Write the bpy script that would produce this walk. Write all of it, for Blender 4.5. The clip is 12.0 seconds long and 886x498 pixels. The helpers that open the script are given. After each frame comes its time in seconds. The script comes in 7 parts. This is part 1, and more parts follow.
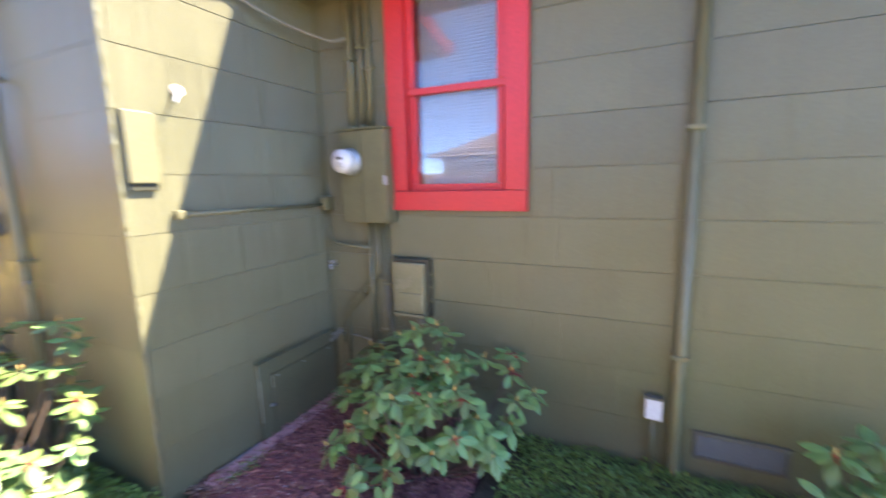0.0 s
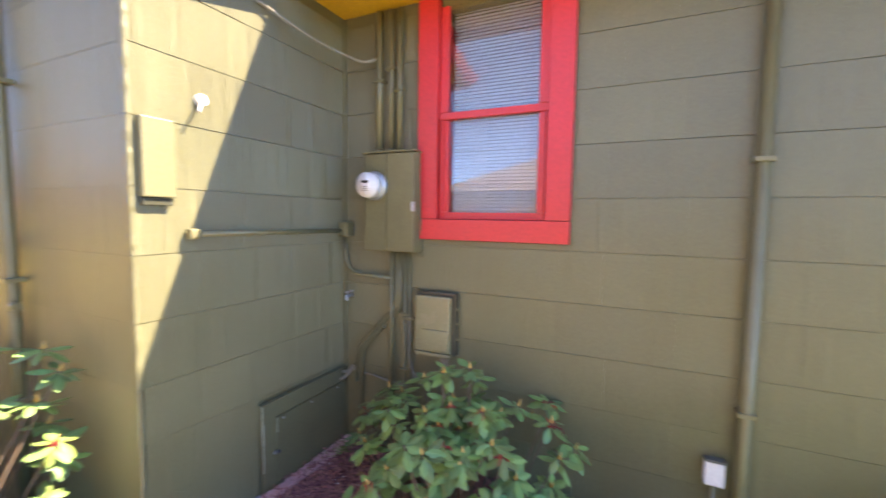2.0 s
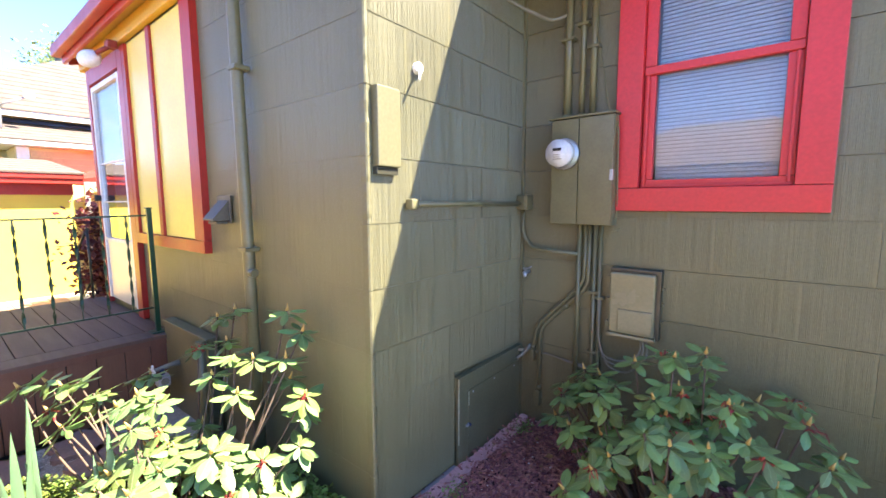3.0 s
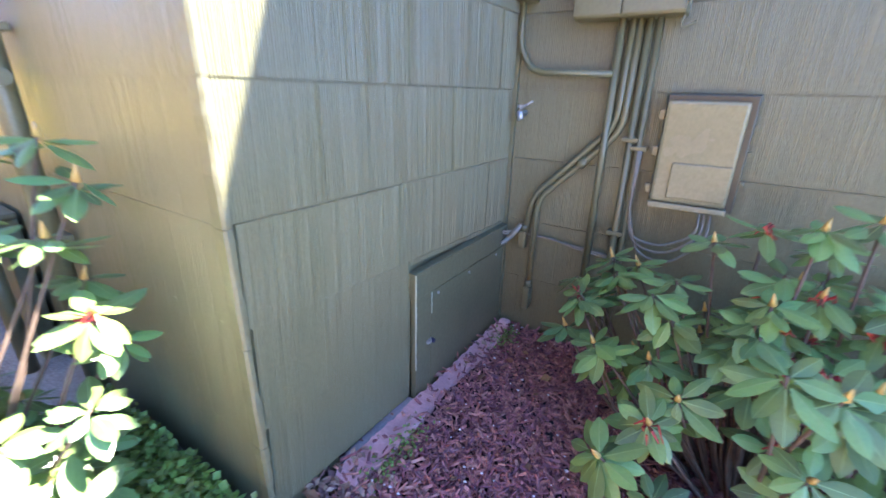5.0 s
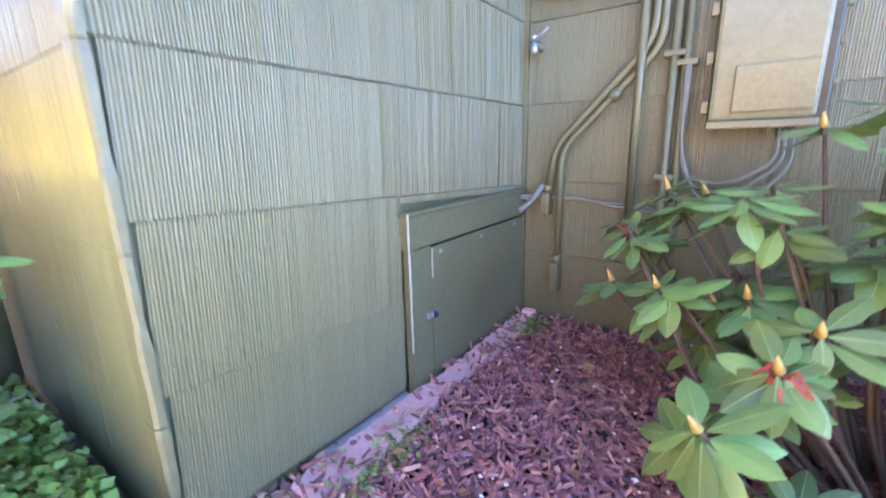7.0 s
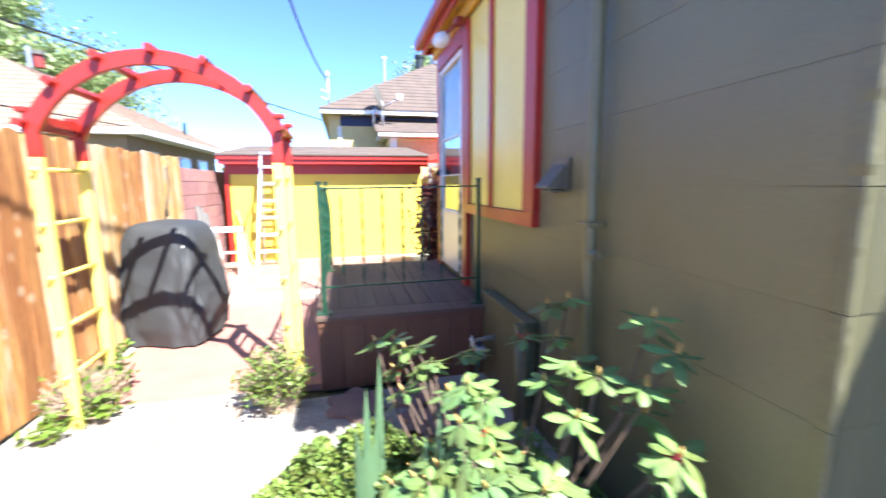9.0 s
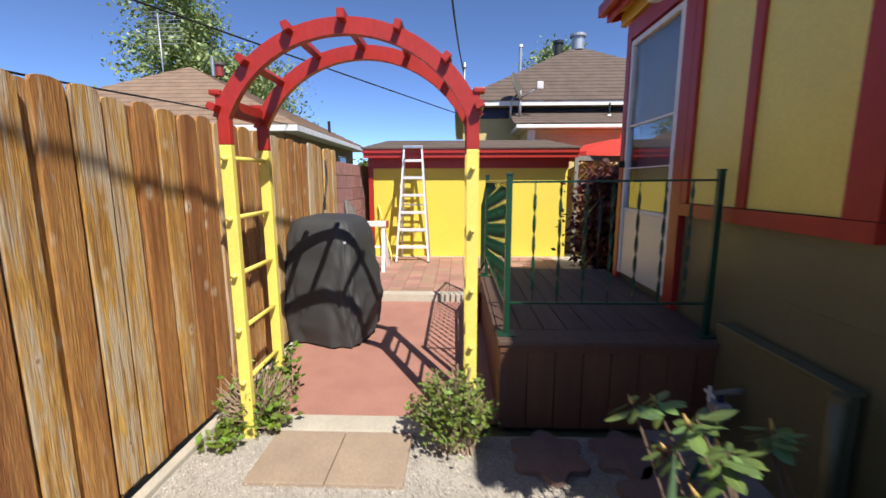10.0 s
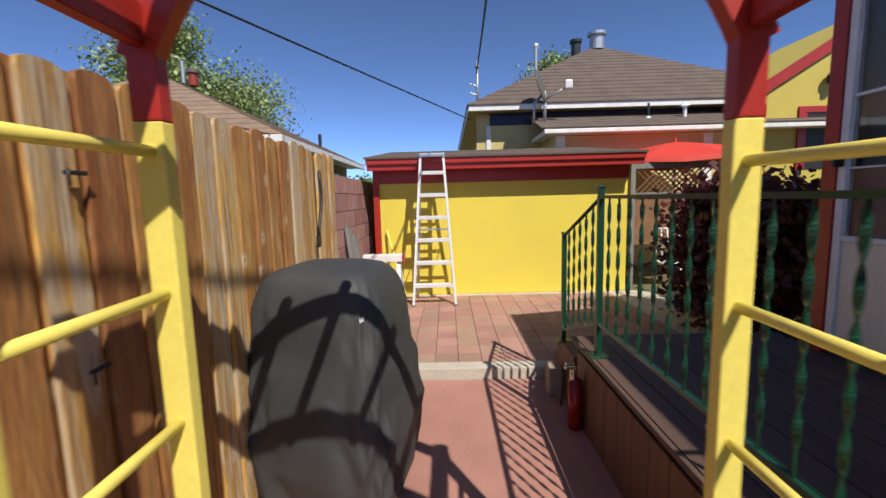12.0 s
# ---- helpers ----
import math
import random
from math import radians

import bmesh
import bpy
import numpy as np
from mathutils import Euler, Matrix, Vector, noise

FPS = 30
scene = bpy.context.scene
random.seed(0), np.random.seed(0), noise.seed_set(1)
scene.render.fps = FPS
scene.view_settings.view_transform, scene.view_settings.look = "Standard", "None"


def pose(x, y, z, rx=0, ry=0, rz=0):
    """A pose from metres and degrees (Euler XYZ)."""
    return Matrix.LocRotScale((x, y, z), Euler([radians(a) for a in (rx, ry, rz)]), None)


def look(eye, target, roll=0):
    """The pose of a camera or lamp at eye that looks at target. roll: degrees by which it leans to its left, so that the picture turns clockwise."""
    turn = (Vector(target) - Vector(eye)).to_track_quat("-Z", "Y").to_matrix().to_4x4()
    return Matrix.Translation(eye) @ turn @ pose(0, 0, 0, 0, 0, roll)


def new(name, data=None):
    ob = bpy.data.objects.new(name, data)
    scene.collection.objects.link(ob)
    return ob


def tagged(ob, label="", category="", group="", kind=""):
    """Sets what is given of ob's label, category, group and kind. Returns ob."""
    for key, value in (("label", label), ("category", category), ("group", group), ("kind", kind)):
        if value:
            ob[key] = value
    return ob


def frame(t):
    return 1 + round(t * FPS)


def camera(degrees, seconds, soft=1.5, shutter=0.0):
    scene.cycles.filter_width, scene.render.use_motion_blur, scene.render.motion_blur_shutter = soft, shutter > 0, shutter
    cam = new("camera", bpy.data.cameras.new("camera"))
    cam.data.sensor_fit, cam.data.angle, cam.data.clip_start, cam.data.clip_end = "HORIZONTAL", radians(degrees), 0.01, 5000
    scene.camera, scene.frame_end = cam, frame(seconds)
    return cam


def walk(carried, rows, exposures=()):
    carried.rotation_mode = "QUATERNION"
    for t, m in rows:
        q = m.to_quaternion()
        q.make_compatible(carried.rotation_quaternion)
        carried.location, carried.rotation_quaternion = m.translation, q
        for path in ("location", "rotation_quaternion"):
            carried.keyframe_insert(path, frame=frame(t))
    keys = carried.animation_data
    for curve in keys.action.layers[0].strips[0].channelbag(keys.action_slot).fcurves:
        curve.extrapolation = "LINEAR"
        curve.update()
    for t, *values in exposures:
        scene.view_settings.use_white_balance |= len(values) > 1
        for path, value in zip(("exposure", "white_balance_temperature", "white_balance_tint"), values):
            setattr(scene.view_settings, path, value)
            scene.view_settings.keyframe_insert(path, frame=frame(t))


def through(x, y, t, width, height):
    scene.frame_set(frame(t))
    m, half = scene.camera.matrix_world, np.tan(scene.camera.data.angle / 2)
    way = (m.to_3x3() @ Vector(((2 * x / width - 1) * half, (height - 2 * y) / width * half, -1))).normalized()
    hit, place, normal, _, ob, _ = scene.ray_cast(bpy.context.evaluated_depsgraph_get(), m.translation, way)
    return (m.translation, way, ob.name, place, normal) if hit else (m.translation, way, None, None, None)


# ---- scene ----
cam = camera(93.6, 12.0, shutter=0.4)
EXPOSURES = [(0, 3.50, 7000, 14), (0.7, 3.72, 8800, 15), (1.4, 3.68, 8600, 15), (2.7, 3.34, 7400, 13), (4.3, 3.62, 6150, 13), (5.0, 4.15, 6200, 15), (5.5, 4.72, 6450, 15), (6.7, 5.04, 6950, 14),
             (8.3, 3.56, 5950, 13), (8.6, 3.36, 5950, 13), (9.0, 2.62, 5900, 11), (9.2, 2.04, 6150, 11), (9.5, 1.34, 6350, 11), (9.8, 1.05, 6650, 11), (11.3, 0.84, 6550, 11), (12.0, 0.67, 6600, 11)]
PATH = [
    (0, (0.027, -0.002, 1.711), (-0.831, 1.776, 1.392), -1.3),
    (0.5, (-0.071, 0.037, 1.631), (-0.252, 1.979, 1.188), -0.2),
    (1, (-0.101, 0.116, 1.622), (-0.202, 2.067, 1.192), 0.8),
    (1.5, (-0.139, 0.153, 1.67), (-0.478, 2.109, 1.429), 0.7),
    (2, (-0.251, 0.097, 1.667), (-1.101, 1.9, 1.514), 0.8),
    (2.5, (-0.483, -0.037, 1.599), (-1.68, 1.558, 1.451), 0.6),
    (2.7, (-0.617, -0.092, 1.597), (-1.873, 1.455, 1.42), 0.3),
    (4.3, (-1.173, 0.139, 1.401), (-2.151, 1.798, 0.861), -1.7),
    (4.5, (-1.201, 0.306, 1.361), (-2.182, 1.944, 0.765), -0.9),
    (5, (-1.347, 0.668, 1.177), (-2.356, 2.244, 0.472), 1.4),
    (5.5, (-1.428, 0.896, 0.877), (-2.521, 2.46, 0.276), -0.9),
    (6, (-1.465, 0.958, 0.669), (-2.587, 2.515, 0.106), -1.8),
    (6.5, (-1.456, 0.958, 0.64), (-2.573, 2.536, 0.13), -1.3),
    (6.7, (-1.454, 0.945, 0.653), (-2.568, 2.532, 0.163), -1.2),
    (8.3, (-1.278, 0.465, 1.479), (-2.873, 1.624, 1.143), -1.8),
    (8.5, (-1.339, 0.369, 1.489), (-3.067, 1.321, 1.161), -1.6),
    (9, (-1.481, 0.003, 1.499), (-3.405, 0.453, 1.192), -0.5),
    (9.5, (-1.799, -0.226, 1.463), (-3.775, -0.163, 1.161), 0.1),
    (10, (-2.15, -0.476, 1.481), (-4.123, -0.544, 1.159), -0.1),
    (10.5, (-2.563, -0.696, 1.498), (-4.538, -0.759, 1.189), -0.4),
    (11, (-3.012, -0.841, 1.507), (-4.989, -0.922, 1.214), -0.6),
    (11.5, (-3.406, -0.975, 1.488), (-5.386, -1.047, 1.217), -0.8),
    (12, (-3.845, -1.041, 1.489), (-5.830, -1.069, 1.248), -1.5),
]
walk(cam, [(t, look(eye, target, roll)) for t, eye, target, roll in PATH], EXPOSURES)

# ---- light ----
SUN = Vector((0.72, 0.40, 1.0)).normalized()
world = bpy.data.worlds.new("sky")
scene.world = world
world.use_nodes = True
wn = world.node_tree
sky = wn.nodes.new("ShaderNodeTexSky")
sky.sky_type, sky.sun_disc = "NISHITA", False
sky.sun_elevation, sky.sun_rotation = math.asin(SUN.z), math.atan2(SUN.x, SUN.y)
sky.altitude, sky.air_density, sky.dust_density, sky.ozone_density = 2600, 0.42, 0.0, 6.0
wn.nodes["Background"].inputs["Strength"].default_value = 0.15
wn.links.new(sky.outputs[0], wn.nodes["Background"].inputs["Color"])
lamp = bpy.data.lights.new("sun", "SUN")
lamp.energy, lamp.angle, lamp.color = 3.5, radians(0.55), (1.0, 0.95, 0.86)
sun_ob = new("sun", lamp)
sun_ob.matrix_world = look(SUN * 30, (0, 0, 0))

# ---- materials ----
MATS = {}


def mat(name, color, rough=0.6, color2=None, scale=6.0, mixing=0.5, bump=0.0, bump_scale=60.0, metal=0.0,
        stretch=(1, 1, 1), vary=0.0, island=0.0, spec=0.5, transmit=0.0, coat=0.0, fine=None):
    """Two-scale procedural surface: broad blotches of color2, fine grain in bump and value."""
    m = bpy.data.materials.new(name)
    m.use_nodes = True
    nt = m.node_tree
    n, L = nt.nodes, nt.links
    p = n["Principled BSDF"]
    p.inputs["Roughness"].default_value = rough
    p.inputs["Metallic"].default_value = metal
    p.inputs["Specular IOR Level"].default_value = spec
    p.inputs["Transmission Weight"].default_value = transmit
    p.inputs["Coat Weight"].default_value = coat
    geo = n.new("ShaderNodeNewGeometry")
    mp = n.new("ShaderNodeMapping")
    mp.inputs["Scale"].default_value = stretch
    L.new(geo.outputs["Position"], mp.inputs["Vector"])
    nz = n.new("ShaderNodeTexNoise")
    nz.inputs["Scale"].default_value, nz.inputs["Detail"].default_value = scale, 6
    L.new(mp.outputs[0], nz.inputs["Vector"])
    ramp = n.new("ShaderNodeMapRange")
    ramp.inputs["From Min"].default_value, ramp.inputs["From Max"].default_value = 0.36, 0.66
    L.new(nz.outputs["Fac"], ramp.inputs["Value"])
    mix = n.new("ShaderNodeMix")
    mix.data_type = "RGBA"
    c2 = color2 or tuple(v * 0.78 for v in color)
    mix.inputs["A"].default_value, mix.inputs["B"].default_value = (*color, 1), (*c2, 1)
    scaled = n.new("ShaderNodeMath")
    scaled.operation = "MULTIPLY"
    scaled.inputs[1].default_value = mixing
    L.new(ramp.outputs[0], scaled.inputs[0])
    L.new(scaled.outputs[0], mix.inputs["Factor"])
    out = mix.outputs["Result"]
    fn = n.new("ShaderNodeTexNoise")
    fn.inputs["Scale"].default_value, fn.inputs["Detail"].default_value = bump_scale, 4
    L.new(mp.outputs[0], fn.inputs["Vector"])
    hsv = n.new("ShaderNodeHueSaturation")
    L.new(out, hsv.inputs["Color"])
    val = n.new("ShaderNodeMapRange")
    val.inputs["From Min"].default_value, val.inputs["From Max"].default_value = 0.3, 0.7
    g = 0.10 if fine is None else fine
    val.inputs["To Min"].default_value, val.inputs["To Max"].default_value = 1 - g, 1 + g
    L.new(fn.outputs["Fac"], val.inputs["Value"])
    vout = val.outputs[0]
    if vary or island:
        src = None
        if vary:
            src = n.new("ShaderNodeObjectInfo").outputs["Random"]
        else:
            src = geo.outputs["Random Per Island"]
        amount = vary or island
        r = n.new("ShaderNodeMapRange")
        r.inputs["To Min"].default_value, r.inputs["To Max"].default_value = 1 - amount, 1 + amount
        L.new(src, r.inputs["Value"])
        mul = n.new("ShaderNodeMath")
        mul.operation = "MULTIPLY"
        L.new(vout, mul.inputs[0])
        L.new(r.outputs[0], mul.inputs[1])
        vout = mul.outputs[0]
        h = n.new("ShaderNodeMapRange")
        h.inputs["To Min"].default_value, h.inputs["To Max"].default_value = 0.5 - amount * 0.06, 0.5 + amount * 0.06
        L.new(src, h.inputs["Value"])
        L.new(h.outputs[0], hsv.inputs["Hue"])
    L.new(vout, hsv.inputs["Value"])
    L.new(hsv.outputs[0], p.inputs["Base Color"])
    rr = n.new("ShaderNodeMapRange")
    rr.inputs["To Min"].default_value, rr.inputs["To Max"].default_value = max(0.02, rough - 0.08), min(1, rough + 0.1)
    L.new(nz.outputs["Fac"], rr.inputs["Value"])
    if transmit == 0:
        L.new(rr.outputs[0], p.inputs["Roughness"])
    if bump:
        b = n.new("ShaderNodeBump")
        b.inputs["Strength"].default_value, b.inputs["Distance"].default_value = 0.6, bump
        L.new(fn.outputs["Fac"], b.inputs["Height"])
        L.new(b.outputs[0], p.inputs["Normal"])
    MATS[name] = m
    return m


def leafy(name, color, color2, rough=0.4, scale=9.0, island=0.25, through=0.25, vary=0.0):
    """A leaf: glossy face that lets some light through."""
    m = mat(name, color, rough, color2, scale=scale, mixing=0.8, island=0.0 if vary else island, vary=vary, bump_scale=150, fine=0.06)
    nt = m.node_tree
    p = nt.nodes["Principled BSDF"]
    tr = nt.nodes.new("ShaderNodeBsdfTranslucent")
    src = p.inputs["Base Color"].links[0].from_socket
    nt.links.new(src, tr.inputs["Color"])
    mx = nt.nodes.new("ShaderNodeMixShader")
    mx.inputs[0].default_value = through
    nt.links.new(p.outputs[0], mx.inputs[1])
    nt.links.new(tr.outputs[0], mx.inputs[2])
    nt.links.new(mx.outputs[0], nt.nodes["Material Output"].inputs["Surface"])
    return m


OLIVE = mat("olive_paint", (0.136, 0.128, 0.068), 0.33, (0.156, 0.146, 0.082), 2.2, 0.7, 0.0015, 90, vary=0.05)
OLIVE_PLAIN = mat("olive_paint_smooth", (0.136, 0.128, 0.068), 0.42, (0.115, 0.108, 0.060), 5, 0.6, 0.0008, 70)
OLIVE_METAL = mat("olive_painted_metal", (0.150, 0.137, 0.070), 0.33, (0.12, 0.110, 0.058), 9, 0.5, 0.0004, 120)
PALE_BOX = mat("pale_painted_metal", (0.215, 0.195, 0.108), 0.24, (0.19, 0.175, 0.10), 6, 0.5, 0.0004, 90)
CORAL = mat("coral_red_paint", (0.56, 0.030, 0.036), 0.38, (0.50, 0.035, 0.04), 4, 0.6, 0.0006, 60)
RED = mat("red_trim_paint", (0.39, 0.026, 0.017), 0.40, (0.32, 0.022, 0.015), 5, 0.7, 0.0012, 50, stretch=(1, 1, 0.4))
BROWN_RED = mat("dull_red_paint", (0.27, 0.032, 0.020), 0.5, (0.2, 0.025, 0.018), 5, 0.7, 0.001, 50)
YELLOW = mat("yellow_paint", (0.82, 0.69, 0.150), 0.34, (0.75, 0.62, 0.14), 3, 0.6, 0.0004, 60, fine=0.05)
YELLOW_SHED = mat("shed_yellow_stucco", (0.74, 0.60, 0.075), 0.6, (0.68, 0.55, 0.08), 2.5, 0.7, 0.003, 120)
AMBER = mat("amber_yellow_paint", (0.62, 0.36, 0.03), 0.5, (0.55, 0.31, 0.03), 4, 0.6, 0.0008, 60)
CREAM = mat("cream_siding_paint", (0.62, 0.50, 0.22), 0.6, (0.56, 0.45, 0.2), 4, 0.6, 0.001, 40)
ORANGE_SIDING = mat("apricot_siding", (0.56, 0.39, 0.20), 0.6, (0.49, 0.34, 0.175), 4, 0.6, 0.001, 40)
NAVY = mat("navy_paint", (0.012, 0.018, 0.075), 0.5, (0.016, 0.022, 0.08), 6, 0.5)
WHITE = mat("white_paint", (0.80, 0.80, 0.78), 0.45, (0.62, 0.61, 0.58), 5, 0.6, 0.0006, 70)
PLASTIC = mat("white_plastic", (0.66, 0.65, 0.66), 0.35, (0.6, 0.58, 0.58), 8, 0.4)
DOOR_CREAM = mat("storm_door_enamel", (0.76, 0.72, 0.61), 0.35, (0.70, 0.66, 0.55), 3, 0.6)
FENCE = mat("weathered_cedar", (0.54, 0.300, 0.086), 0.68, (0.33, 0.142, 0.036), 4.0, 1.0, 0.008, 34, stretch=(5, 5, 0.35), vary=0.27, fine=0.30)


def bleach(m, pale):
    """Silvered streaks along the grain, stronger on some boards than on others, with cracks and pale-ringed knots."""
    nt = m.node_tree
    p = nt.nodes["Principled BSDF"]
    src = p.inputs["Base Color"].links[0].from_socket
    geo, mp = nt.nodes.new("ShaderNodeNewGeometry"), nt.nodes.new("ShaderNodeMapping")
    mp.inputs["Scale"].default_value = (11, 11, 1.0)
    info = nt.nodes.new("ShaderNodeObjectInfo")
    own = nt.nodes.new("ShaderNodeVectorMath")
    own.operation = "MULTIPLY_ADD"
    own.inputs[1].default_value = (7.0, 5.0, 9.0)
    nt.links.new(info.outputs["Random"], own.inputs[0])
    nt.links.new(geo.outputs["Position"], own.inputs[2])
    nt.links.new(own.outputs[0], mp.inputs["Vector"])
    nz = nt.nodes.new("ShaderNodeTexNoise")
    nz.inputs["Scale"].default_value, nz.inputs["Detail"].default_value, nz.inputs["Distortion"].default_value = 2.0, 6, 1.6
    nt.links.new(mp.outputs[0], nz.inputs["Vector"])
    add = nt.nodes.new("ShaderNodeMath")
    add.operation = "MULTIPLY_ADD"
    add.inputs[1].default_value, add.inputs[2].default_value = 0.40, -0.20
    nt.links.new(info.outputs["Random"], add.inputs[0])
    tot = nt.nodes.new("ShaderNodeMath")
    nt.links.new(nz.outputs["Fac"], tot.inputs[0])
    nt.links.new(add.outputs[0], tot.inputs[1])
    r = nt.nodes.new("ShaderNodeMapRange")
    r.inputs["From Min"].default_value, r.inputs["From Max"].default_value = 0.54, 0.71
    nt.links.new(tot.outputs[0], r.inputs["Value"])
    mix = nt.nodes.new("ShaderNodeMix")
    mix.data_type = "RGBA"
    nt.links.new(r.outputs[0], mix.inputs["Factor"])
    nt.links.new(src, mix.inputs["A"])
    mix.inputs["B"].default_value = (*pale, 1)
    crack_map = nt.nodes.new("ShaderNodeMapping")
    crack_map.inputs["Scale"].default_value = (85, 85, 1.5)
    nt.links.new(own.outputs[0], crack_map.inputs["Vector"])
    crack = nt.nodes.new("ShaderNodeTexNoise")
    crack.inputs["Scale"].default_value, crack.inputs["Detail"].default_value, crack.inputs["Distortion"].default_value = 1.4, 5, 1.2
    nt.links.new(crack_map.outputs[0], crack.inputs["Vector"])
    cr = nt.nodes.new("ShaderNodeMapRange")
    cr.inputs["From Min"].default_value, cr.inputs["From Max"].default_value = 0.54, 0.64
    cr.inputs["To Max"].default_value = 0.75
    nt.links.new(crack.outputs["Fac"], cr.inputs["Value"])
    knot = nt.nodes.new("ShaderNodeTexVoronoi")
    knot_map = nt.nodes.new("ShaderNodeMapping")
    knot_map.inputs["Scale"].default_value = (6.5, 6.5, 4.2)
    nt.links.new(own.outputs[0], knot_map.inputs["Vector"])
    nt.links.new(knot_map.outputs[0], knot.inputs["Vector"])
    knot.inputs["Scale"].default_value = 1.0
    kr = nt.nodes.new("ShaderNodeMapRange")
    kr.inputs["From Min"].default_value, kr.inputs["From Max"].default_value = 0.060, 0.035
    kr.inputs["To Max"].default_value = 0.7
    nt.links.new(knot.outputs["Distance"], kr.inputs["Value"])
    both = nt.nodes.new("ShaderNodeMath")
    both.operation = "MAXIMUM"
    nt.links.new(cr.outputs[0], both.inputs[0])
    nt.links.new(kr.outputs[0], both.inputs[1])
    dark = nt.nodes.new("ShaderNodeMix")
    dark.data_type = "RGBA"
    dark.inputs["B"].default_value = (0.16, 0.072, 0.030, 1)
    nt.links.new(both.outputs[0], dark.inputs["Factor"])
    halo = nt.nodes.new("ShaderNodeMapRange")
    halo.inputs["From Min"].default_value, halo.inputs["From Max"].default_value, halo.inputs["To Max"].default_value = 0.20, 0.09, 0.7
    nt.links.new(knot.outputs["Distance"], halo.inputs["Value"])
    spot = nt.nodes.new("ShaderNodeMix")
    spot.data_type = "RGBA"
    spot.inputs["B"].default_value = (0.62, 0.50, 0.35, 1)
    nt.links.new(halo.outputs[0], spot.inputs["Factor"])
    nt.links.new(mix.outputs["Result"], spot.inputs["A"])
    nt.links.new(spot.outputs["Result"], dark.inputs["A"])
    nt.links.new(dark.outputs["Result"], p.inputs["Base Color"])


bleach(FENCE, (0.53, 0.425, 0.290))
COMPOSITE = mat("brown_composite", (0.105, 0.062, 0.047), 0.6, (0.080, 0.048, 0.037), 5, 0.7, 0.001, 60, stretch=(0.4, 4, 4), vary=0.12)
SKIRT = mat("brown_skirt_board", (0.150, 0.066, 0.036), 0.6, (0.112, 0.050, 0.029), 5, 0.7, 0.001, 60, stretch=(4, 4, 0.4), vary=0.1)
IRON = mat("green_enamelled_iron", (0.005, 0.050, 0.025), 0.3, (0.006, 0.034, 0.018), 14, 0.6, 0.0004, 120)
IRON_DARK = mat("dark_iron", (0.020, 0.026, 0.022), 0.4, (0.03, 0.03, 0.026), 14, 0.6, 0.0004, 120)
COVER = mat("black_grill_cover", (0.036, 0.038, 0.039), 0.62, (0.048, 0.050, 0.051), 4, 0.6, 0.0012, 120)
ALU = mat("aluminium", (0.62, 0.63, 0.66), 0.38, (0.52, 0.53, 0.56), 18, 0.6, 0.0004, 90, metal=0.85)
STEP_ALU = mat("dull_white_aluminium", (0.74, 0.74, 0.75), 0.5, (0.64, 0.64, 0.66), 18, 0.6, 0.0004, 90, metal=0.15)
GALV = mat("galvanised_steel", (0.45, 0.47, 0.50), 0.45, (0.36, 0.38, 0.41), 18, 0.6, 0.0005, 60, metal=0.7)
GREY_PLASTIC = mat("grey_plastic", (0.40, 0.39, 0.40), 0.45, (0.34, 0.33, 0.33), 8, 0.5)
VENT_GREY = mat("grey_vent_metal", (0.115, 0.108, 0.085), 0.5, (0.09, 0.085, 0.068), 14, 0.6, 0.0004, 60)
BLACK = mat("black_rubber", (0.012, 0.012, 0.013), 0.5, (0.02, 0.02, 0.02), 10, 0.5)
PATIO = mat("red_stained_concrete", (0.40, 0.200, 0.155), 0.7, (0.33, 0.160, 0.125), 3.5, 0.8, 0.002, 90, fine=0.12)
EARTH_PATH = mat("dusty_path", (0.17, 0.125, 0.105), 0.9, (0.12, 0.09, 0.075), 5, 0.9, 0.004, 60, fine=0.2)
PAVER = mat("red_paver", (0.39, 0.215, 0.175), 0.75, (0.33, 0.175, 0.14), 4, 0.8, 0.002, 90, vary=0.12)
PAVER_GREEN = mat("green_grey_paver", (0.345, 0.215, 0.155), 0.75, (0.29, 0.19, 0.14), 4, 0.8, 0.002, 90, vary=0.1)
CONCRETE = mat("pale_concrete", (0.50, 0.46, 0.38), 0.85, (0.40, 0.37, 0.31), 5, 0.8, 0.003, 90)
SLAB = mat("sandstone_slab", (0.36, 0.275, 0.20), 0.8, (0.29, 0.225, 0.17), 3.5, 0.8, 0.002, 70, vary=0.06)
GRAVEL = mat("gravel", (0.42, 0.39, 0.345), 0.9, (0.31, 0.285, 0.25), 9, 0.8, 0.012, 95, fine=0.25)
PEBBLE = mat("pebbles", (0.44, 0.405, 0.355), 0.85, (0.33, 0.30, 0.265), 30, 0.8, island=0.35)
PINK_STONE = mat("pink_flagstone", (0.70, 0.41, 0.39), 0.85, (0.52, 0.29, 0.28), 8, 0.8, 0.003, 70, vary=0.1)
FLAG = mat("brown_stepping_stone", (0.25, 0.165, 0.145), 0.85, (0.19, 0.13, 0.115), 8, 0.8, 0.004, 60, vary=0.12)
MULCH_BED = mat("dark_mulch_soil", (0.045, 0.020, 0.019), 0.95, (0.035, 0.017, 0.016), 14, 0.8, 0.015, 70, fine=0.25)
CHIP = mat("red_brown_bark_chip", (0.40, 0.150, 0.140), 0.55, (0.17, 0.055, 0.056), 40, 0.9, 0.001, 200, island=0.45)
SOIL = mat("soil", (0.10, 0.075, 0.05), 0.95, (0.065, 0.05, 0.034), 5, 0.8, 0.02, 40, fine=0.25)
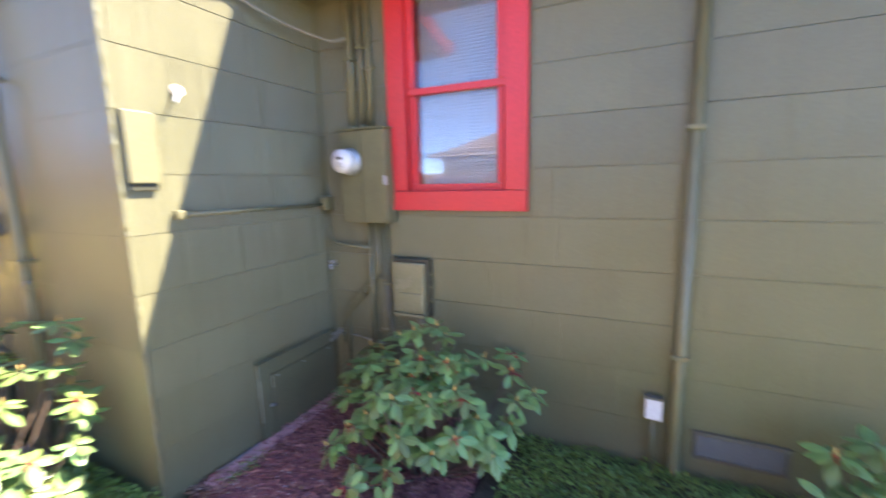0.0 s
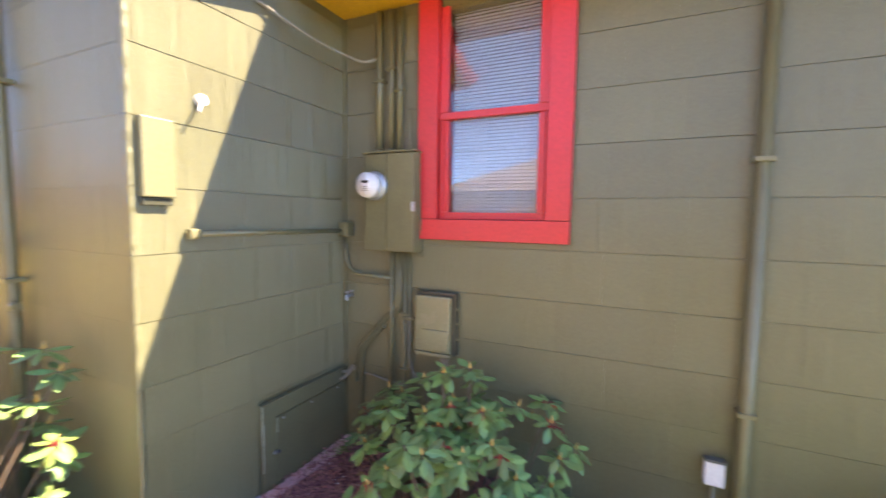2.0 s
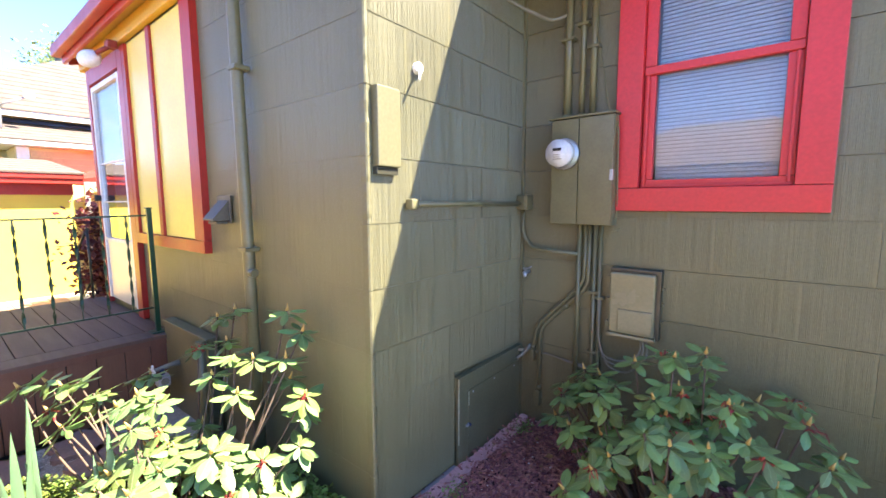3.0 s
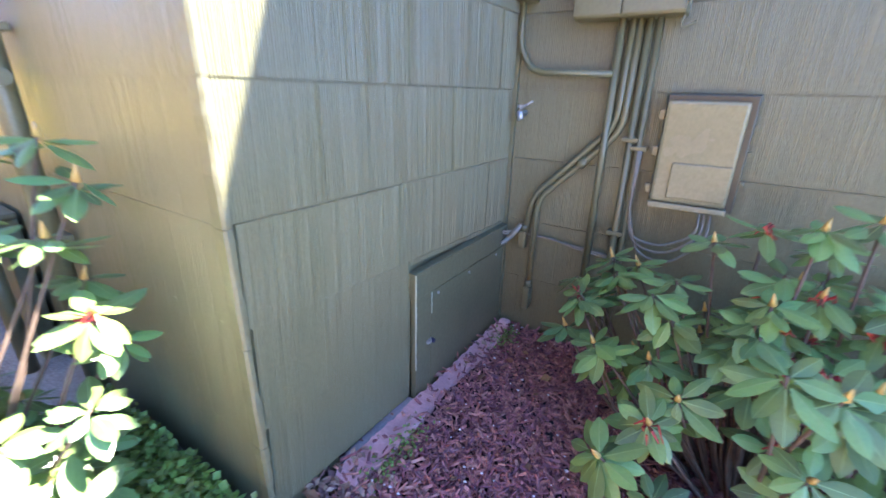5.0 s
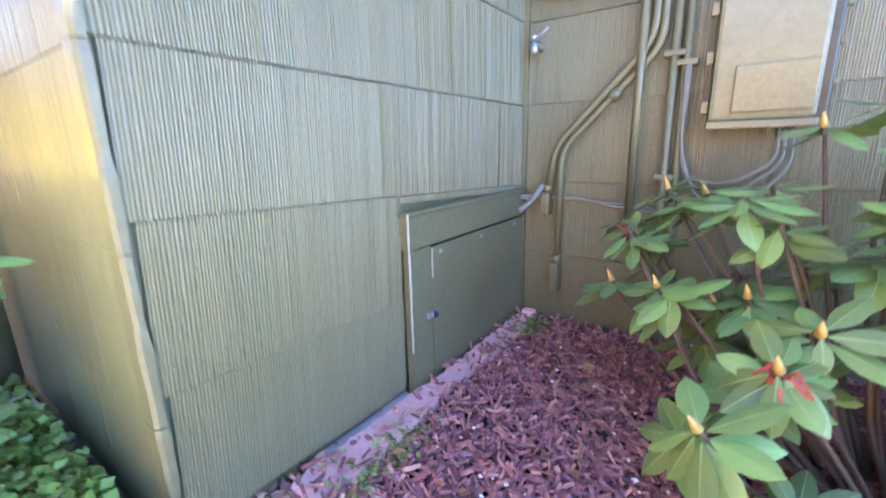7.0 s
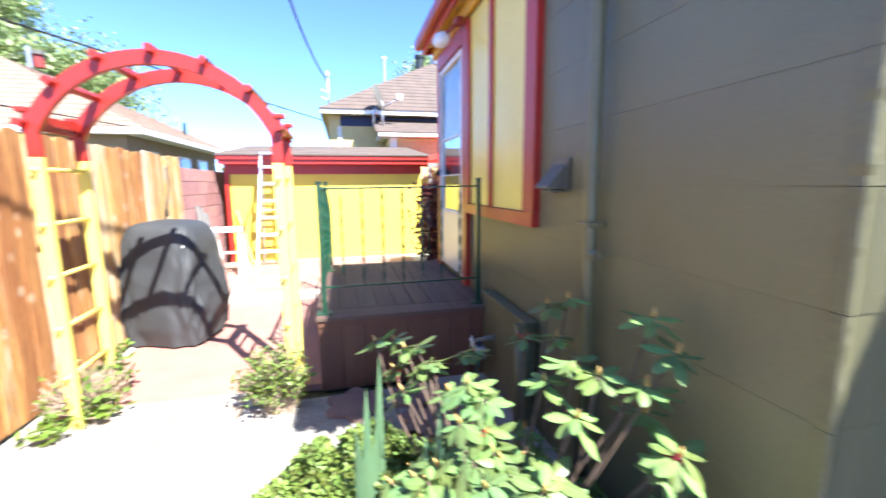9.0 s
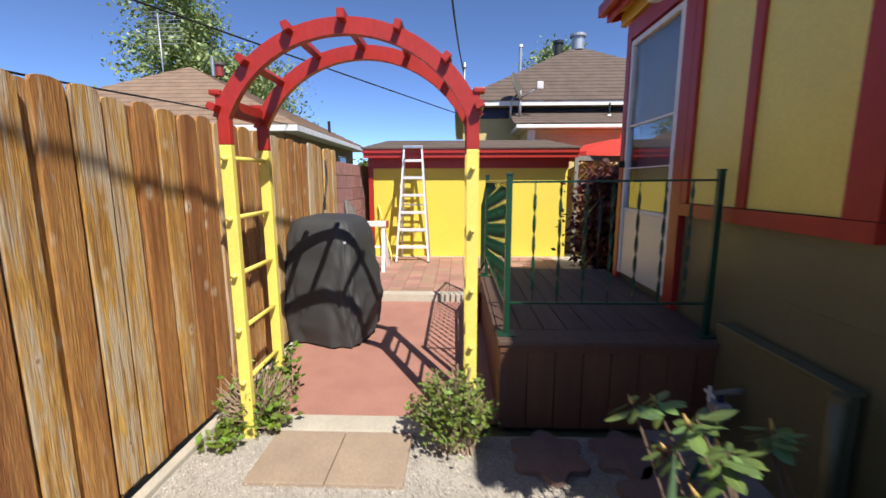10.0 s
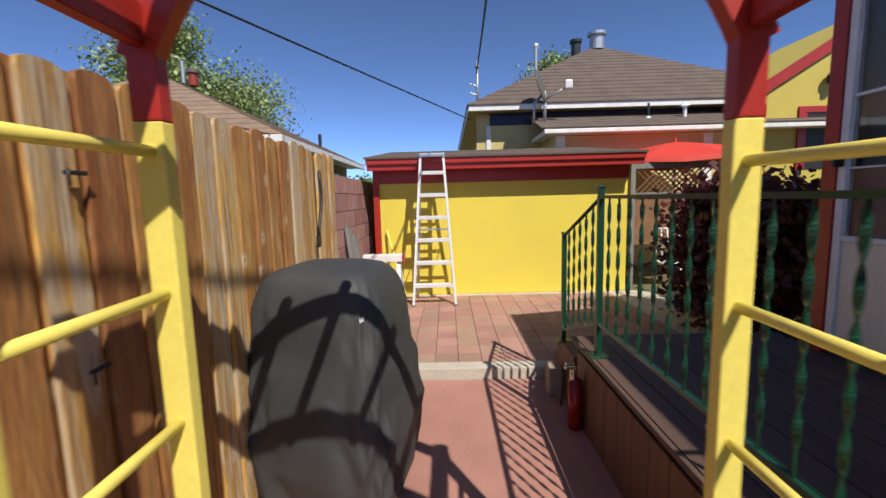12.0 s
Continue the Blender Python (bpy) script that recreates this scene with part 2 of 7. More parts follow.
LAWN = mat("dry_ground", (0.14, 0.125, 0.06), 0.95, (0.09, 0.10, 0.04), 0.6, 0.8, 0.02, 14, fine=0.25)
ROOF = mat("brown_asphalt_shingle", (0.135, 0.100, 0.080), 0.9, (0.10, 0.075, 0.062), 3, 0.8, 0.004, 60, fine=0.2, vary=0.06)
ROOF_TAN = mat("tan_asphalt_shingle", (0.27, 0.185, 0.125), 0.9, (0.20, 0.135, 0.095), 3, 0.8, 0.004, 50, fine=0.22, vary=0.1)
ROOF_RED = mat("red_clay_tile", (0.36, 0.17, 0.14), 0.8, (0.28, 0.13, 0.11), 3, 0.8, 0.004, 40)
STUCCO = mat("tan_stucco", (0.34, 0.27, 0.2), 0.9, (0.29, 0.23, 0.17), 4, 0.7, 0.004, 80)
BLOCK = mat("rose_block", (0.34, 0.175, 0.165), 0.9, (0.26, 0.13, 0.125), 9, 0.8, 0.004, 70, vary=0.16)
MORTAR = mat("mortar", (0.42, 0.35, 0.32), 0.95, None, 12, 0.7, 0.003, 80)
UMBRELLA = mat("red_umbrella_canvas", (0.62, 0.045, 0.025), 0.7, (0.56, 0.04, 0.022), 3, 0.6, 0.001, 200)
GREY_WOOD = mat("grey_weathered_board", (0.23, 0.22, 0.21), 0.85, (0.15, 0.145, 0.14), 6, 0.8, 0.002, 40, stretch=(4, 4, 0.4))
LATTICE = mat("brown_lattice", (0.25, 0.13, 0.06), 0.8, (0.18, 0.09, 0.045), 6, 0.8)
BARK = mat("bark", (0.13, 0.10, 0.075), 0.9, (0.08, 0.06, 0.05), 12, 0.8, 0.006, 50, stretch=(3, 3, 0.6))
TWIG = mat("pale_twig", (0.38, 0.285, 0.20), 0.85, (0.28, 0.2, 0.14), 20, 0.7)
STEM = mat("rhododendron_stem", (0.13, 0.090, 0.062), 0.8, (0.10, 0.06, 0.042), 20, 0.7)
BUD = mat("yellow_bud", (0.55, 0.33, 0.10), 0.5, (0.40, 0.30, 0.10), 30, 0.7, island=0.15)
SPENT = mat("spent_red_flower", (0.34, 0.03, 0.025), 0.6, (0.2, 0.025, 0.02), 40, 0.7, island=0.3)
TULIP = mat("red_tulip", (0.65, 0.02, 0.012), 0.45, (0.5, 0.02, 0.015), 20, 0.6)
CABLE = mat("grey_cable", (0.21, 0.195, 0.150), 0.5, (0.16, 0.150, 0.115), 14, 0.5)
BLIND = mat("white_blind_slat", (0.74, 0.75, 0.80), 0.5, (0.7, 0.7, 0.75), 6, 0.4)
ROOM = mat("room_plaster", (0.42, 0.36, 0.36), 0.9, (0.36, 0.3, 0.3), 2, 0.6)
EXT_RED = mat("extinguisher_red", (0.28, 0.010, 0.010), 0.28, (0.24, 0.010, 0.010), 8, 0.5)
CHROME = mat("bright_metal", (0.7, 0.7, 0.7), 0.22, (0.6, 0.6, 0.6), 10, 0.5, metal=1.0)
HOSE = mat("green_hose", (0.01, 0.12, 0.07), 0.35, (0.012, 0.1, 0.06), 12, 0.5)
RHODO = leafy("rhododendron_leaf", (0.205, 0.300, 0.080), (0.110, 0.205, 0.085), 0.34, 7, island=0.42, through=0.14)
RHODO_ONE = leafy("rhododendron_leaf_single", (0.205, 0.300, 0.080), (0.110, 0.205, 0.085), 0.34, 7, through=0.14, vary=0.34)
MIDRIB = mat("pale_leaf_midrib", (0.25, 0.36, 0.13), 0.4, (0.21, 0.32, 0.12), 12, 0.6)
BOX_BODY = mat("dark_olive_metal", (0.045, 0.045, 0.030), 0.3, (0.035, 0.035, 0.025), 9, 0.5)
GROUNDLEAF = leafy("groundcover_leaf", (0.25, 0.35, 0.080), (0.14, 0.22, 0.06), 0.36, 5, island=0.4, through=0.34)
GRASSY = leafy("fresh_grass", (0.19, 0.26, 0.045), (0.12, 0.18, 0.03), 0.5, 3, island=0.3, through=0.3)
TREELEAF = leafy("poplar_leaf", (0.29, 0.35, 0.13), (0.18, 0.25, 0.09), 0.45, 0.5, island=0.4, through=0.25)
MAPLE = leafy("purple_maple_leaf", (0.150, 0.028, 0.026), (0.080, 0.020, 0.020), 0.45, 4, island=0.45, through=0.25)
REDLEAF = leafy("red_plum_leaf", (0.34, 0.035, 0.035), (0.20, 0.03, 0.03), 0.45, 3, island=0.45, through=0.3)
SHRUB = leafy("shrub_leaf", (0.20, 0.27, 0.05), (0.11, 0.165, 0.04), 0.45, 6, island=0.45, through=0.25)
IVY = leafy("fresh_ivy_leaf", (0.17, 0.26, 0.035), (0.10, 0.17, 0.03), 0.4, 6, island=0.35, through=0.25)
IRIS = leafy("iris_leaf", (0.13, 0.22, 0.11), (0.09, 0.17, 0.08), 0.45, 4, island=0.15, through=0.2)

GLASS = bpy.data.materials.new("window_glass")
GLASS.use_nodes = True
gp = GLASS.node_tree.nodes["Principled BSDF"]
gp.inputs["Base Color"].default_value = (0.93, 0.96, 0.96, 1)
gp.inputs["Transmission Weight"].default_value, gp.inputs["Roughness"].default_value, gp.inputs["IOR"].default_value = 1.0, 0.0, 1.52

HAZY_GLASS = GLASS.copy()
HAZY_GLASS.name = "hazy_storm_glass"
HAZY_GLASS.node_tree.nodes["Principled BSDF"].inputs["Roughness"].default_value = 0.24

# ---- mesh helpers ----


def finish(bm, name, material, smooth=False):
    me = bpy.data.meshes.new(name)
    bm.normal_update()
    bm.to_mesh(me)
    bm.free()
    me.materials.append(material)
    if smooth:
        me.polygons.foreach_set("use_smooth", [True] * len(me.polygons))
    return me


def raw_mesh(name, verts, faces, material, smooth=False):
    me = bpy.data.meshes.new(name)
    me.from_pydata([tuple(v) for v in verts], [], faces)
    me.materials.append(material)
    if smooth:
        me.polygons.foreach_set("use_smooth", [True] * len(me.polygons))
    me.update()
    return me


def thing(name, at, label, category, group="", kind=""):
    ob = new(name)
    ob.location = at
    ob.empty_display_size = 0.1
    return tagged(ob, label, category, group, kind)


def origin(ob):
    v = Vector((0, 0, 0))
    while ob is not None:
        v += ob.location
        ob = ob.parent
    return v


def part(name, bm, material, parent=None, label="", smooth=False):
    """One mesh object; its vertices are given in world coordinates."""
    me = bm if isinstance(bm, bpy.types.Mesh) else finish(bm, name, material, smooth)
    ob = new(name, me)
    if parent is not None:
        ob.location = -origin(parent)
        ob.parent = parent
    return tagged(ob, label)


def piece(name, me, m, parent):
    """One more object on a shared mesh, placed by the world matrix m."""
    ob = new(name, me)
    ob.matrix_basis = Matrix.Translation(-origin(parent)) @ m
    ob.parent = parent
    return ob


def solid(name, bm, material, label, category, kind="", group="", smooth=False):
    return tagged(part(name, bm, material, None, "", smooth), label, category, group, kind)


def box(bm, x0, x1, y0, y1, z0, z1, bevel=0.0):
    r = bmesh.ops.create_cube(bm, size=1)
    vs = r["verts"]
    for v in vs:
        v.co = Vector(((x0 + x1) / 2 + v.co.x * (x1 - x0), (y0 + y1) / 2 + v.co.y * (y1 - y0), (z0 + z1) / 2 + v.co.z * (z1 - z0)))
    if bevel:
        es = list({e for v in vs for e in v.link_edges})
        bmesh.ops.bevel(bm, geom=es, offset=bevel, segments=2, affect="EDGES", profile=0.6)
    return bm


def boxes(*rows, bevel=0.0):
    bm = bmesh.new()
    for r in rows:
        box(bm, *r, bevel=bevel)
    return bm


def beam(bm, a, b, w, h, up=(0, 0, 1), bevel=0.0):
    """A bar of section w x h from a to b."""
    a, b = Vector(a), Vector(b)
    d = (b - a).normalized()
    s = d.cross(Vector(up))
    s = s.normalized() if s.length > 1e-6 else Vector((1, 0, 0))
    u = s.cross(d).normalized()
    r = bmesh.ops.create_cube(bm, size=1)
    vs = r["verts"]
    for v in vs:
        c = v.co
        v.co = a.lerp(b, c.y + 0.5) + s * (c.x * w) + u * (c.z * h)
    if bevel:
        bmesh.ops.bevel(bm, geom=list({e for v in vs for e in v.link_edges}), offset=bevel, segments=2, affect="EDGES")
    return bm


def tube_data(points, radius, sides=8, verts=None, faces=None):
    """A tube along points; radius is a number or one for each point."""
    verts = [] if verts is None else verts
    faces = [] if faces is None else faces
    pts = [Vector(p) for p in points]
    base = len(verts)
    ref = None
    for i, p in enumerate(pts):
        d = (pts[min(i + 1, len(pts) - 1)] - pts[max(i - 1, 0)]).normalized()
        if ref is None:
            ref = d.orthogonal().normalized()
        ref = (ref - d * ref.dot(d))
        ref = ref.normalized() if ref.length > 1e-6 else d.orthogonal().normalized()
        w = d.cross(ref)
        r = radius[i] if isinstance(radius, (list, tuple)) else radius
        for k in range(sides):
            a = 2 * math.pi * k / sides
            verts.append(p + (ref * math.cos(a) + w * math.sin(a)) * r)
    for i in range(len(pts) - 1):
        for k in range(sides):
            k2 = (k + 1) % sides
            faces.append((base + i * sides + k, base + i * sides + k2, base + (i + 1) * sides + k2, base + (i + 1) * sides + k))
    faces.append(tuple(base + k for k in reversed(range(sides))))
    faces.append(tuple(base + (len(pts) - 1) * sides + k for k in range(sides)))
    return verts, faces


def tube(name, points, radius, material, parent=None, label="", sides=10):
    v, f = tube_data(points, radius, sides)
    return part(name, raw_mesh(name, v, f, material, sides > 5), material, parent, label)


def rounded(points, radius=0.05, steps=5):
    """A path with its corners rounded."""
    pts = [Vector(p) for p in points]
    out = [pts[0]]
    for i in range(1, len(pts) - 1):
        a, b, c = pts[i - 1], pts[i], pts[i + 1]
        r = min(radius, (a - b).length * 0.45, (c - b).length * 0.45)
        p, q = b + (a - b).normalized() * r, b + (c - b).normalized() * r
        for k in range(steps + 1):
            t = k / steps
            out.append(p.lerp(b, t).lerp(b.lerp(q, t), t))
    out.append(pts[-1])
    return out


def disc(bm, centre, radius, depth, axis="y", sides=24, radius2=None, bevel=0.0):
    turn = {"y": pose(0, 0, 0, 90, 0, 0), "x": pose(0, 0, 0, 0, 90, 0), "z": Matrix.Identity(4)}[axis]
    r = bmesh.ops.create_cone(bm, cap_ends=True, segments=sides, radius1=radius, radius2=radius if radius2 is None else radius2,
                              depth=depth, matrix=Matrix.Translation(centre) @ turn)
    if bevel:
        es = [e for e in {e for v in r["verts"] for e in v.link_edges} if len(e.link_faces) == 2 and e.calc_face_angle(0) > 1.0]
        bmesh.ops.bevel(bm, geom=es, offset=bevel, segments=2, affect="EDGES")
    return bm


def leaf_mesh(name, length, width, droop, material, rows=6, fold=0.14, midrib=None):
    """An oblong leaf on a short stalk from the origin along +x, folded on its midrib and bent down."""
    vs, fs = [], []
    for i in range(rows + 1):
        t = i / rows
        u = max(0.0, (t - 0.10) / 0.90)
        w = max(width * 0.035, width / 2 * max(0.0, math.sin(math.pi * u ** 0.88)) ** 0.62) if t < 0.999 else width * 0.03
        x = length * t * (1 - 0.10 * droop * t)
        z = -droop * length * 0.42 * t * t
        c = width * 0.026 * (1.25 - t)
        curl = w * fold
        vs += [(x, w, z + curl), (x, c, z), (x, -c, z), (x, -w, z + curl)]
    for i in range(rows):
        a = 4 * i
        fs += [(a, a + 1, a + 5, a + 4), (a + 1, a + 2, a + 6, a + 5), (a + 2, a + 3, a + 7, a + 6)]
    me = raw_mesh(name, vs, fs, material, True)
    if midrib:
        me.materials.append(midrib)
        me.polygons.foreach_set("material_index", [0, 1, 0] * rows)
    return me

# ---- ground ----
EAST, WALL_Y, SIDE_X, WING_Y, WING_END = 1.76, 2.50, -2.16, 1.10, -6.245
COURSES = [0.028 + 0.2920 * k for k in range(11)]


def sheet(name, x0, x1, y0, y1, z, material, label, cells=1, lift=0.0):
    nx, ny = max(1, int((x1 - x0) * cells)), max(1, int((y1 - y0) * cells))
    vs, fs = [], []
    for j in range(ny + 1):
        for i in range(nx + 1):
            x, y = x0 + (x1 - x0) * i / nx, y0 + (y1 - y0) * j / ny
            h = lift * noise.noise(Vector((x * 2.3, y * 2.3, z))) if lift else 0
            vs.append((x, y, z + h))
    for j in range(ny):
        for i in range(nx):
            a = j * (nx + 1) + i
            fs.append((a, a + 1, a + nx + 2, a + nx + 1))
    return tagged(part(name, raw_mesh(name, vs, fs, material, True), material), label, "ground", "", "structure")


sheet("ground", -900, 900, -900, 900, -0.045, LAWN, "dry earth and grass running out to the horizon", 0.01)
sheet("gravel", -4.40, 2.6, -1.93, 0.62, 0.0, GRAVEL, "pale pea gravel along the fence", 14, 0.012)
sheet("gravel_by_house", -4.55, -3.0, 0.62, 1.10, 0.0, GRAVEL, "grey gravel strip beside the deck", 14, 0.012)
sheet("planting_bed", -3.0, 2.6, 0.60, 2.52, 0.012, SOIL, "dark soil of the planting bed", 10, 0.02)
sheet("mulch_bed", -2.14, -0.72, 0.85, 2.50, 0.030, MULCH_BED, "bed of red-brown bark mulch in the corner", 14, 0.02)
sheet("side_yard", 1.78, 6.2, 2.3, 9.0, 0.0, SOIL, "leafy soil beside the front path", 6, 0.03)
solid("path", boxes((2.75, 3.65, -0.5, 2.6, -0.02, 0.035), (2.75, 3.65, 2.61, 5.6, -0.02, 0.035), (2.75, 3.65, 5.61, 9.0, -0.02, 0.035), bevel=0.006), EARTH_PATH,
      "dusty brown concrete garden path", "path", "structure")
sheet("lawn_strip", 3.9, 5.0, -0.5, 9.0, 0.03, GRASSY, "bright green strip of lawn by the mesh fence", 4, 0.02)

# patio: lower slab, pale front edge, raised paved part
solid("patio", boxes((-7.08, -4.56, -1.93, -0.20, -0.03, 0.022), bevel=0.004), PATIO, "red-stained concrete patio slab", "patio", "structure")
solid("patio_edge", boxes((-4.552, -4.385, -1.60, -0.62, -0.03, 0.026), bevel=0.008), CONCRETE, "pale concrete edge of the patio", "edging", "structure")
solid("patio_kerb", boxes((-7.22, -7.084, -2.2, 1.0, -0.03, 0.118), bevel=0.01), CONCRETE, "pale concrete kerb of the upper patio", "kerb", "structure")
upper = solid("upper_patio", boxes((-9.79, -7.222, -2.2, 6.0, -0.03, 0.100)), CONCRETE, "raised upper patio paved in red", "patio", "structure")
for k, (y0, y1) in enumerate(((-1.53, -1.127), (-1.121, -0.735))):
    s = solid("stepping_slab", boxes((-4.378, -3.95, y0, y1, -0.03, 0.024), bevel=0.006), SLAB, "square tan sandstone slab set in gravel", "paving slab", "structure", "slabs before the arch")
for x, y, r in ((-4.20, 0.02, 0.19), (-3.86, 0.52, 0.22), (-4.22, 0.45, 0.18), (-3.55, 0.33, 0.2)):
    bm = bmesh.new()
    vs = [bm.verts.new((x + r * (1 + 0.16 * math.cos(6 * a)) * math.cos(a), y + r * (1 + 0.16 * math.cos(6 * a)) * math.sin(a), 0.0)) for a in [2 * math.pi * k / 48 for k in range(48)]]
    f = bm.faces.new(vs)
    e = bmesh.ops.extrude_face_region(bm, geom=[f])
    for v in e["geom"]:
        if isinstance(v, bmesh.types.BMVert):
            v.co.z = 0.034
    bmesh.ops.recalc_face_normals(bm, faces=bm.faces)
    solid("stepping_stone", bm, FLAG, "scalloped red-brown stepping stone in gravel", "stepping stone", "", "scalloped stones")
solid("fence_kerb", boxes((-4.6, 2.6, -1.985, -1.925, -0.03, 0.035), (-7.08, -4.604, -1.985, -1.934, -0.03, 0.035), bevel=0.008), CONCRETE, "pale concrete strip along the fence", "kerb", "structure")

# ---- walls ----
FLUTED = {}


def shingle_mesh(w, h, flute=1.0, gap=0.0026, rise=0.0):
    """A combed asbestos shingle: flat ridges between narrow uneven grooves, open joint along its top."""
    key = (round(w, 2), round(h, 2), flute, round(rise, 3))
    if key in FLUTED:
        return FLUTED[key]
    rng = random.Random(len(FLUTED) + 7)
    prof = [(0.0, 0.0)]
    x = 0.0
    while x < w - 0.012:
        ridge, deep = rng.uniform(0.0026, 0.0056), rng.uniform(0.0016, 0.0030) * flute
        x += ridge
        prof += [(x - ridge * 0.5, -0.0006 * flute), (x, rng.uniform(0.0002, 0.0006) * flute), (x + 0.0008, deep), (x + 0.0018, deep), (x + 0.0026, rng.uniform(0.0002, 0.0006) * flute)]
        x += 0.0026
    prof.append((w, 0.0))
    lean = 0.0028 * min(1.0, h / 0.28) * (1.0 if flute > 0.3 else 0.35)
    top = h - (gap if flute > 0.3 else 0.0015)
    vs, fs = [], []
    for a, d in prof:
        vs += [(a, d - 0.002 - lean, 0.0), (a, d - 0.002, top + rise * a / w)]
    n = len(prof)
    for i in range(n - 1):
        a = 2 * i
        fs.append((a, a + 2, a + 3, a + 1))
    b = len(vs)
    vs += [(0, 0.010, 0), (w, 0.010, 0), (0, 0.010, top), (w, 0.010, top + rise)]
    fs.append(tuple([b, b + 1] + [2 * i for i in reversed(range(n))]))
    fs.append(tuple([b + 3, b + 2] + [2 * i + 1 for i in range(n)]))
    fs += [(0, 1, b + 2, b), (2 * n - 2, b + 1, b + 3, 2 * n - 1)]
    if w > 0.2 and h > 0.2:
        for part_of in (0.1, 0.5, 0.9):
            cx, cz, b = w * part_of, 0.045, len(vs)
            y0 = -0.0025 - lean * (1 - cz / h)
            for i in range(6):
                a = math.pi * i / 3
                vs += [(cx + 0.0045 * math.cos(a), y0 + 0.0015, cz + 0.0045 * math.sin(a)), (cx + 0.003 * math.cos(a), y0 - 0.0008, cz + 0.003 * math.sin(a))]
            for i in range(6):
                j = (i + 1) % 6
                fs.append((b + 2 * i, b + 2 * j, b + 2 * j + 1, b + 2 * i + 1))
            fs.append(tuple(b + 2 * i + 1 for i in range(6)))
    me = raw_mesh("shingle", vs, fs, OLIVE)
    FLUTED[key] = me
    return me


def clad(parent, start, end, place, seed, skip=None, top=2.95, bottom=0.045, flute=1.0, taper=None):
    """Courses of shingles from start to end along a wall; place(u, z) gives the matrix. skip: (u0, u1, z0) is an opening."""
    rng = random.Random(seed)
    zs = [z for z in COURSES if z < top] + [top]
    for row in range(len(zs) - 1):
        z0, z1 = max(zs[row], bottom), zs[row + 1]
        u = start - (0.31 if row % 2 else 0.0) - rng.uniform(0.0, 0.12)
        while u < end:
            a, b = max(u, start), min(u + (0.6086 if rng.random() < 0.12 else 0.6098), end)
            u += 0.61
            spans = [(a, b, z0, z1)]
            for s0, s1, sz0, sz1 in (skip or ()):
                cut = []
                for p, q, c, d in spans:
                    if q <= s0 or p >= s1 or d <= sz0 or c >= sz1:
                        cut.append((p, q, c, d))
                        continue
                    if p < s0:
                        cut.append((p, s0, c, d))
                    if q > s1:
                        cut.append((s1, q, c, d))
                    if c < sz0:
                        cut.append((max(p, s0), min(q, s1), c, sz0))
                    if d > sz1:
                        cut.append((max(p, s0), min(q, s1), sz1, d))
                spans = cut
            for p, q, c, d in spans:
                if q - p < 0.006 or d - c < 0.015:
                    continue
                k = (round(q - p, 2) or 0.01, round(d - c, 2))
                me = shingle_mesh(*k, flute, rise=taper(c) * k[0] if taper and d - c > 0.2 else 0.0)
                fitx, fitz = (q - p) / k[0], (d - c) / k[1]
                piece("shingle", me, place(p, c) @ pose(0, rng.uniform(-0.0005, 0.0005), 0, 0, rng.uniform(-0.06, 0.06), 0) @ Matrix.Diagonal((fitx, 1, fitz, 1)), parent)


# opening of the red window
WX0, WX1, WZ0, WZ1 = -1.435, -0.715, 1.60, 2.93
wall_main = solid("wall_main", boxes((SIDE_X, WX0, WALL_Y + 0.012, WALL_Y + 0.16, -0.04, 3.02), (WX1, EAST, WALL_Y + 0.012, WALL_Y + 0.16, -0.04, 3.02),
                                      (WX0, WX1, WALL_Y + 0.012, WALL_Y + 0.16, -0.04, WZ0), (WX0, WX1, WALL_Y + 0.012, WALL_Y + 0.16, WZ1, 3.02)),
                  OLIVE_PLAIN, "olive green shingled house wall", "wall", "structure")
wall_east = solid("wall_east", boxes((EAST - 0.16, EAST, WALL_Y + 0.162, 9.0, -0.04, 3.02)), OLIVE_PLAIN, "olive green end wall of the house", "wall", "structure")
wall_side = solid("wall_side", boxes((SIDE_X - 0.16, SIDE_X - 0.012, WING_Y + 0.012, WALL_Y + 0.011, -0.04, 3.1)), OLIVE_PLAIN, "olive green side wall of the rear wing", "wall", "structure")
DX0, DX1, DZ0, DZ1 = -6.155, -5.24, 0.60, 2.72
wall_wing = solid("wall_wing", boxes((DX1, SIDE_X - 0.162, WING_Y + 0.012, WING_Y + 0.16, -0.04, 3.02), (WING_END, DX0, WING_Y + 0.012, WING_Y + 0.16, -0.04, 3.02),
                                      (DX0, DX1, WING_Y + 0.012, WING_Y + 0.16, -0.04, DZ0), (DX0, DX1, WING_Y + 0.012, WING_Y + 0.16, DZ1, 3.02)),
                  OLIVE_PLAIN, "olive green wall of the rear wing", "wall", "structure")
solid("wall_wing_end", boxes((WING_END, WING_END + 0.15, WING_Y + 0.162, 6.0, -0.04, 3.02)), YELLOW, "yellow end wall of the rear wing", "wall", "structure")
solid("wall_north", boxes((WING_END, EAST, 9.002, 9.15, -0.04, 3.02)), OLIVE_PLAIN, "plain far wall of the house", "wall", "structure")

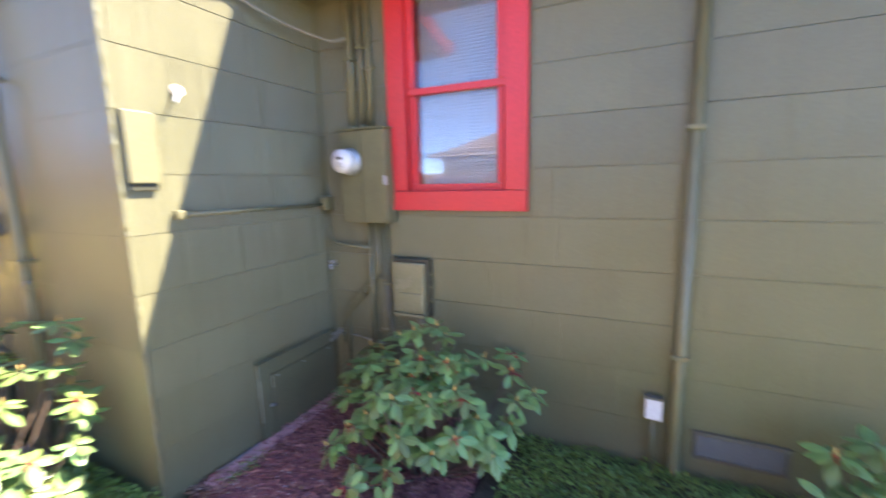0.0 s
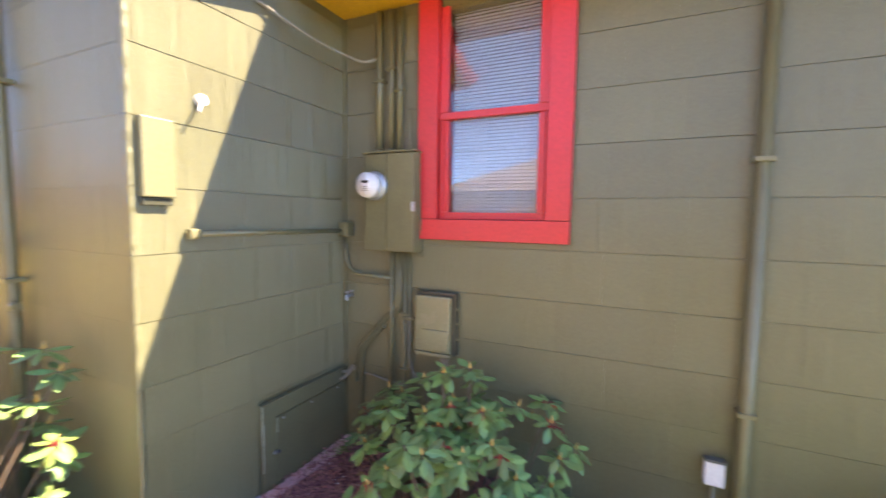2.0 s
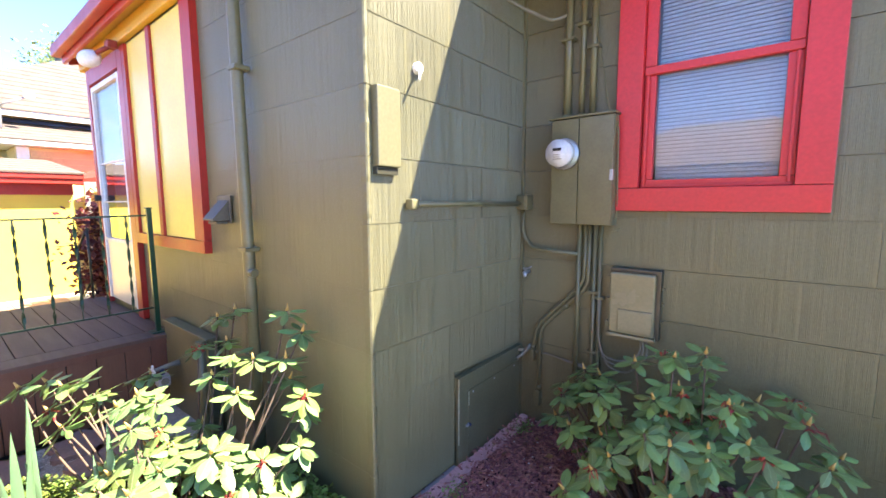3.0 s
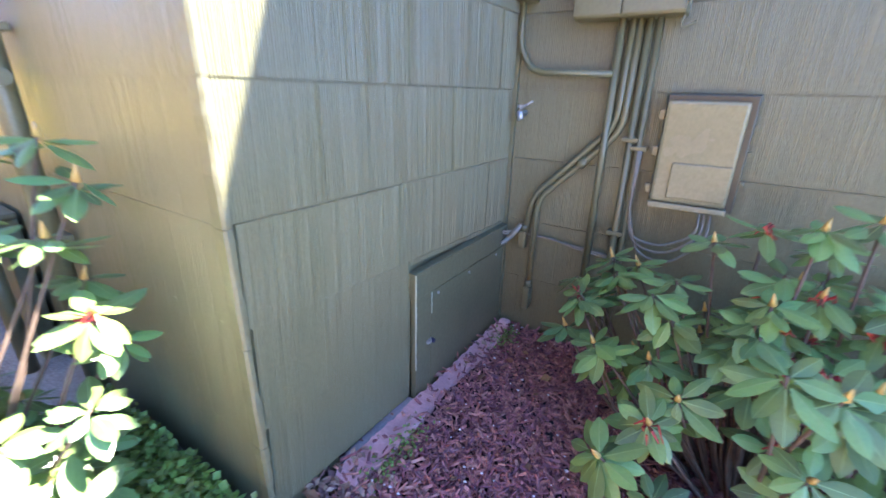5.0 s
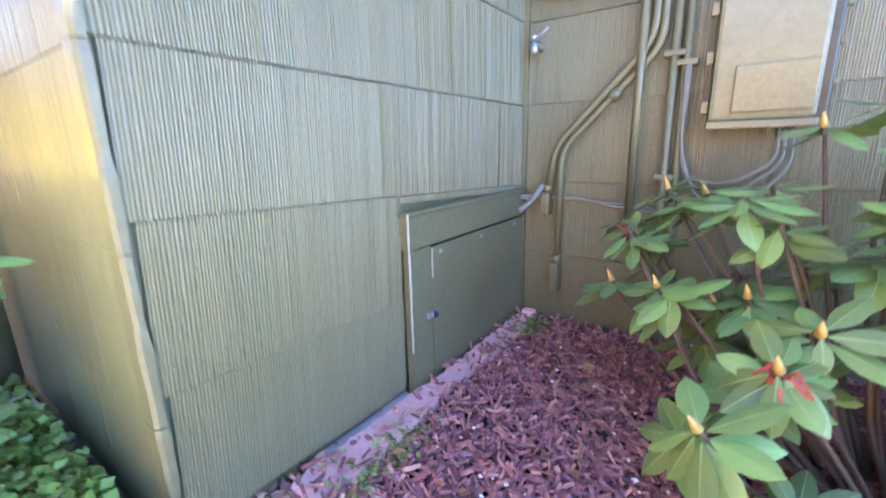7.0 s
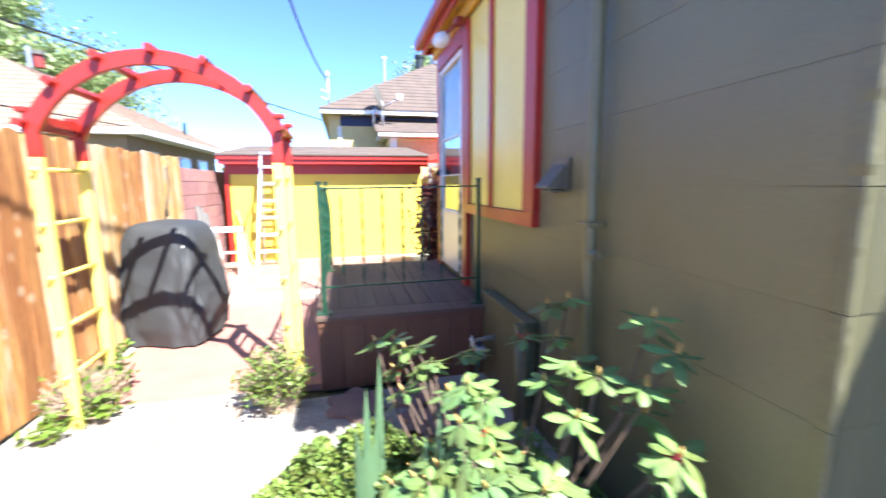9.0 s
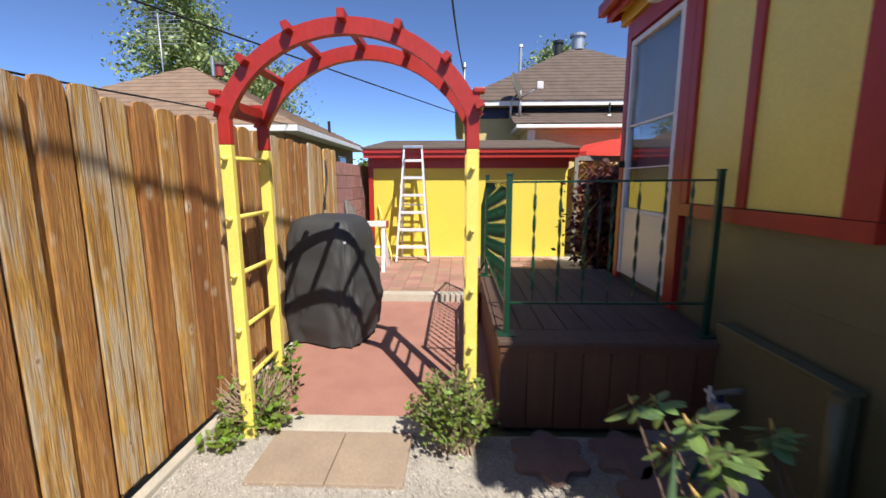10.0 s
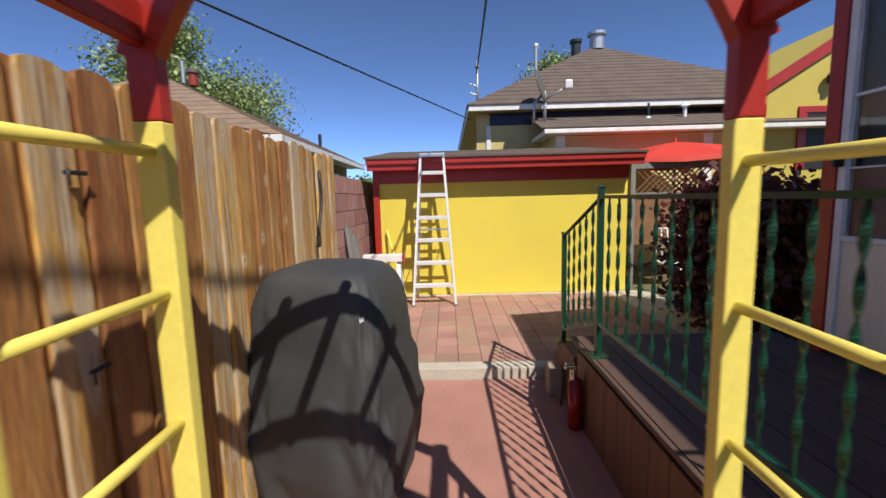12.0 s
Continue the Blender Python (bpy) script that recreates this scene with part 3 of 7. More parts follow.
# roofs: the wing's low slope, the main house's eave
def slope(name, x0, x1, y0, z0, y1, z1, thick, material, label):
    bm = bmesh.new()
    vs = [bm.verts.new(c) for c in ((x0, y0, z0), (x1, y0, z0), (x1, y1, z1), (x0, y1, z1), (x0, y0, z0 + thick), (x1, y0, z0 + thick), (x1, y1, z1 + thick), (x0, y1, z1 + thick))]
    for f in ((3, 2, 1, 0), (4, 5, 6, 7), (0, 1, 5, 4), (1, 2, 6, 5), (2, 3, 7, 6), (3, 0, 4, 7)):
        bm.faces.new([vs[i] for i in f])
    return solid(name, bm, material, label, "roof", "structure")


EAVE_Y, EAVE_Z = 0.965, 2.96
wing_roof = slope("wing_roof", -6.44, -1.84, EAVE_Y, EAVE_Z + 0.08, 3.3, EAVE_Z + 0.08 + 0.6, 0.07, ROOF, "low brown shingled roof of the rear wing")
slope("wing_soffit", -6.36, -1.88, EAVE_Y + 0.03, EAVE_Z + 0.05, WING_Y + 0.16, EAVE_Z + 0.12, 0.02, AMBER, "amber painted soffit under the wing eave")
bm = boxes((-6.45, -1.83, EAVE_Y - 0.03, EAVE_Y, EAVE_Z, EAVE_Z + 0.15), bevel=0.004)
for x in (-6.452, -1.828):
    beam(bm, (x, EAVE_Y + 0.002, EAVE_Z + 0.075), (x, 3.3, EAVE_Z + 0.675), 0.025, 0.15)
solid("wing_fascia", bm, RED, "red painted fascia board of the wing eave", "fascia", "structure")
solid("eave_gutter", boxes((-6.47, -1.80, EAVE_Y - 0.11, EAVE_Y - 0.034, EAVE_Z + 0.05, EAVE_Z + 0.15), bevel=0.012), RED, "red painted rain gutter", "gutter", "structure")
solid("eave_moulding", boxes((-6.38, -2.2, WING_Y - 0.055, WING_Y - 0.004, EAVE_Z - 0.07, EAVE_Z + 0.045), bevel=0.01), AMBER, "amber moulding under the wing soffit", "trim", "structure")
slope("main_roof", -2.3, EAST + 0.05, 1.995, 3.03, 6.2, 5.6, 0.09, ROOF, "brown shingled roof of the house")
slope("main_roof_back", -7.0, EAST + 0.05, 10.5, 3.03, 6.2, 5.6, 0.09, ROOF, "brown shingled back slope of the house roof")
slope("upper_roof", -7.0, -2.302, 3.3, 3.75, 6.2, 5.6, 0.09, ROOF, "brown shingled upper roof of the house")
solid("main_soffit", boxes((SIDE_X - 0.1, EAST + 0.03, 2.03, WALL_Y + 0.012, 3.022, 3.04)), AMBER, "amber painted soffit of the main eave", "soffit", "structure")
solid("main_fascia", boxes((SIDE_X - 0.1, EAST + 0.05, 1.975, 2.0, 2.96, 3.13), bevel=0.004), RED, "red fascia board of the main eave", "fascia", "structure")
solid("attic_ceiling", boxes((WING_END, EAST, WALL_Y + 0.165, 9.0, 3.0, 3.02)), ROOM, "plain ceiling inside the house", "ceiling", "structure")

# corner strips
strip = thing("corner_strip", (SIDE_X, WING_Y, 0.0), "bumpy olive painted corner strip of the wing", "trim", "", "structure")
rng = random.Random(4)
for k in range(10):
    bm = bmesh.new()
    z0 = COURSES[k] if k else 0.0
    z1 = min(COURSES[k + 1], 3.0)
    rings = []
    n = max(4, int((z1 - z0) / 0.022))
    for i in range(n + 1):
        z = z0 + (z1 - 0.002 - z0) * i / n
        bead = 0.0035 * noise.noise(Vector((k * 3.1, z * 24, 0.5))) + 0.0015 * noise.noise(Vector((k, z * 90, 4)))
        x, y = SIDE_X + 0.008 + bead, WING_Y + 0.001 - bead
        rings.append([bm.verts.new(q) for q in ((SIDE_X - 0.030, WING_Y + 0.018, z), (SIDE_X - 0.030, y, z), (x - 0.006, y, z), (x, y + 0.006, z), (x + 0.001, WING_Y + 0.018 + bead, z))])
        if i:
            for j in range(4):
                bm.faces.new((rings[-2][j], rings[-2][j + 1], rings[-1][j + 1], rings[-1][j]))
    bm.faces.new(rings[0])
    bm.faces.new(list(reversed(rings[-1])))
    bmesh.ops.recalc_face_normals(bm, faces=bm.faces)
    part("corner_piece", bm, OLIVE_PLAIN, strip)

solid("inner_corner_strip", boxes((SIDE_X, SIDE_X + 0.02, WALL_Y - 0.026, WALL_Y - 0.006, 0.0, 3.0), bevel=0.003), OLIVE_PLAIN, "thin olive batten in the inner corner", "trim", "structure")

# ---- the red window ----
win = thing("window_red", (-1.075, WALL_Y, 1.53), "tall coral red sash window with white blinds", "window", "", "structure")
part("casing", boxes((-1.55, -1.415, WALL_Y - 0.045, WALL_Y + 0.006, 1.655, 3.0), (-0.735, -0.60, WALL_Y - 0.045, WALL_Y + 0.006, 1.655, 3.0),
                     (-1.55, -0.60, WALL_Y - 0.048, WALL_Y + 0.006, 1.525, 1.652), bevel=0.004), CORAL, win, "wide coral red casing")
part("upper_sash", boxes((-1.413, -1.355, WALL_Y - 0.012, WALL_Y + 0.02, 2.315, 2.95), (-0.795, -0.737, WALL_Y - 0.012, WALL_Y + 0.02, 2.315, 2.95), (-1.413, -0.737, WALL_Y - 0.014, WALL_Y + 0.02, 2.27, 2.313), bevel=0.005), CORAL, win)
part("lower_sash", boxes((-1.413, -1.355, WALL_Y + 0.0, WALL_Y + 0.045, 1.70, 2.268), (-0.795, -0.737, WALL_Y + 0.0, WALL_Y + 0.045, 1.70, 2.268), (-1.413, -0.737, WALL_Y + 0.0, WALL_Y + 0.045, 1.654, 1.698),
                         (-1.40, -1.385, WALL_Y - 0.02, WALL_Y - 0.001, 1.67, 2.268), (-0.765, -0.75, WALL_Y - 0.02, WALL_Y - 0.001, 1.67, 2.268), (-1.40, -0.75, WALL_Y - 0.022, WALL_Y - 0.001, 1.654, 1.668), bevel=0.004), CORAL, win)
for z0, z1, y in ((1.695, 2.272, 0.026), (2.31, 2.95, 0.006)):
    g = part("pane", boxes((-1.36, -0.79, WALL_Y + y, WALL_Y + y + 0.004, z0, z1)), GLASS, win, "clear window glass")
    g.visible_shadow = False
part("jamb_liner", boxes((-1.434, -1.428, WALL_Y + 0.05, WALL_Y + 0.30, 1.61, 2.92), (-0.722, -0.716, WALL_Y + 0.05, WALL_Y + 0.30, 1.61, 2.92)), CORAL, win)
blind = thing("window_blind", (-1.03, WALL_Y + 0.10, 1.72), "white slatted blind hanging behind the window", "blind")
slat = finish(box(bmesh.new(), -0.278, 0.278, -0.012, 0.012, -0.0008, 0.0008), "slat", BLIND)
for k in range(62):
    piece("slat", slat, pose(-1.075, WALL_Y + 0.075, 1.70 + 0.0205 * k, 52, 0, 0), blind)
part("head_rail", boxes((-1.355, -0.795, WALL_Y + 0.055, WALL_Y + 0.095, 2.97, 3.0)), BLIND, blind)
for x in (-1.18, -0.87):
    tube("cord", [(x, WALL_Y + 0.075, 1.69), (x, WALL_Y + 0.075, 2.98)], 0.0012, BLIND, blind, sides=4)
solid("room_shell", boxes((-2.0, -1.98, WALL_Y + 0.17, 5.0, 0.0, 3.0), (0.2, 0.22, WALL_Y + 0.17, 5.0, 0.0, 3.0), (-2.0, 0.22, 5.0, 5.02, 0.0, 3.0), (-2.0, 0.22, WALL_Y + 0.17, 5.0, -0.02, 0.0)), ROOM,
      "plain walls of the room behind the window", "wall", "structure")

# ---- wing: boarded yellow window and storm door ----
ywin = thing("window_boarded", (-4.42, WING_Y, 1.25), "window boarded with yellow panels in red trim", "window", "", "structure")
part("casing", boxes((-3.875, -3.725, WING_Y - 0.035, WING_Y + 0.012, 1.330, 2.87), (-5.10, -3.725, WING_Y - 0.038, WING_Y + 0.012, 1.245, 1.327), (-5.10, -5.03, WING_Y - 0.035, WING_Y + 0.012, 1.330, 2.87)), RED, ywin, "wide red casing")
part("mullion", boxes((-4.535, -4.465, WING_Y - 0.030, WING_Y + 0.012, 1.330, 2.87), bevel=0.003), RED, ywin, "red mullion")
for x0, x1 in ((-4.463, -3.878), (-5.028, -4.538)):
    part("panel", boxes((x0, x1, WING_Y - 0.012, WING_Y + 0.012, 1.331, 2.87), bevel=0.002), YELLOW, ywin, "yellow painted board")
sdoor = thing("storm_door", (-5.70, WING_Y, 0.6), "cream storm door with a tall glass pane", "door", "", "structure")
part("frame", boxes((-6.150, -6.105, WING_Y - 0.03, WING_Y + 0.02, 0.62, 2.70), (-5.305, -5.245, WING_Y - 0.03, WING_Y + 0.02, 0.62, 2.70), (-6.104, -5.306, WING_Y - 0.03, WING_Y + 0.02, 2.655, 2.70),
                    (-6.104, -5.306, WING_Y - 0.028, WING_Y + 0.018, 1.205, 1.235), (-6.104, -5.306, WING_Y - 0.02, WING_Y + 0.01, 1.955, 1.972), (-6.104, -5.306, WING_Y - 0.016, WING_Y + 0.006, 1.588, 1.598), bevel=0.003), WHITE, sdoor, "white painted frame")
part("kick_panel", boxes((-6.104, -5.306, WING_Y - 0.018, WING_Y + 0.012, 0.62, 1.203), bevel=0.003), DOOR_CREAM, sdoor, "cream enamelled lower panel")
for z0, z1 in ((1.236, 1.587), (1.599, 1.954), (1.973, 2.654)):
    g = part("pane", boxes((-6.104, -5.306, WING_Y - 0.004, WING_Y + 0.002, z0, z1)), HAZY_GLASS if z0 > 1.9 else GLASS, sdoor, "reflecting glass")
    g.visible_shadow = False
part("handle", boxes((-6.140, -6.112, WING_Y - 0.085, WING_Y - 0.032, 1.60, 1.66), bevel=0.008), BLACK, sdoor, "black door handle")
part("hinge", boxes((-5.262, -5.238, WING_Y - 0.040, WING_Y - 0.031, 0.80, 0.88), (-5.262, -5.238, WING_Y - 0.040, WING_Y - 0.031, 1.62, 1.70), bevel=0.002), WHITE, sdoor)
solid("door_behind", boxes((DX0, DX1, WING_Y + 0.10, WING_Y + 0.14, DZ0, DZ1)), mat("dark_inner_door", (0.13, 0.13, 0.14), 0.4, (0.11, 0.11, 0.12), 5, 0.5), "dark inner door behind the glass", "door", "structure")
solid("door_trim", boxes((-5.238, -5.104, WING_Y - 0.036, WING_Y + 0.01, 0.56, 2.87), (-6.243, -6.157, WING_Y - 0.036, WING_Y + 0.01, 0.56, 2.87), (-6.155, -5.24, WING_Y - 0.036, WING_Y + 0.01, 2.725, 2.87), bevel=0.004), RED,
      "red trim round the storm door", "trim", "structure")

# ---- shed, block wall ----
shed = thing("shed", (-10.6, -0.3, 0.1), "long low yellow shed with red trim", "shed", "", "structure")
part("wall", boxes((-12.4, -9.80, -2.005, 1.50, 0.1, 1.95)), YELLOW_SHED, shed, "bright yellow painted wall")
part("frieze", boxes((-9.798, -9.775, -2.005, 1.51, 1.71, 1.93)), RED, shed, "red frieze board")
part("fascia", boxes((-9.55, -9.52, -2.12, 1.60, 1.88, 2.03), (-9.515, -9.49, -2.13, 1.61, 1.96, 2.04), bevel=0.004), RED, shed, "red fascia")
part("corner_board", boxes((-9.80, -9.772, -2.09, -2.009, 0.1, 1.93)), RED, shed, "red corner board")
bm = bmesh.new()
for r in range(6):
    x0 = -9.47 - r * 0.5
    z0 = 2.045 + r * 0.066
    beam(bm, (x0, -0.26, z0), (x0 - 0.53, -0.26, z0 + 0.064), 3.78, 0.026)
part("roof", bm, ROOF, shed, "low brown shingled roof")
part("soffit", boxes((-9.80, -9.552, -2.09, 1.58, 1.94, 1.955)), BROWN_RED, shed)

wall_block = solid("wall_block", boxes((-12.3, -7.42, -2.36, -2.24, -0.03, 1.74)), MORTAR, "rose-coloured concrete block garden wall", "wall", "structure")
blk = finish(box(bmesh.new(), -0.196, 0.196, -0.012, 0.008, -0.096, 0.096, bevel=0.006), "block", BLOCK)
for r in range(9):
    x = -12.28 + (0.2 if r % 2 else 0.0)
    while x + 0.39 < -7.4:
        piece("block", blk, pose(x + 0.2, -2.236, 0.0 + 0.1 + 0.2 * r - 0.03, 0, 0, 180), wall_block)
        x += 0.4

# ---- fixtures on the house ----
meter = thing("electric_meter_box", (-1.715, WALL_Y, 1.44), "olive painted electric meter cabinet with a round glass meter", "meter box")
part("cabinet", boxes((-1.90, -1.53, 2.385, WALL_Y - 0.004, 1.44, 2.07), bevel=0.006), OLIVE_METAL, meter)
part("meter_cover", boxes((-1.897, -1.733, 2.372, 2.384, 1.445, 2.065), bevel=0.003), OLIVE_METAL, meter)
part("breaker_cover", boxes((-1.727, -1.533, 2.370, 2.384, 1.445, 2.065), bevel=0.003), OLIVE_METAL, meter)
part("top_flange", boxes((-1.92, -1.52, 2.36, 2.495, 2.071, 2.083), bevel=0.003), OLIVE_METAL, meter)
dial = part("meter_collar", disc(bmesh.new(), (-1.812, 2.355, 1.862), 0.092, 0.034, "y", 32, bevel=0.006), GALV, meter, "bright metal meter ring", True)
part("meter_glass", disc(bmesh.new(), (-1.812, 2.295, 1.862), 0.078, 0.085, "y", 32, bevel=0.012), PLASTIC, meter, "white faced meter dome", True)
part("meter_display", boxes((-1.838, -1.786, 2.249, 2.2515, 1.872, 1.889)), BLACK, meter, "small dark display window")
for k in range(3):
    part("meter_print", boxes((-1.835, -1.795 + 0.006 * k, 2.2495, 2.2515, 1.848 - 0.012 * k, 1.852 - 0.012 * k)), CABLE, meter)
part("hasp", boxes((-1.545, -1.525, 2.36, 2.385, 1.70, 1.76), bevel=0.004), GALV, meter)

PIPE_Y = WALL_Y - 0.035


def conduit(label, pts, r, material=OLIVE_METAL, bend=0.06, straps=(), ends=(), fittings=()):
    c = thing("conduit", pts[-1], label, "conduit", "electrical conduits")
    tube("pipe", rounded(pts, bend), r, material, c)
    for x, z in straps:
        part("strap", boxes((x - r - 0.018, x + r + 0.018, PIPE_Y - r - 0.006, PIPE_Y + 0.028, z - 0.009, z + 0.009), bevel=0.004), material, c)
    for p, q in ends:
        tube("coupling", [p, q], r + 0.006, material, c)
    for x, z0, z1 in fittings:
        f = part("fitting", boxes((x - 0.017, x + 0.017, PIPE_Y - 0.024, PIPE_Y + 0.024, z0, z1), bevel=0.008), material, c, "cast conduit body")
        part("cover_plate", boxes((x - 0.013, x + 0.013, PIPE_Y - 0.028, PIPE_Y - 0.0245, z0 + 0.008, z1 - 0.008), bevel=0.0015), material, f)
    return c


conduit("thick olive painted conduit rising from the meter box", [(-1.845, PIPE_Y, 2.99), (-1.845, PIPE_Y, 2.083)], 0.024, straps=[(-1.845, 2.55)], ends=[((-1.845, PIPE_Y, 2.084), (-1.845, PIPE_Y, 2.11))])
conduit("olive painted conduit rising from the meter box", [(-1.755, PIPE_Y, 2.99), (-1.755, PIPE_Y, 2.083)], 0.017, straps=[(-1.755, 2.62)], ends=[((-1.755, PIPE_Y, 2.084), (-1.755, PIPE_Y, 2.11))])
conduit("olive painted conduit rising beside the red window", [(-1.69, PIPE_Y, 2.99), (-1.69, PIPE_Y, 2.083)], 0.019, straps=[(-1.69, 2.48)])
conduit("bent olive conduit running down to the corner", [(-1.70, PIPE_Y, 1.44), (-1.705, PIPE_Y, 1.07), (-2.01, PIPE_Y - 0.01, 0.745), (-2.04, PIPE_Y, 0.55)], 0.013, ends=[((-2.038, PIPE_Y, 0.60), (-2.040, PIPE_Y, 0.575))], fittings=[(-2.042, 0.485, 0.572)])
conduit("bent olive conduit ending above the mulch", [(-1.675, PIPE_Y, 1.44), (-1.68, PIPE_Y, 1.05), (-1.985, PIPE_Y - 0.01, 0.735), (-1.995, PIPE_Y, 0.20)], 0.013, ends=[((-1.80, PIPE_Y - 0.002, 0.925), (-1.825, PIPE_Y - 0.004, 0.90)), ((-1.994, PIPE_Y, 0.325), (-1.995, PIPE_Y, 0.295))], fittings=[(-1.995, 0.175, 0.293)])
conduit("straight conduit with a bare metal lower end", [(-1.735, PIPE_Y - 0.02, 1.44), (-1.735, PIPE_Y - 0.02, 0.42)], 0.014)
conduit("olive conduit dropping behind the shrub", [(-1.645, PIPE_Y, 1.44), (-1.64, PIPE_Y, 0.50), (-1.64, PIPE_Y, 0.1)], 0.013, straps=[(-1.64, 0.64), (-1.643, 1.02)])
conduit("olive conduit beside the utility box", [(-1.612, PIPE_Y, 1.44), (-1.605, PIPE_Y, 0.62), (-1.605, PIPE_Y, 0.2)], 0.012, straps=[(-1.606, 0.99)])
conduit("olive conduit bent from the corner box to the others", [(-2.135, PIPE_Y + 0.002, 1.53), (-2.135, PIPE_Y, 1.36), (-2.07, PIPE_Y - 0.006, 1.265), (-1.74, PIPE_Y - 0.035, 1.255)], 0.012, bend=0.12)
side_pipe = conduit("olive conduit along the side wall with a capped end", [(SIDE_X + 0.035, 1.35, 1.572), (SIDE_X + 0.035, 2.42, 1.566)], 0.014)
part("cap", boxes((SIDE_X + 0.012, SIDE_X + 0.058, 1.325, 1.375, 1.547, 1.597), bevel=0.012), OLIVE_METAL, side_pipe, "square end cap")
jb = thing("junction_box", (-2.115, 2.44, 1.53), "olive painted metal junction box in the wall corner", "junction box")
part("body", boxes((SIDE_X + 0.006, -2.075, 2.405, WALL_Y - 0.004, 1.525, 1.625), bevel=0.012), OLIVE_METAL, jb)
part("cover", boxes((SIDE_X + 0.02, -2.088, 2.396, 2.404, 1.535, 1.615), bevel=0.003), OLIVE_METAL, jb)
spig = thing("hose_bib", (-2.10, WALL_Y, 1.11), "small painted tap on the wall", "tap")
tube("body", [(-2.10, WALL_Y - 0.004, 1.10), (-2.10, 2.43, 1.10), (-2.09, 2.425, 1.075)], 0.013, GALV, spig)
part("knob", disc(bmesh.new(), (-2.10, 2.442, 1.128), 0.016, 0.012, "z", 12), GALV, spig)
tube("lever", [(-2.10, 2.435, 1.12), (-2.04, 2.42, 1.15)], 0.005, GALV, spig)

ubox = thing("utility_box", (-1.40, WALL_Y, 0.79), "glossy olive-grey utility box on the house wall", "utility box")
part("backplate", boxes((-1.538, -1.262, 2.440, WALL_Y - 0.004, 0.790, 1.192), bevel=0.006), BOX_BODY, ubox, "dark back of the box")
for z in (0.90, 1.00, 1.09):
    part("clip", boxes((-1.262, -1.248, 2.45, 2.475, z - 0.008, z + 0.008), bevel=0.003), OLIVE_METAL, ubox)
part("cover", boxes((-1.532, -1.285, 2.405, 2.439, 0.81, 1.17), bevel=0.012), PALE_BOX, ubox)
part("access_door", boxes((-1.478, -1.292, 2.395, 2.404, 0.83, 0.958), bevel=0.005), PALE_BOX, ubox)
for z in (0.85, 0.99, 1.12):
    part("hinge", boxes((-1.556, -1.535, 2.43, 2.455, z - 0.018, z + 0.018), bevel=0.004), PALE_BOX, ubox)
part("drip_edge", boxes((-1.535, -1.28, 2.40, 2.46, 0.786, 0.808), bevel=0.004), PALE_BOX, ubox)
for k, (x, s) in enumerate(((-1.345, 0.05), (-1.325, 0.085), (-1.36, 0.02))):
    cb = thing("loose_cable", (x, 2.45, 0.78), "grey cable looping below the utility box", "cable", "loose cables")
    tube("wire", rounded([(x, 2.45, 0.79), (x + 0.01, 2.44, 0.70 - s * 0.3), (x - 0.10, 2.44, 0.64 - s), (x - 0.22, 2.452, 0.655 - s), (-1.60, 2.45, 0.74), (-1.605 + 0.006 * k, 2.452, 1.0)], 0.06), 0.005, CABLE, cb, sides=6)
cb = thing("wall_cable", (-1.9, WALL_Y, 0.54), "thin grey cables stapled across the wall", "cable", "loose cables")
for k in range(2):
    tube("wire", rounded([(SIDE_X + 0.02, 2.42, 0.545 + 0.012 * k), (-2.08, 2.47, 0.55 + 0.01 * k), (-1.92, 2.475, 0.555 - 0.006 * k), (-1.80, 2.475, 0.53 + 0.01 * k), (-1.62, 2.475, 0.515 + 0.012 * k)], 0.04), 0.005, CABLE, cb, sides=6)
tube("sleeve", rounded([(SIDE_X + 0.03, 2.40, 0.50), (-2.10, 2.44, 0.53), (-2.055, 2.455, 0.60)], 0.05), 0.012, CABLE, cb)
cb = thing("window_cable", (-1.58, WALL_Y, 1.42), "thin grey cable running down beside the red window", "cable", "loose cables")
tube("wire", rounded([(-1.70, 2.455, 2.70), (-1.62, 2.46, 2.28), (-1.565, 2.37, 2.09), (-1.522, 2.42, 2.02), (-1.522, 2.46, 1.50), (-1.55, 2.45, 1.40), (-1.50, 2.455, 1.42)], 0.05), 0.005, OLIVE_METAL, cb, sides=6)
cb = thing("drop_cable", (-1.9, 2.3, 2.8), "olive service cable sagging under the eave", "cable", "loose cables")
tube("wire", rounded([(SIDE_X + 0.02, 1.75, 2.80), (-2.05, 2.1, 2.70), (-1.93, 2.40, 2.66), (-1.84, 2.46, 2.70)], 0.15), 0.009, CABLE, cb, sides=6)

hatch = thing("crawlspace_hatch", (SIDE_X, 2.09, 0.0), "low olive painted crawlspace hatch with a small latch", "hatch")
part("lintel", boxes((SIDE_X, SIDE_X + 0.028, 1.72, 2.465, 0.482, 0.575), (SIDE_X, SIDE_X + 0.034, 1.715, 2.468, 0.576, 0.588), bevel=0.003), OLIVE_PLAIN, hatch)
part("jamb", boxes((SIDE_X, SIDE_X + 0.022, 1.73, 1.828, -0.02, 0.480), bevel=0.003), OLIVE_PLAIN, hatch)
part("door", boxes((SIDE_X, SIDE_X + 0.019, 1.834, 2.465, -0.02, 0.472), bevel=0.003), OLIVE_PLAIN, hatch)
latch = part("latch", boxes((SIDE_X + 0.02, SIDE_X + 0.034, 1.80, 1.835, 0.262, 0.276), bevel=0.003), GALV, hatch, "small metal latch")
part("hook", disc(bmesh.new(), (SIDE_X + 0.034, 1.828, 0.269), 0.009, 0.014, "x", 10), NAVY, latch)
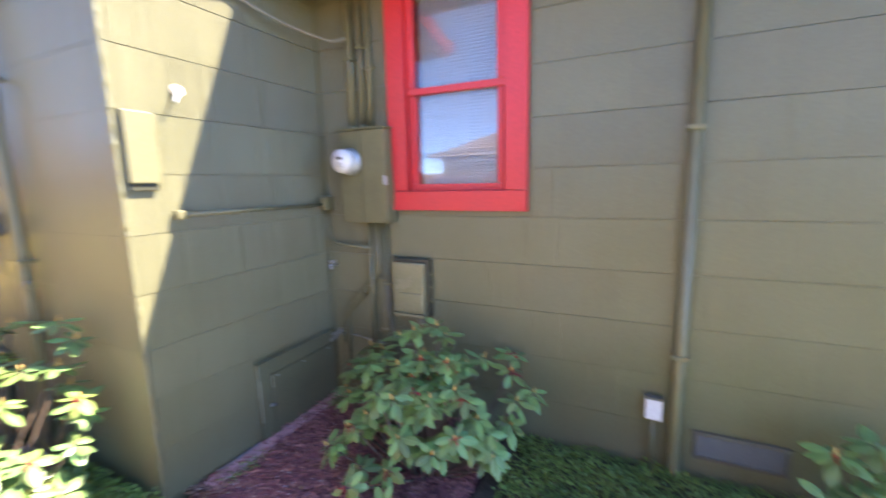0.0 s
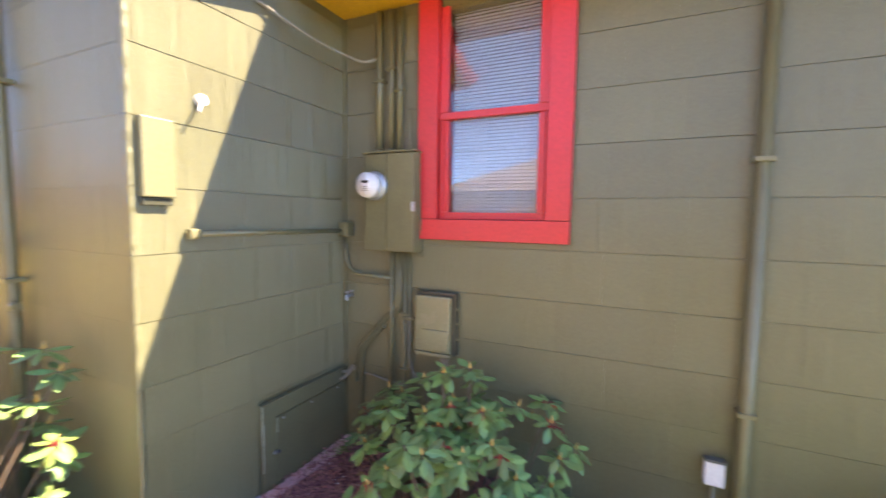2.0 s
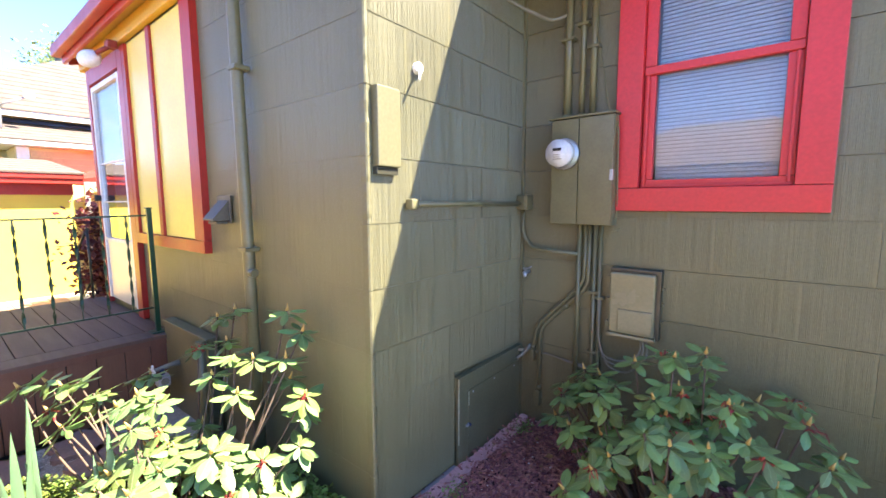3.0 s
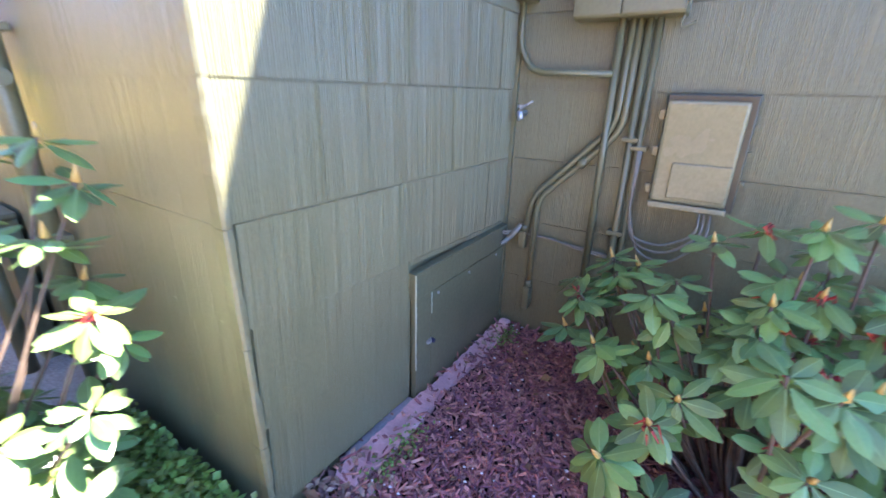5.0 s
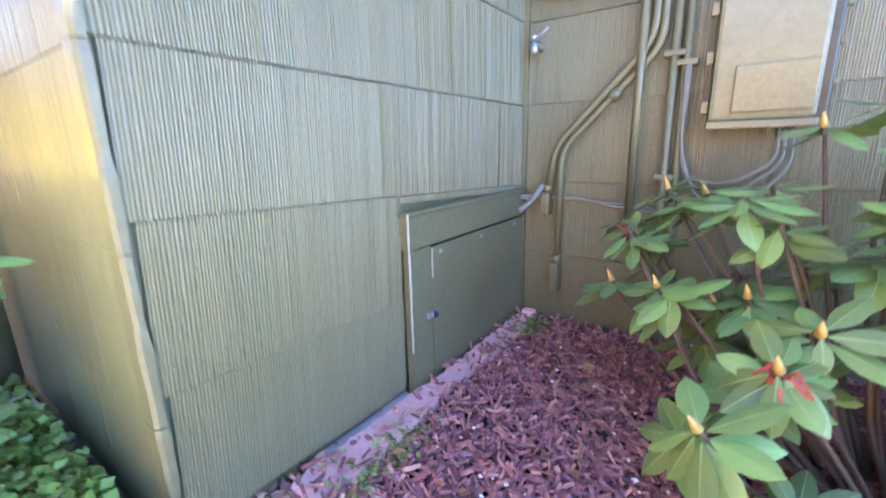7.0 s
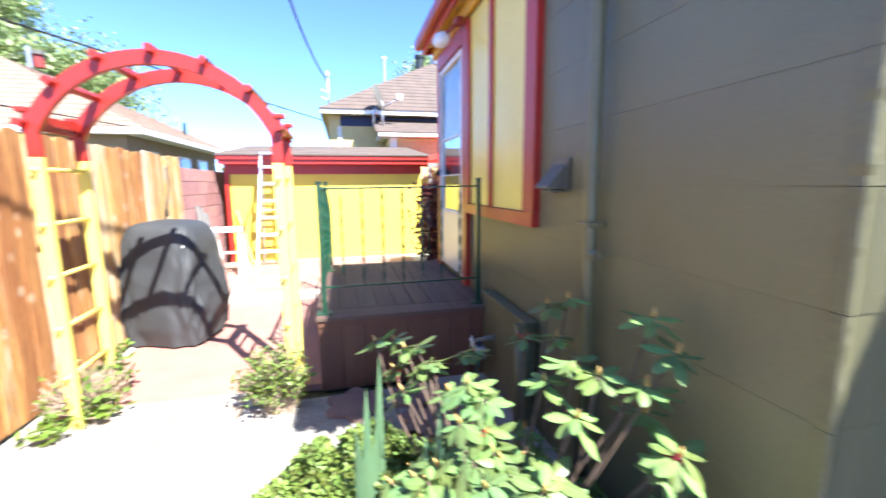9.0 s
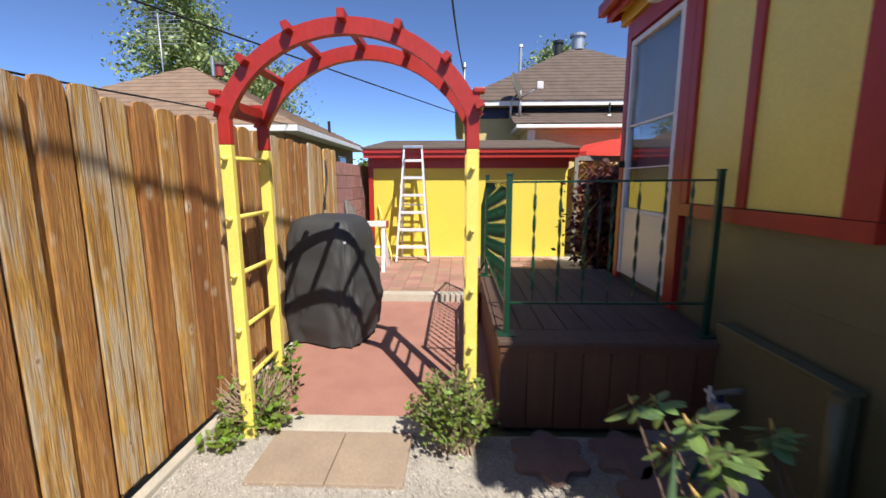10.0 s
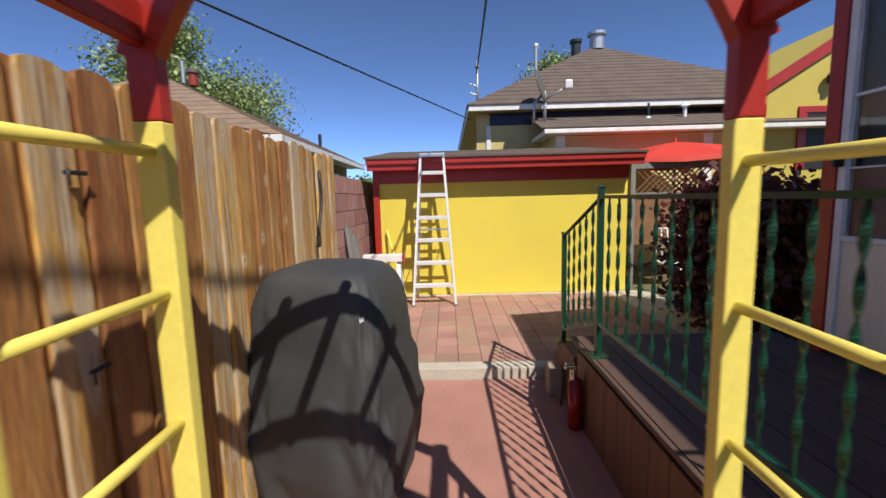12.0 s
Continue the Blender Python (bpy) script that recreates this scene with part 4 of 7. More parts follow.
for y in (1.88, 2.12, 2.38):
    part("nail", disc(bmesh.new(), (SIDE_X + 0.021, y, 0.452), 0.006, 0.006, "x", 8), GALV, hatch)

CHIPPED = mat("chipped_pale_paint", (0.42, 0.43, 0.33), 0.45, (0.30, 0.31, 0.23), 60, 0.8)
rng = random.Random(17)
for y0, z0, z1, x in ((1.716, 0.36, 0.585, 0.036), (1.731, 0.18, 0.475, 0.024), (1.836, 0.38, 0.470, 0.021)):
    vs, fs = [], []
    n = 14
    for k in range(n + 1):
        z, w = z0 + (z1 - z0) * k / n, rng.uniform(0.0008, 0.0042)
        vs += [(SIDE_X + x - 0.004, y0 - 0.001, z), (SIDE_X + x + 0.0012, y0 - 0.001, z), (SIDE_X + x + 0.0012, y0 + w, z), (SIDE_X + x - 0.004, y0 + w, z)]
        if k:
            for j in range(4):
                a, b = 4 * k - 4 + j, 4 * k - 4 + (j + 1) % 4
                fs.append((a, b, b + 4, a + 4))
    part("paint_run", raw_mesh("paint_run", vs, fs, CHIPPED), CHIPPED, hatch, "pale chipped paint edge")

pan = thing("wall_panel_box", (SIDE_X, 1.215, 1.72), "flat olive painted cover box on the side wall", "utility box")
part("cover", boxes((SIDE_X, SIDE_X + 0.045, 1.135, 1.272, 1.735, 2.07), bevel=0.006), OLIVE_PLAIN, pan)
# shade below the cover is put in as a darker strip
part("lip", boxes((SIDE_X, SIDE_X + 0.030, 1.14, 1.266, 1.700, 1.733), bevel=0.003), BOX_BODY, pan, "underside with its shade put in as dark colour")
# small pale knob with a short arm, no bulb
bh = thing("wall_knob", (SIDE_X, 1.42, 2.20), "small pale knob on the side wall", "lamp holder")
part("base", disc(bmesh.new(), (SIDE_X + 0.016, 1.42, 2.20), 0.026, 0.03, "x", 16, bevel=0.004), WHITE, bh)
tube("arm", [(SIDE_X + 0.03, 1.42, 2.2), (SIDE_X + 0.07, 1.37, 2.13)], 0.006, WHITE, bh)

dsp = thing("downspout", (0.25, WALL_Y, 0.05), "olive painted round downspout on the shingled wall", "downspout")
tube("pipe", rounded([(0.245, WALL_Y - 0.045, 3.0), (0.245, WALL_Y - 0.045, 0.16), (0.25, WALL_Y - 0.07, 0.06)], 0.05), 0.031, OLIVE_METAL, dsp, sides=16)
for z in (0.75, 1.95, 2.75):
    part("bracket", boxes((0.205, 0.285, WALL_Y - 0.083, WALL_Y - 0.004, z - 0.012, z + 0.012), bevel=0.004), OLIVE_METAL, dsp)
dsp2 = thing("downspout", (-3.11, WING_Y, 0.2), "dark olive downspout on the wing wall with a tap", "downspout")
tube("pipe", rounded([(-3.14, EAVE_Y + 0.02, 3.0), (-3.13, WING_Y - 0.05, 2.86), (-3.11, WING_Y - 0.05, 1.2), (-3.10, WING_Y - 0.05, 0.12)], 0.08), 0.033, OLIVE_METAL, dsp2, sides=16)
part("valve", disc(bmesh.new(), (-3.05, WING_Y - 0.06, 1.19), 0.024, 0.05, "x", 14, bevel=0.005), OLIVE_METAL, dsp2, "round grey valve")
for z in (0.7, 1.32, 2.3):
    part("bracket", boxes((-3.15, -3.065, WING_Y - 0.09, WING_Y - 0.004, z - 0.012, z + 0.012), bevel=0.004), OLIVE_METAL, dsp2)
outlet = thing("outdoor_outlet", (0.135, WALL_Y, 0.15), "white weatherproof outlet on a conduit stub", "outlet")
part("cover", boxes((0.092, 0.178, 2.432, WALL_Y - 0.004, 0.365, 0.485), bevel=0.008), PLASTIC, outlet)
part("hood", boxes((0.088, 0.182, 2.425, 2.47, 0.487, 0.50), bevel=0.003), VENT_GREY, outlet)
tube("stub", [(0.135, 2.455, 0.37), (0.135, 2.455, 0.03)], 0.012, OLIVE_METAL, outlet)
fv = thing("foundation_vent", (0.555, WALL_Y, 0.17), "grey louvred foundation vent", "vent")
part("frame", boxes((0.34, 0.77, 2.478, WALL_Y - 0.006, 0.305, 0.325), (0.34, 0.77, 2.478, WALL_Y - 0.006, 0.165, 0.182), (0.34, 0.357, 2.478, WALL_Y - 0.006, 0.183, 0.304), (0.753, 0.77, 2.478, WALL_Y - 0.006, 0.183, 0.304)), VENT_GREY, fv)
sl = finish(box(bmesh.new(), -0.197, 0.197, -0.002, 0.002, -0.008, 0.008), "slat", VENT_GREY)
for k in range(8):
    piece("slat", sl, pose(0.555, 2.486, 0.192 + 0.0147 * k, -35, 0, 0), fv)
gb = thing("cable_box", (1.555, WALL_Y, 1.40), "light grey plastic cable box with a looped wire", "utility box")
part("cover", boxes((1.445, 1.665, 2.415, WALL_Y - 0.004, 1.40, 1.60), bevel=0.014), GREY_PLASTIC, gb)
part("lid_rim", boxes((1.438, 1.672, 2.425, 2.45, 1.597, 1.612), bevel=0.004), GREY_PLASTIC, gb)
part("gland", disc(bmesh.new(), (1.55, 2.45, 1.392), 0.014, 0.02, "z", 12), PLASTIC, gb)
tube("wire", rounded([(1.60, 2.45, 1.40), (1.60, 2.44, 1.345), (1.66, 2.44, 1.34), (1.69, 2.47, 1.41), (1.715, 2.478, 1.75), (1.73, 2.48, 2.9)], 0.05), 0.005, PLASTIC, gb, "white wire", 6)
hood = thing("vent_hood", (-3.47, WING_Y, 1.48), "grey metal dryer vent hood", "vent")
bm = bmesh.new()
vs = [bm.verts.new(c) for c in ((-3.54, WING_Y - 0.004, 1.605), (-3.40, WING_Y - 0.004, 1.605), (-3.40, WING_Y - 0.11, 1.485), (-3.54, WING_Y - 0.11, 1.485), (-3.54, WING_Y - 0.004, 1.475), (-3.40, WING_Y - 0.004, 1.475), (-3.40, WING_Y - 0.11, 1.475), (-3.54, WING_Y - 0.11, 1.475))]
for f in ((0, 1, 2, 3), (3, 2, 6, 7), (1, 5, 6, 2), (0, 3, 7, 4), (0, 4, 5, 1)):
    bm.faces.new([vs[i] for i in f])
bmesh.ops.recalc_face_normals(bm, faces=bm.faces)
part("hood", bm, VENT_GREY, hood)
part("flange", boxes((-3.56, -3.38, WING_Y - 0.012, WING_Y - 0.005, 1.455, 1.625), bevel=0.002), VENT_GREY, hood)
part("flap", boxes((-3.53, -3.41, WING_Y - 0.085, WING_Y - 0.02, 1.452, 1.468), bevel=0.004), VENT_GREY, hood)
flood = thing("flood_light", (-5.25, 0.95, 2.78), "white round flood lamp under the wing eave", "lamp")
part("base", boxes((-5.20, -5.10, 0.98, 1.05, 2.84, 2.90), bevel=0.01), BROWN_RED, flood)
tube("arm", [(-5.15, 1.0, 2.85), (-5.22, 0.93, 2.80)], 0.018, BROWN_RED, flood)
bm = bmesh.new()
bmesh.ops.create_uvsphere(bm, u_segments=24, v_segments=14, radius=0.085, matrix=pose(-5.30, 0.90, 2.765, 30, 40, 0) @ Matrix.Diagonal((1, 1, 0.75, 1)))
part("lamp_head", bm, WHITE, flood, "white lamp head", True)
ledge = thing("foundation_ledge", (-4.1, 1.0, 0.0), "olive painted foundation ledge with a pipe stub", "ledge", "", "structure")
part("body", boxes((-4.5, -3.70, 1.03, WING_Y - 0.004, -0.03, 0.655), bevel=0.008), OLIVE_PLAIN, ledge)
part("cap", boxes((-4.5, -3.685, 1.015, WING_Y - 0.004, 0.657, 0.680), bevel=0.006), OLIVE_PLAIN, ledge)
tube("pipe", [(-3.66, 0.97, -0.02), (-3.66, 0.97, 0.66)], 0.028, OLIVE_METAL, ledge)
part("pipe_cap", disc(bmesh.new(), (-3.66, 0.97, 0.672), 0.036, 0.03, "z", 18, bevel=0.006), OLIVE_METAL, ledge)

# ---- deck ----
DT = 0.56
deck = thing("deck", (-5.5, 0.4, 0.0), "dark brown composite deck with board skirting", "deck", "", "structure")
part("frame", boxes((-6.50, -4.51, -0.19, 1.04, -0.03, DT - 0.028)), BLACK, deck)
brd = finish(box(bmesh.new(), -0.93, 0.93, -0.0695, 0.0695, -0.013, 0.013, bevel=0.003), "deck_board", COMPOSITE)
for k in range(9):
    piece("deck_board", brd, pose(-5.60, -0.147 + 0.1455 * k, DT - 0.013), deck)
part("border_board", boxes((-4.666, -4.462, -0.235, 1.09, DT - 0.027, DT), bevel=0.004), COMPOSITE, deck)
part("border_board", boxes((-6.53, -4.67, -0.245, -0.222, DT - 0.027, DT), bevel=0.004), COMPOSITE, deck)
part("trim_rail", boxes((-4.500, -4.476, -0.222, 1.09, DT - 0.075, DT - 0.029), bevel=0.003), SKIRT, deck)
skf = finish(box(bmesh.new(), -0.01, 0.01, -0.079, 0.079, 0.0, 0.484, bevel=0.003), "skirt_board", SKIRT)
for k in range(8):
    piece("skirt_board", skf, pose(-4.496, -0.14 + 0.1635 * k, 0.0), deck)
for k in range(12):
    piece("skirt_board", skf, pose(-4.588 - 0.1635 * k, -0.212, 0.0, 0, 0, 90), deck)
for k, (x0, x1, z) in enumerate(((-6.96, -6.54, 0.405), (-7.075, -6.965, 0.255))):
    part("step", boxes((x0, x1, -0.22, 1.0, -0.03, z), bevel=0.006), SKIRT, deck)
for k, (x, z) in enumerate(((-6.80, 0.30),)):
    part("paver_block", boxes((x - 0.09, x + 0.05, -0.33, -0.24, 0.02, z - 0.06), bevel=0.01), STUCCO, deck)


def baluster(length):
    """A flat iron bar twisted in its middle."""
    vs, fs = [], []
    n = 56
    for i in range(n + 1):
        t = i / n
        turn = 0 if t < 0.08 else (t - 0.08) / 0.84 * math.pi * 5.0 if t < 0.92 else math.pi * 5.0
        wide = 0.005 if t < 0.06 or t > 0.94 else 0.0098
        c, s = math.cos(turn), math.sin(turn)
        for a, b in ((wide, 0.003), (-wide, 0.003), (-wide, -0.003), (wide, -0.003)):
            vs.append((a * c - b * s, a * s + b * c, t * length))
    for i in range(n):
        for k in range(4):
            k2 = (k + 1) % 4
            fs.append((4 * i + k, 4 * i + k2, 4 * i + 4 + k2, 4 * i + 4 + k))
    return raw_mesh("baluster", vs, fs, IRON)


rail = thing("deck_railing", (-5.3, -0.17, DT), "dark green wrought-iron railing with twisted balusters", "railing")
BAL = baluster(0.73)
POSTS = ((-4.59, -0.175, DT, 1.515), (-4.59, 1.015, DT, 1.535), (-6.18, -0.190, DT, 1.525), (-6.90, -0.190, 0.40, 1.21))
for x, y, z0, z1 in POSTS:
    p = part("post", boxes((x - 0.0165, x + 0.0165, y - 0.0165, y + 0.0165, z0, z1), bevel=0.003), IRON, rail)
    part("cap", boxes((x - 0.021, x + 0.021, y - 0.021, y + 0.021, z1, z1 + 0.012), bevel=0.003), IRON, p)
    part("base_plate", boxes((x - 0.055, x + 0.055, y - 0.055, y + 0.055, z0 - 0.002, z0 + 0.008), bevel=0.002), IRON, p)
for a, b, w, h in (((-4.59, -0.158, 1.475), (-4.59, 0.998, 1.485), 0.026, 0.012), ((-4.59, -0.158, 0.755), (-4.59, 0.998, 0.76), 0.026, 0.012),
                   ((-4.607, -0.178, 1.475), (-6.163, -0.190, 1.475), 0.026, 0.012), ((-4.607, -0.178, 0.755), (-6.163, -0.190, 0.755), 0.026, 0.012),
                   ((-6.197, -0.190, 1.465), (-6.90, -0.190, 1.195), 0.026, 0.012), ((-6.197, -0.190, 0.74), (-6.90, -0.190, 0.48), 0.026, 0.012)):
    part("rail", beam(bmesh.new(), a, b, w, h, bevel=0.003), IRON, rail)
for k in range(7):
    piece("baluster", BAL, pose(-4.59, -0.175 + 1.19 * (k + 1) / 8, 0.754, 0, 0, 40 * k), rail)
for k in range(12):
    piece("baluster", BAL, pose(-4.59 - 1.59 * (k + 1) / 13, -0.180 - 0.0008 * k, 0.754, 0, 0, 90 + 20 * k), rail)
for k in range(5):
    piece("baluster", BAL, pose(-6.18 - 0.72 * (k + 1) / 6, -0.190, 0.74 - 0.262 * (k + 1) / 6, 0, 0, 90), rail)
srail = thing("stair_handrail", (-6.7, 0.98, 0.25), "thin dark iron handrail beside the deck steps", "railing")
tube("post", [(-6.50, 1.0, DT - 0.01), (-6.50, 1.0, 1.30)], 0.012, IRON_DARK, srail)
tube("post", [(-7.02, 1.0, 0.25), (-7.02, 1.0, 1.05)], 0.012, IRON_DARK, srail)
tube("rail", [(-6.48, 1.0, 1.31), (-7.10, 1.0, 1.02)], 0.014, IRON_DARK, srail)
tube("rail", [(-6.50, 1.0, 0.75), (-7.02, 1.0, 0.48)], 0.009, IRON_DARK, srail)

fe = thing("fire_extinguisher", (-6.33, -0.30, 0.02), "red fire extinguisher standing by the deck skirting", "extinguisher")
bm = bmesh.new()
disc(bm, (-6.33, -0.272, 0.19), 0.045, 0.34, "z", 24, bevel=0.02)
part("cylinder", bm, EXT_RED, fe, "", True)
part("valve", disc(bmesh.new(), (-6.33, -0.285, 0.385), 0.022, 0.06, "z", 14), CHROME, fe, "bright metal valve")
part("lever", boxes((-6.345, -6.315, -0.34, -0.27, 0.42, 0.432), (-6.345, -6.315, -0.335, -0.28, 0.445, 0.455), bevel=0.003), CHROME, fe)
tube("hose", rounded([(-6.33, -0.33, 0.40), (-6.30, -0.36, 0.36), (-6.30, -0.37, 0.2)], 0.03), 0.008, BLACK, fe)

# ---- garden arch ----
arch = thing("garden_arch", (-4.6, -1.06, 0.0), "wooden garden arch with yellow ladder sides and a red top", "garden arch")
AX = (-4.346, -4.777)
AL, AR = -1.682, -0.398
SPLIT = {AL: 1.670, AR: 1.642}
for y in (AL, AR):
    for x in AX:
        lower = part("post", boxes((x - 0.020, x + 0.020, y - 0.032, y + 0.032, -0.03, SPLIT[y]), bevel=0.004), YELLOW, arch, "yellow painted post")
        part("post_top", boxes((x - 0.0205, x + 0.0205, y - 0.0325, y + 0.0325, SPLIT[y] + 0.001, 1.93), bevel=0.004), RED, arch, "red painted post top")
        s = -1 if y == AL else 1
        part("shoulder_block", boxes((x - 0.032, x + 0.032, min(y, y + s * 0.058), max(y, y + s * 0.058), 1.915, 1.942), bevel=0.007), RED, arch)
    zs = (1.60, 1.285, 0.975, 0.665, 0.355) if y == AL else (1.545, 1.225, 0.90, 0.585, 0.275)
    for z in zs:
        tube("rung", [(AX[0] + 0.052, y, z), (AX[1] - 0.052, y, z + 0.008)], 0.0135, YELLOW, arch, "yellow painted rung", 12)
    part("side_header", beam(bmesh.new(), (AX[0] - 0.026, y, 1.865), (AX[1] + 0.026, y, 1.865), 0.036, 0.085, bevel=0.003), RED, arch)
MID, HALF, FOOT, RISE = (AL + AR) / 2, (AR - AL) / 2, 1.83, 0.41
RAD = (HALF ** 2 + RISE ** 2) / (2 * RISE)
CZ = FOOT + RISE - RAD
SPAN = math.asin(HALF / RAD)
for x in AX:
    vs, fs = [], []
    n = 28
    for i in range(n + 1):
        a = -SPAN - 0.05 + (2 * SPAN + 0.10) * i / n
        for r, dx in ((RAD - 0.040, -0.021), (RAD + 0.040, -0.021), (RAD + 0.040, 0.021), (RAD - 0.040, 0.021)):
            vs.append((x + dx, MID + r * math.sin(a), CZ + r * math.cos(a)))
    for i in range(n):
        for k in range(4):
            k2 = (k + 1) % 4
            fs.append((4 * i + k, 4 * i + 4 + k, 4 * i + 4 + k2, 4 * i + k2))
    fs += [(0, 1, 2, 3), (4 * n + 3, 4 * n + 2, 4 * n + 1, 4 * n)]
    part("arch_rib", raw_mesh("arch_rib", vs, fs, RED), RED, arch, "curved red rib")
for k in range(7):
    a = -SPAN * 0.99 + SPAN * 1.98 * k / 6
    r = RAD + 0.036
    c = Vector((0, MID + r * math.sin(a), CZ + r * math.cos(a)))
    up = Vector((0, math.sin(a), math.cos(a)))
    part("purlin", beam(bmesh.new(), (AX[0] + 0.075, c.y, c.z), (AX[1] - 0.075, c.y, c.z), 0.036, 0.046, up, 0.003), RED, arch)

# ---- covered grill ----
grill = thing("covered_grill", (-5.95, -1.60, 0.02), "barbecue grill under a loose black fabric cover", "grill")
vs, fs = [], []
LEV = ((0.02, 1.00), (0.07, 1.02), (0.14, 1.05), (0.22, 1.07), (0.30, 1.075), (0.38, 1.07), (0.46, 1.06), (0.54, 1.04), (0.62, 1.02), (0.70, 1.00), (0.78, 0.985), (0.86, 0.97), (0.93, 0.955), (0.99, 0.93), (1.04, 0.895), (1.085, 0.84), (1.115, 0.77), (1.14, 0.66), (1.155, 0.48), (1.163, 0.25))
N = 128
fine_levels = []
for (z0, s0), (z1, s1) in zip(LEV, LEV[1:]):
    steps = max(1, round((z1 - z0) / 0.022))
    fine_levels += [(z0 + (z1 - z0) * q / steps, s0 + (s1 - s0) * q / steps) for q in range(steps)]
LEV = fine_levels + [LEV[-1]]
MARK_ROW = min(range(len(LEV)), key=lambda q: abs(LEV[q][0] - 0.93))
for i, (z, s) in enumerate(LEV):
    for k in range(N):
        a = 2 * math.pi * k / N
        c, d = math.cos(a), math.sin(a)
        e = 0.42
        px = (abs(c) ** e) * (1 if c > 0 else -1) * 0.31 * s
        py = (abs(d) ** e) * (1 if d > 0 else -1) * 0.345 * s
        low = max(0.0, 1 - z / 0.95)
        crease = noise.noise(Vector((math.cos(a) * 3.4 + 1.5 * z, math.sin(a) * 3.4 - z, z * 2.2)))
        fold = 0.016 * low * math.sin(7 * a + 2.2 * math.sin(3 * a) + 3 * z) + 0.020 * (1 - 2.2 * abs(crease)) * min(1, 1.5 * (1.2 - z)) + 0.006 * noise.noise(Vector((px * 14, py * 14, z * 7))) + 0.013 * (0.5 - abs(noise.noise(Vector((math.cos(a + z) * 4.2, math.sin(a + z) * 4.2, z * 3.1 + 7))))) * 2 * min(1, 1.6 * (1.17 - z))
        f = 1 + fold / 0.35
        hang = 0.045 * low * max(0.0, math.cos(a - 2.4)) + (0.05 * low * max(0.0, -math.cos(a)) if z < 0.3 else 0)
        top = 0.012 * noise.noise(Vector((px * 4 + 9, py * 4, 1))) if z > 1.0 else 0
        vs.append(Vector((px * f, py * f, z + hang + top)))
for i in range(len(LEV) - 1):
    for k in range(N):
        k2 = (k + 1) % N
        fs.append((i * N + k, i * N + k2, (i + 1) * N + k2, (i + 1) * N + k))
fs.append(tuple((len(LEV) - 1) * N + k for k in range(N)))
m = pose(-5.955, -1.645, 0.02, 0, 0, -14)
part("cover", raw_mesh("cover", [m @ v for v in vs], fs, COVER, True), COVER, grill)
for k in range(3):
    spot = MARK_ROW * N + 14 + k
    part("mark", beam(bmesh.new(), m @ (vs[spot] * 1.004), m @ (vs[spot + N + (k % 2)] * 1.004), 0.005, 0.005), PLASTIC, grill, "small white mark")
for sx in (-0.2, 0.22):
    for sy in (-0.22, 0.22):
        p = m @ Vector((sx, sy, 0))
        part("caster", disc(bmesh.new(), (p.x, p.y, 0.052), 0.03, 0.02, "y", 14), BLACK, grill)

# ---- ladder, trestle, boards ----
ladder = thing("step_ladder", (-9.3, -1.23, 0.10), "open aluminium step ladder before the yellow shed", "ladder")
FL, FR, TL, TR = Vector((-9.12, -1.515, 0.10)), Vector((-9.12, -0.965, 0.10)), Vector((-9.42, -1.385, 2.04)), Vector((-9.42, -1.085, 2.04))
for a, b in ((FL, TL), (FR, TR)):
    part("front_rail", beam(bmesh.new(), a, b, 0.03, 0.055, (1, 0, 0), 0.004), STEP_ALU, ladder)
    part("foot", boxes((a.x - 0.035, a.x + 0.035, a.y - 0.022, a.y + 0.022, 0.10, 0.125), bevel=0.004), BLACK, ladder, "black rubber foot")
for a, b in ((Vector((-9.70, -1.50, 0.10)), TL + Vector((-0.06, 0, 0))), (Vector((-9.70, -0.98, 0.10)), TR + Vector((-0.06, 0, 0)))):
    part("rear_rail", beam(bmesh.new(), a, b, 0.022, 0.035, (1, 0, 0), 0.003), ALU, ladder)
for k in range(6):
    t = (0.29 + 0.292 * k - 0.10 + 0.1) / 1.94
    a, b = FL.lerp(TL, t), FR.lerp(TR, t)
    part("step", boxes((a.x - 0.060, a.x + 0.034, a.y, b.y, a.z - 0.045, a.z), bevel=0.004), STEP_ALU, ladder)
for t in (0.25, 0.5, 0.75):
    a, b = Vector((-9.70, -1.50, 0.10)).lerp(TL, t), Vector((-9.70, -0.98, 0.10)).lerp(TR, t)
    part("rear_brace", beam(bmesh.new(), a, b, 0.02, 0.025), ALU, ladder)
part("top_cap", boxes((-9.54, -9.37, -1.40, -1.07, 2.035, 2.08), bevel=0.008), ALU, ladder)
for s, y in ((1, -1.40), (1, -1.07)):
    part("spreader", beam(bmesh.new(), (-9.28, y, 1.0), (-9.60, y, 1.0), 0.006, 0.02), ALU, ladder)
tre = thing("folding_trestle", (-8.55, -1.72, 0.10), "white folding sawhorse with a red bracket", "sawhorse")
part("beam", boxes((-8.62, -8.50, -2.02, -1.56, 0.79, 0.87), bevel=0.006), WHITE, tre)
for y in (-1.98, -1.62):
    for x in (-8.78, -8.32):
        part("leg", beam(bmesh.new(), (x, y + 0.02, 0.10), (-8.56, y, 0.82), 0.05, 0.03, bevel=0.004), WHITE, tre)
part("bracket", boxes((-8.63, -8.49, -1.57, -1.55, 0.77, 0.88), bevel=0.004), RED, tre, "red metal bracket")
part("shelf", boxes((-8.60, -8.52, -1.98, -1.62, 0.45, 0.48), bevel=0.003), WHITE, tre)
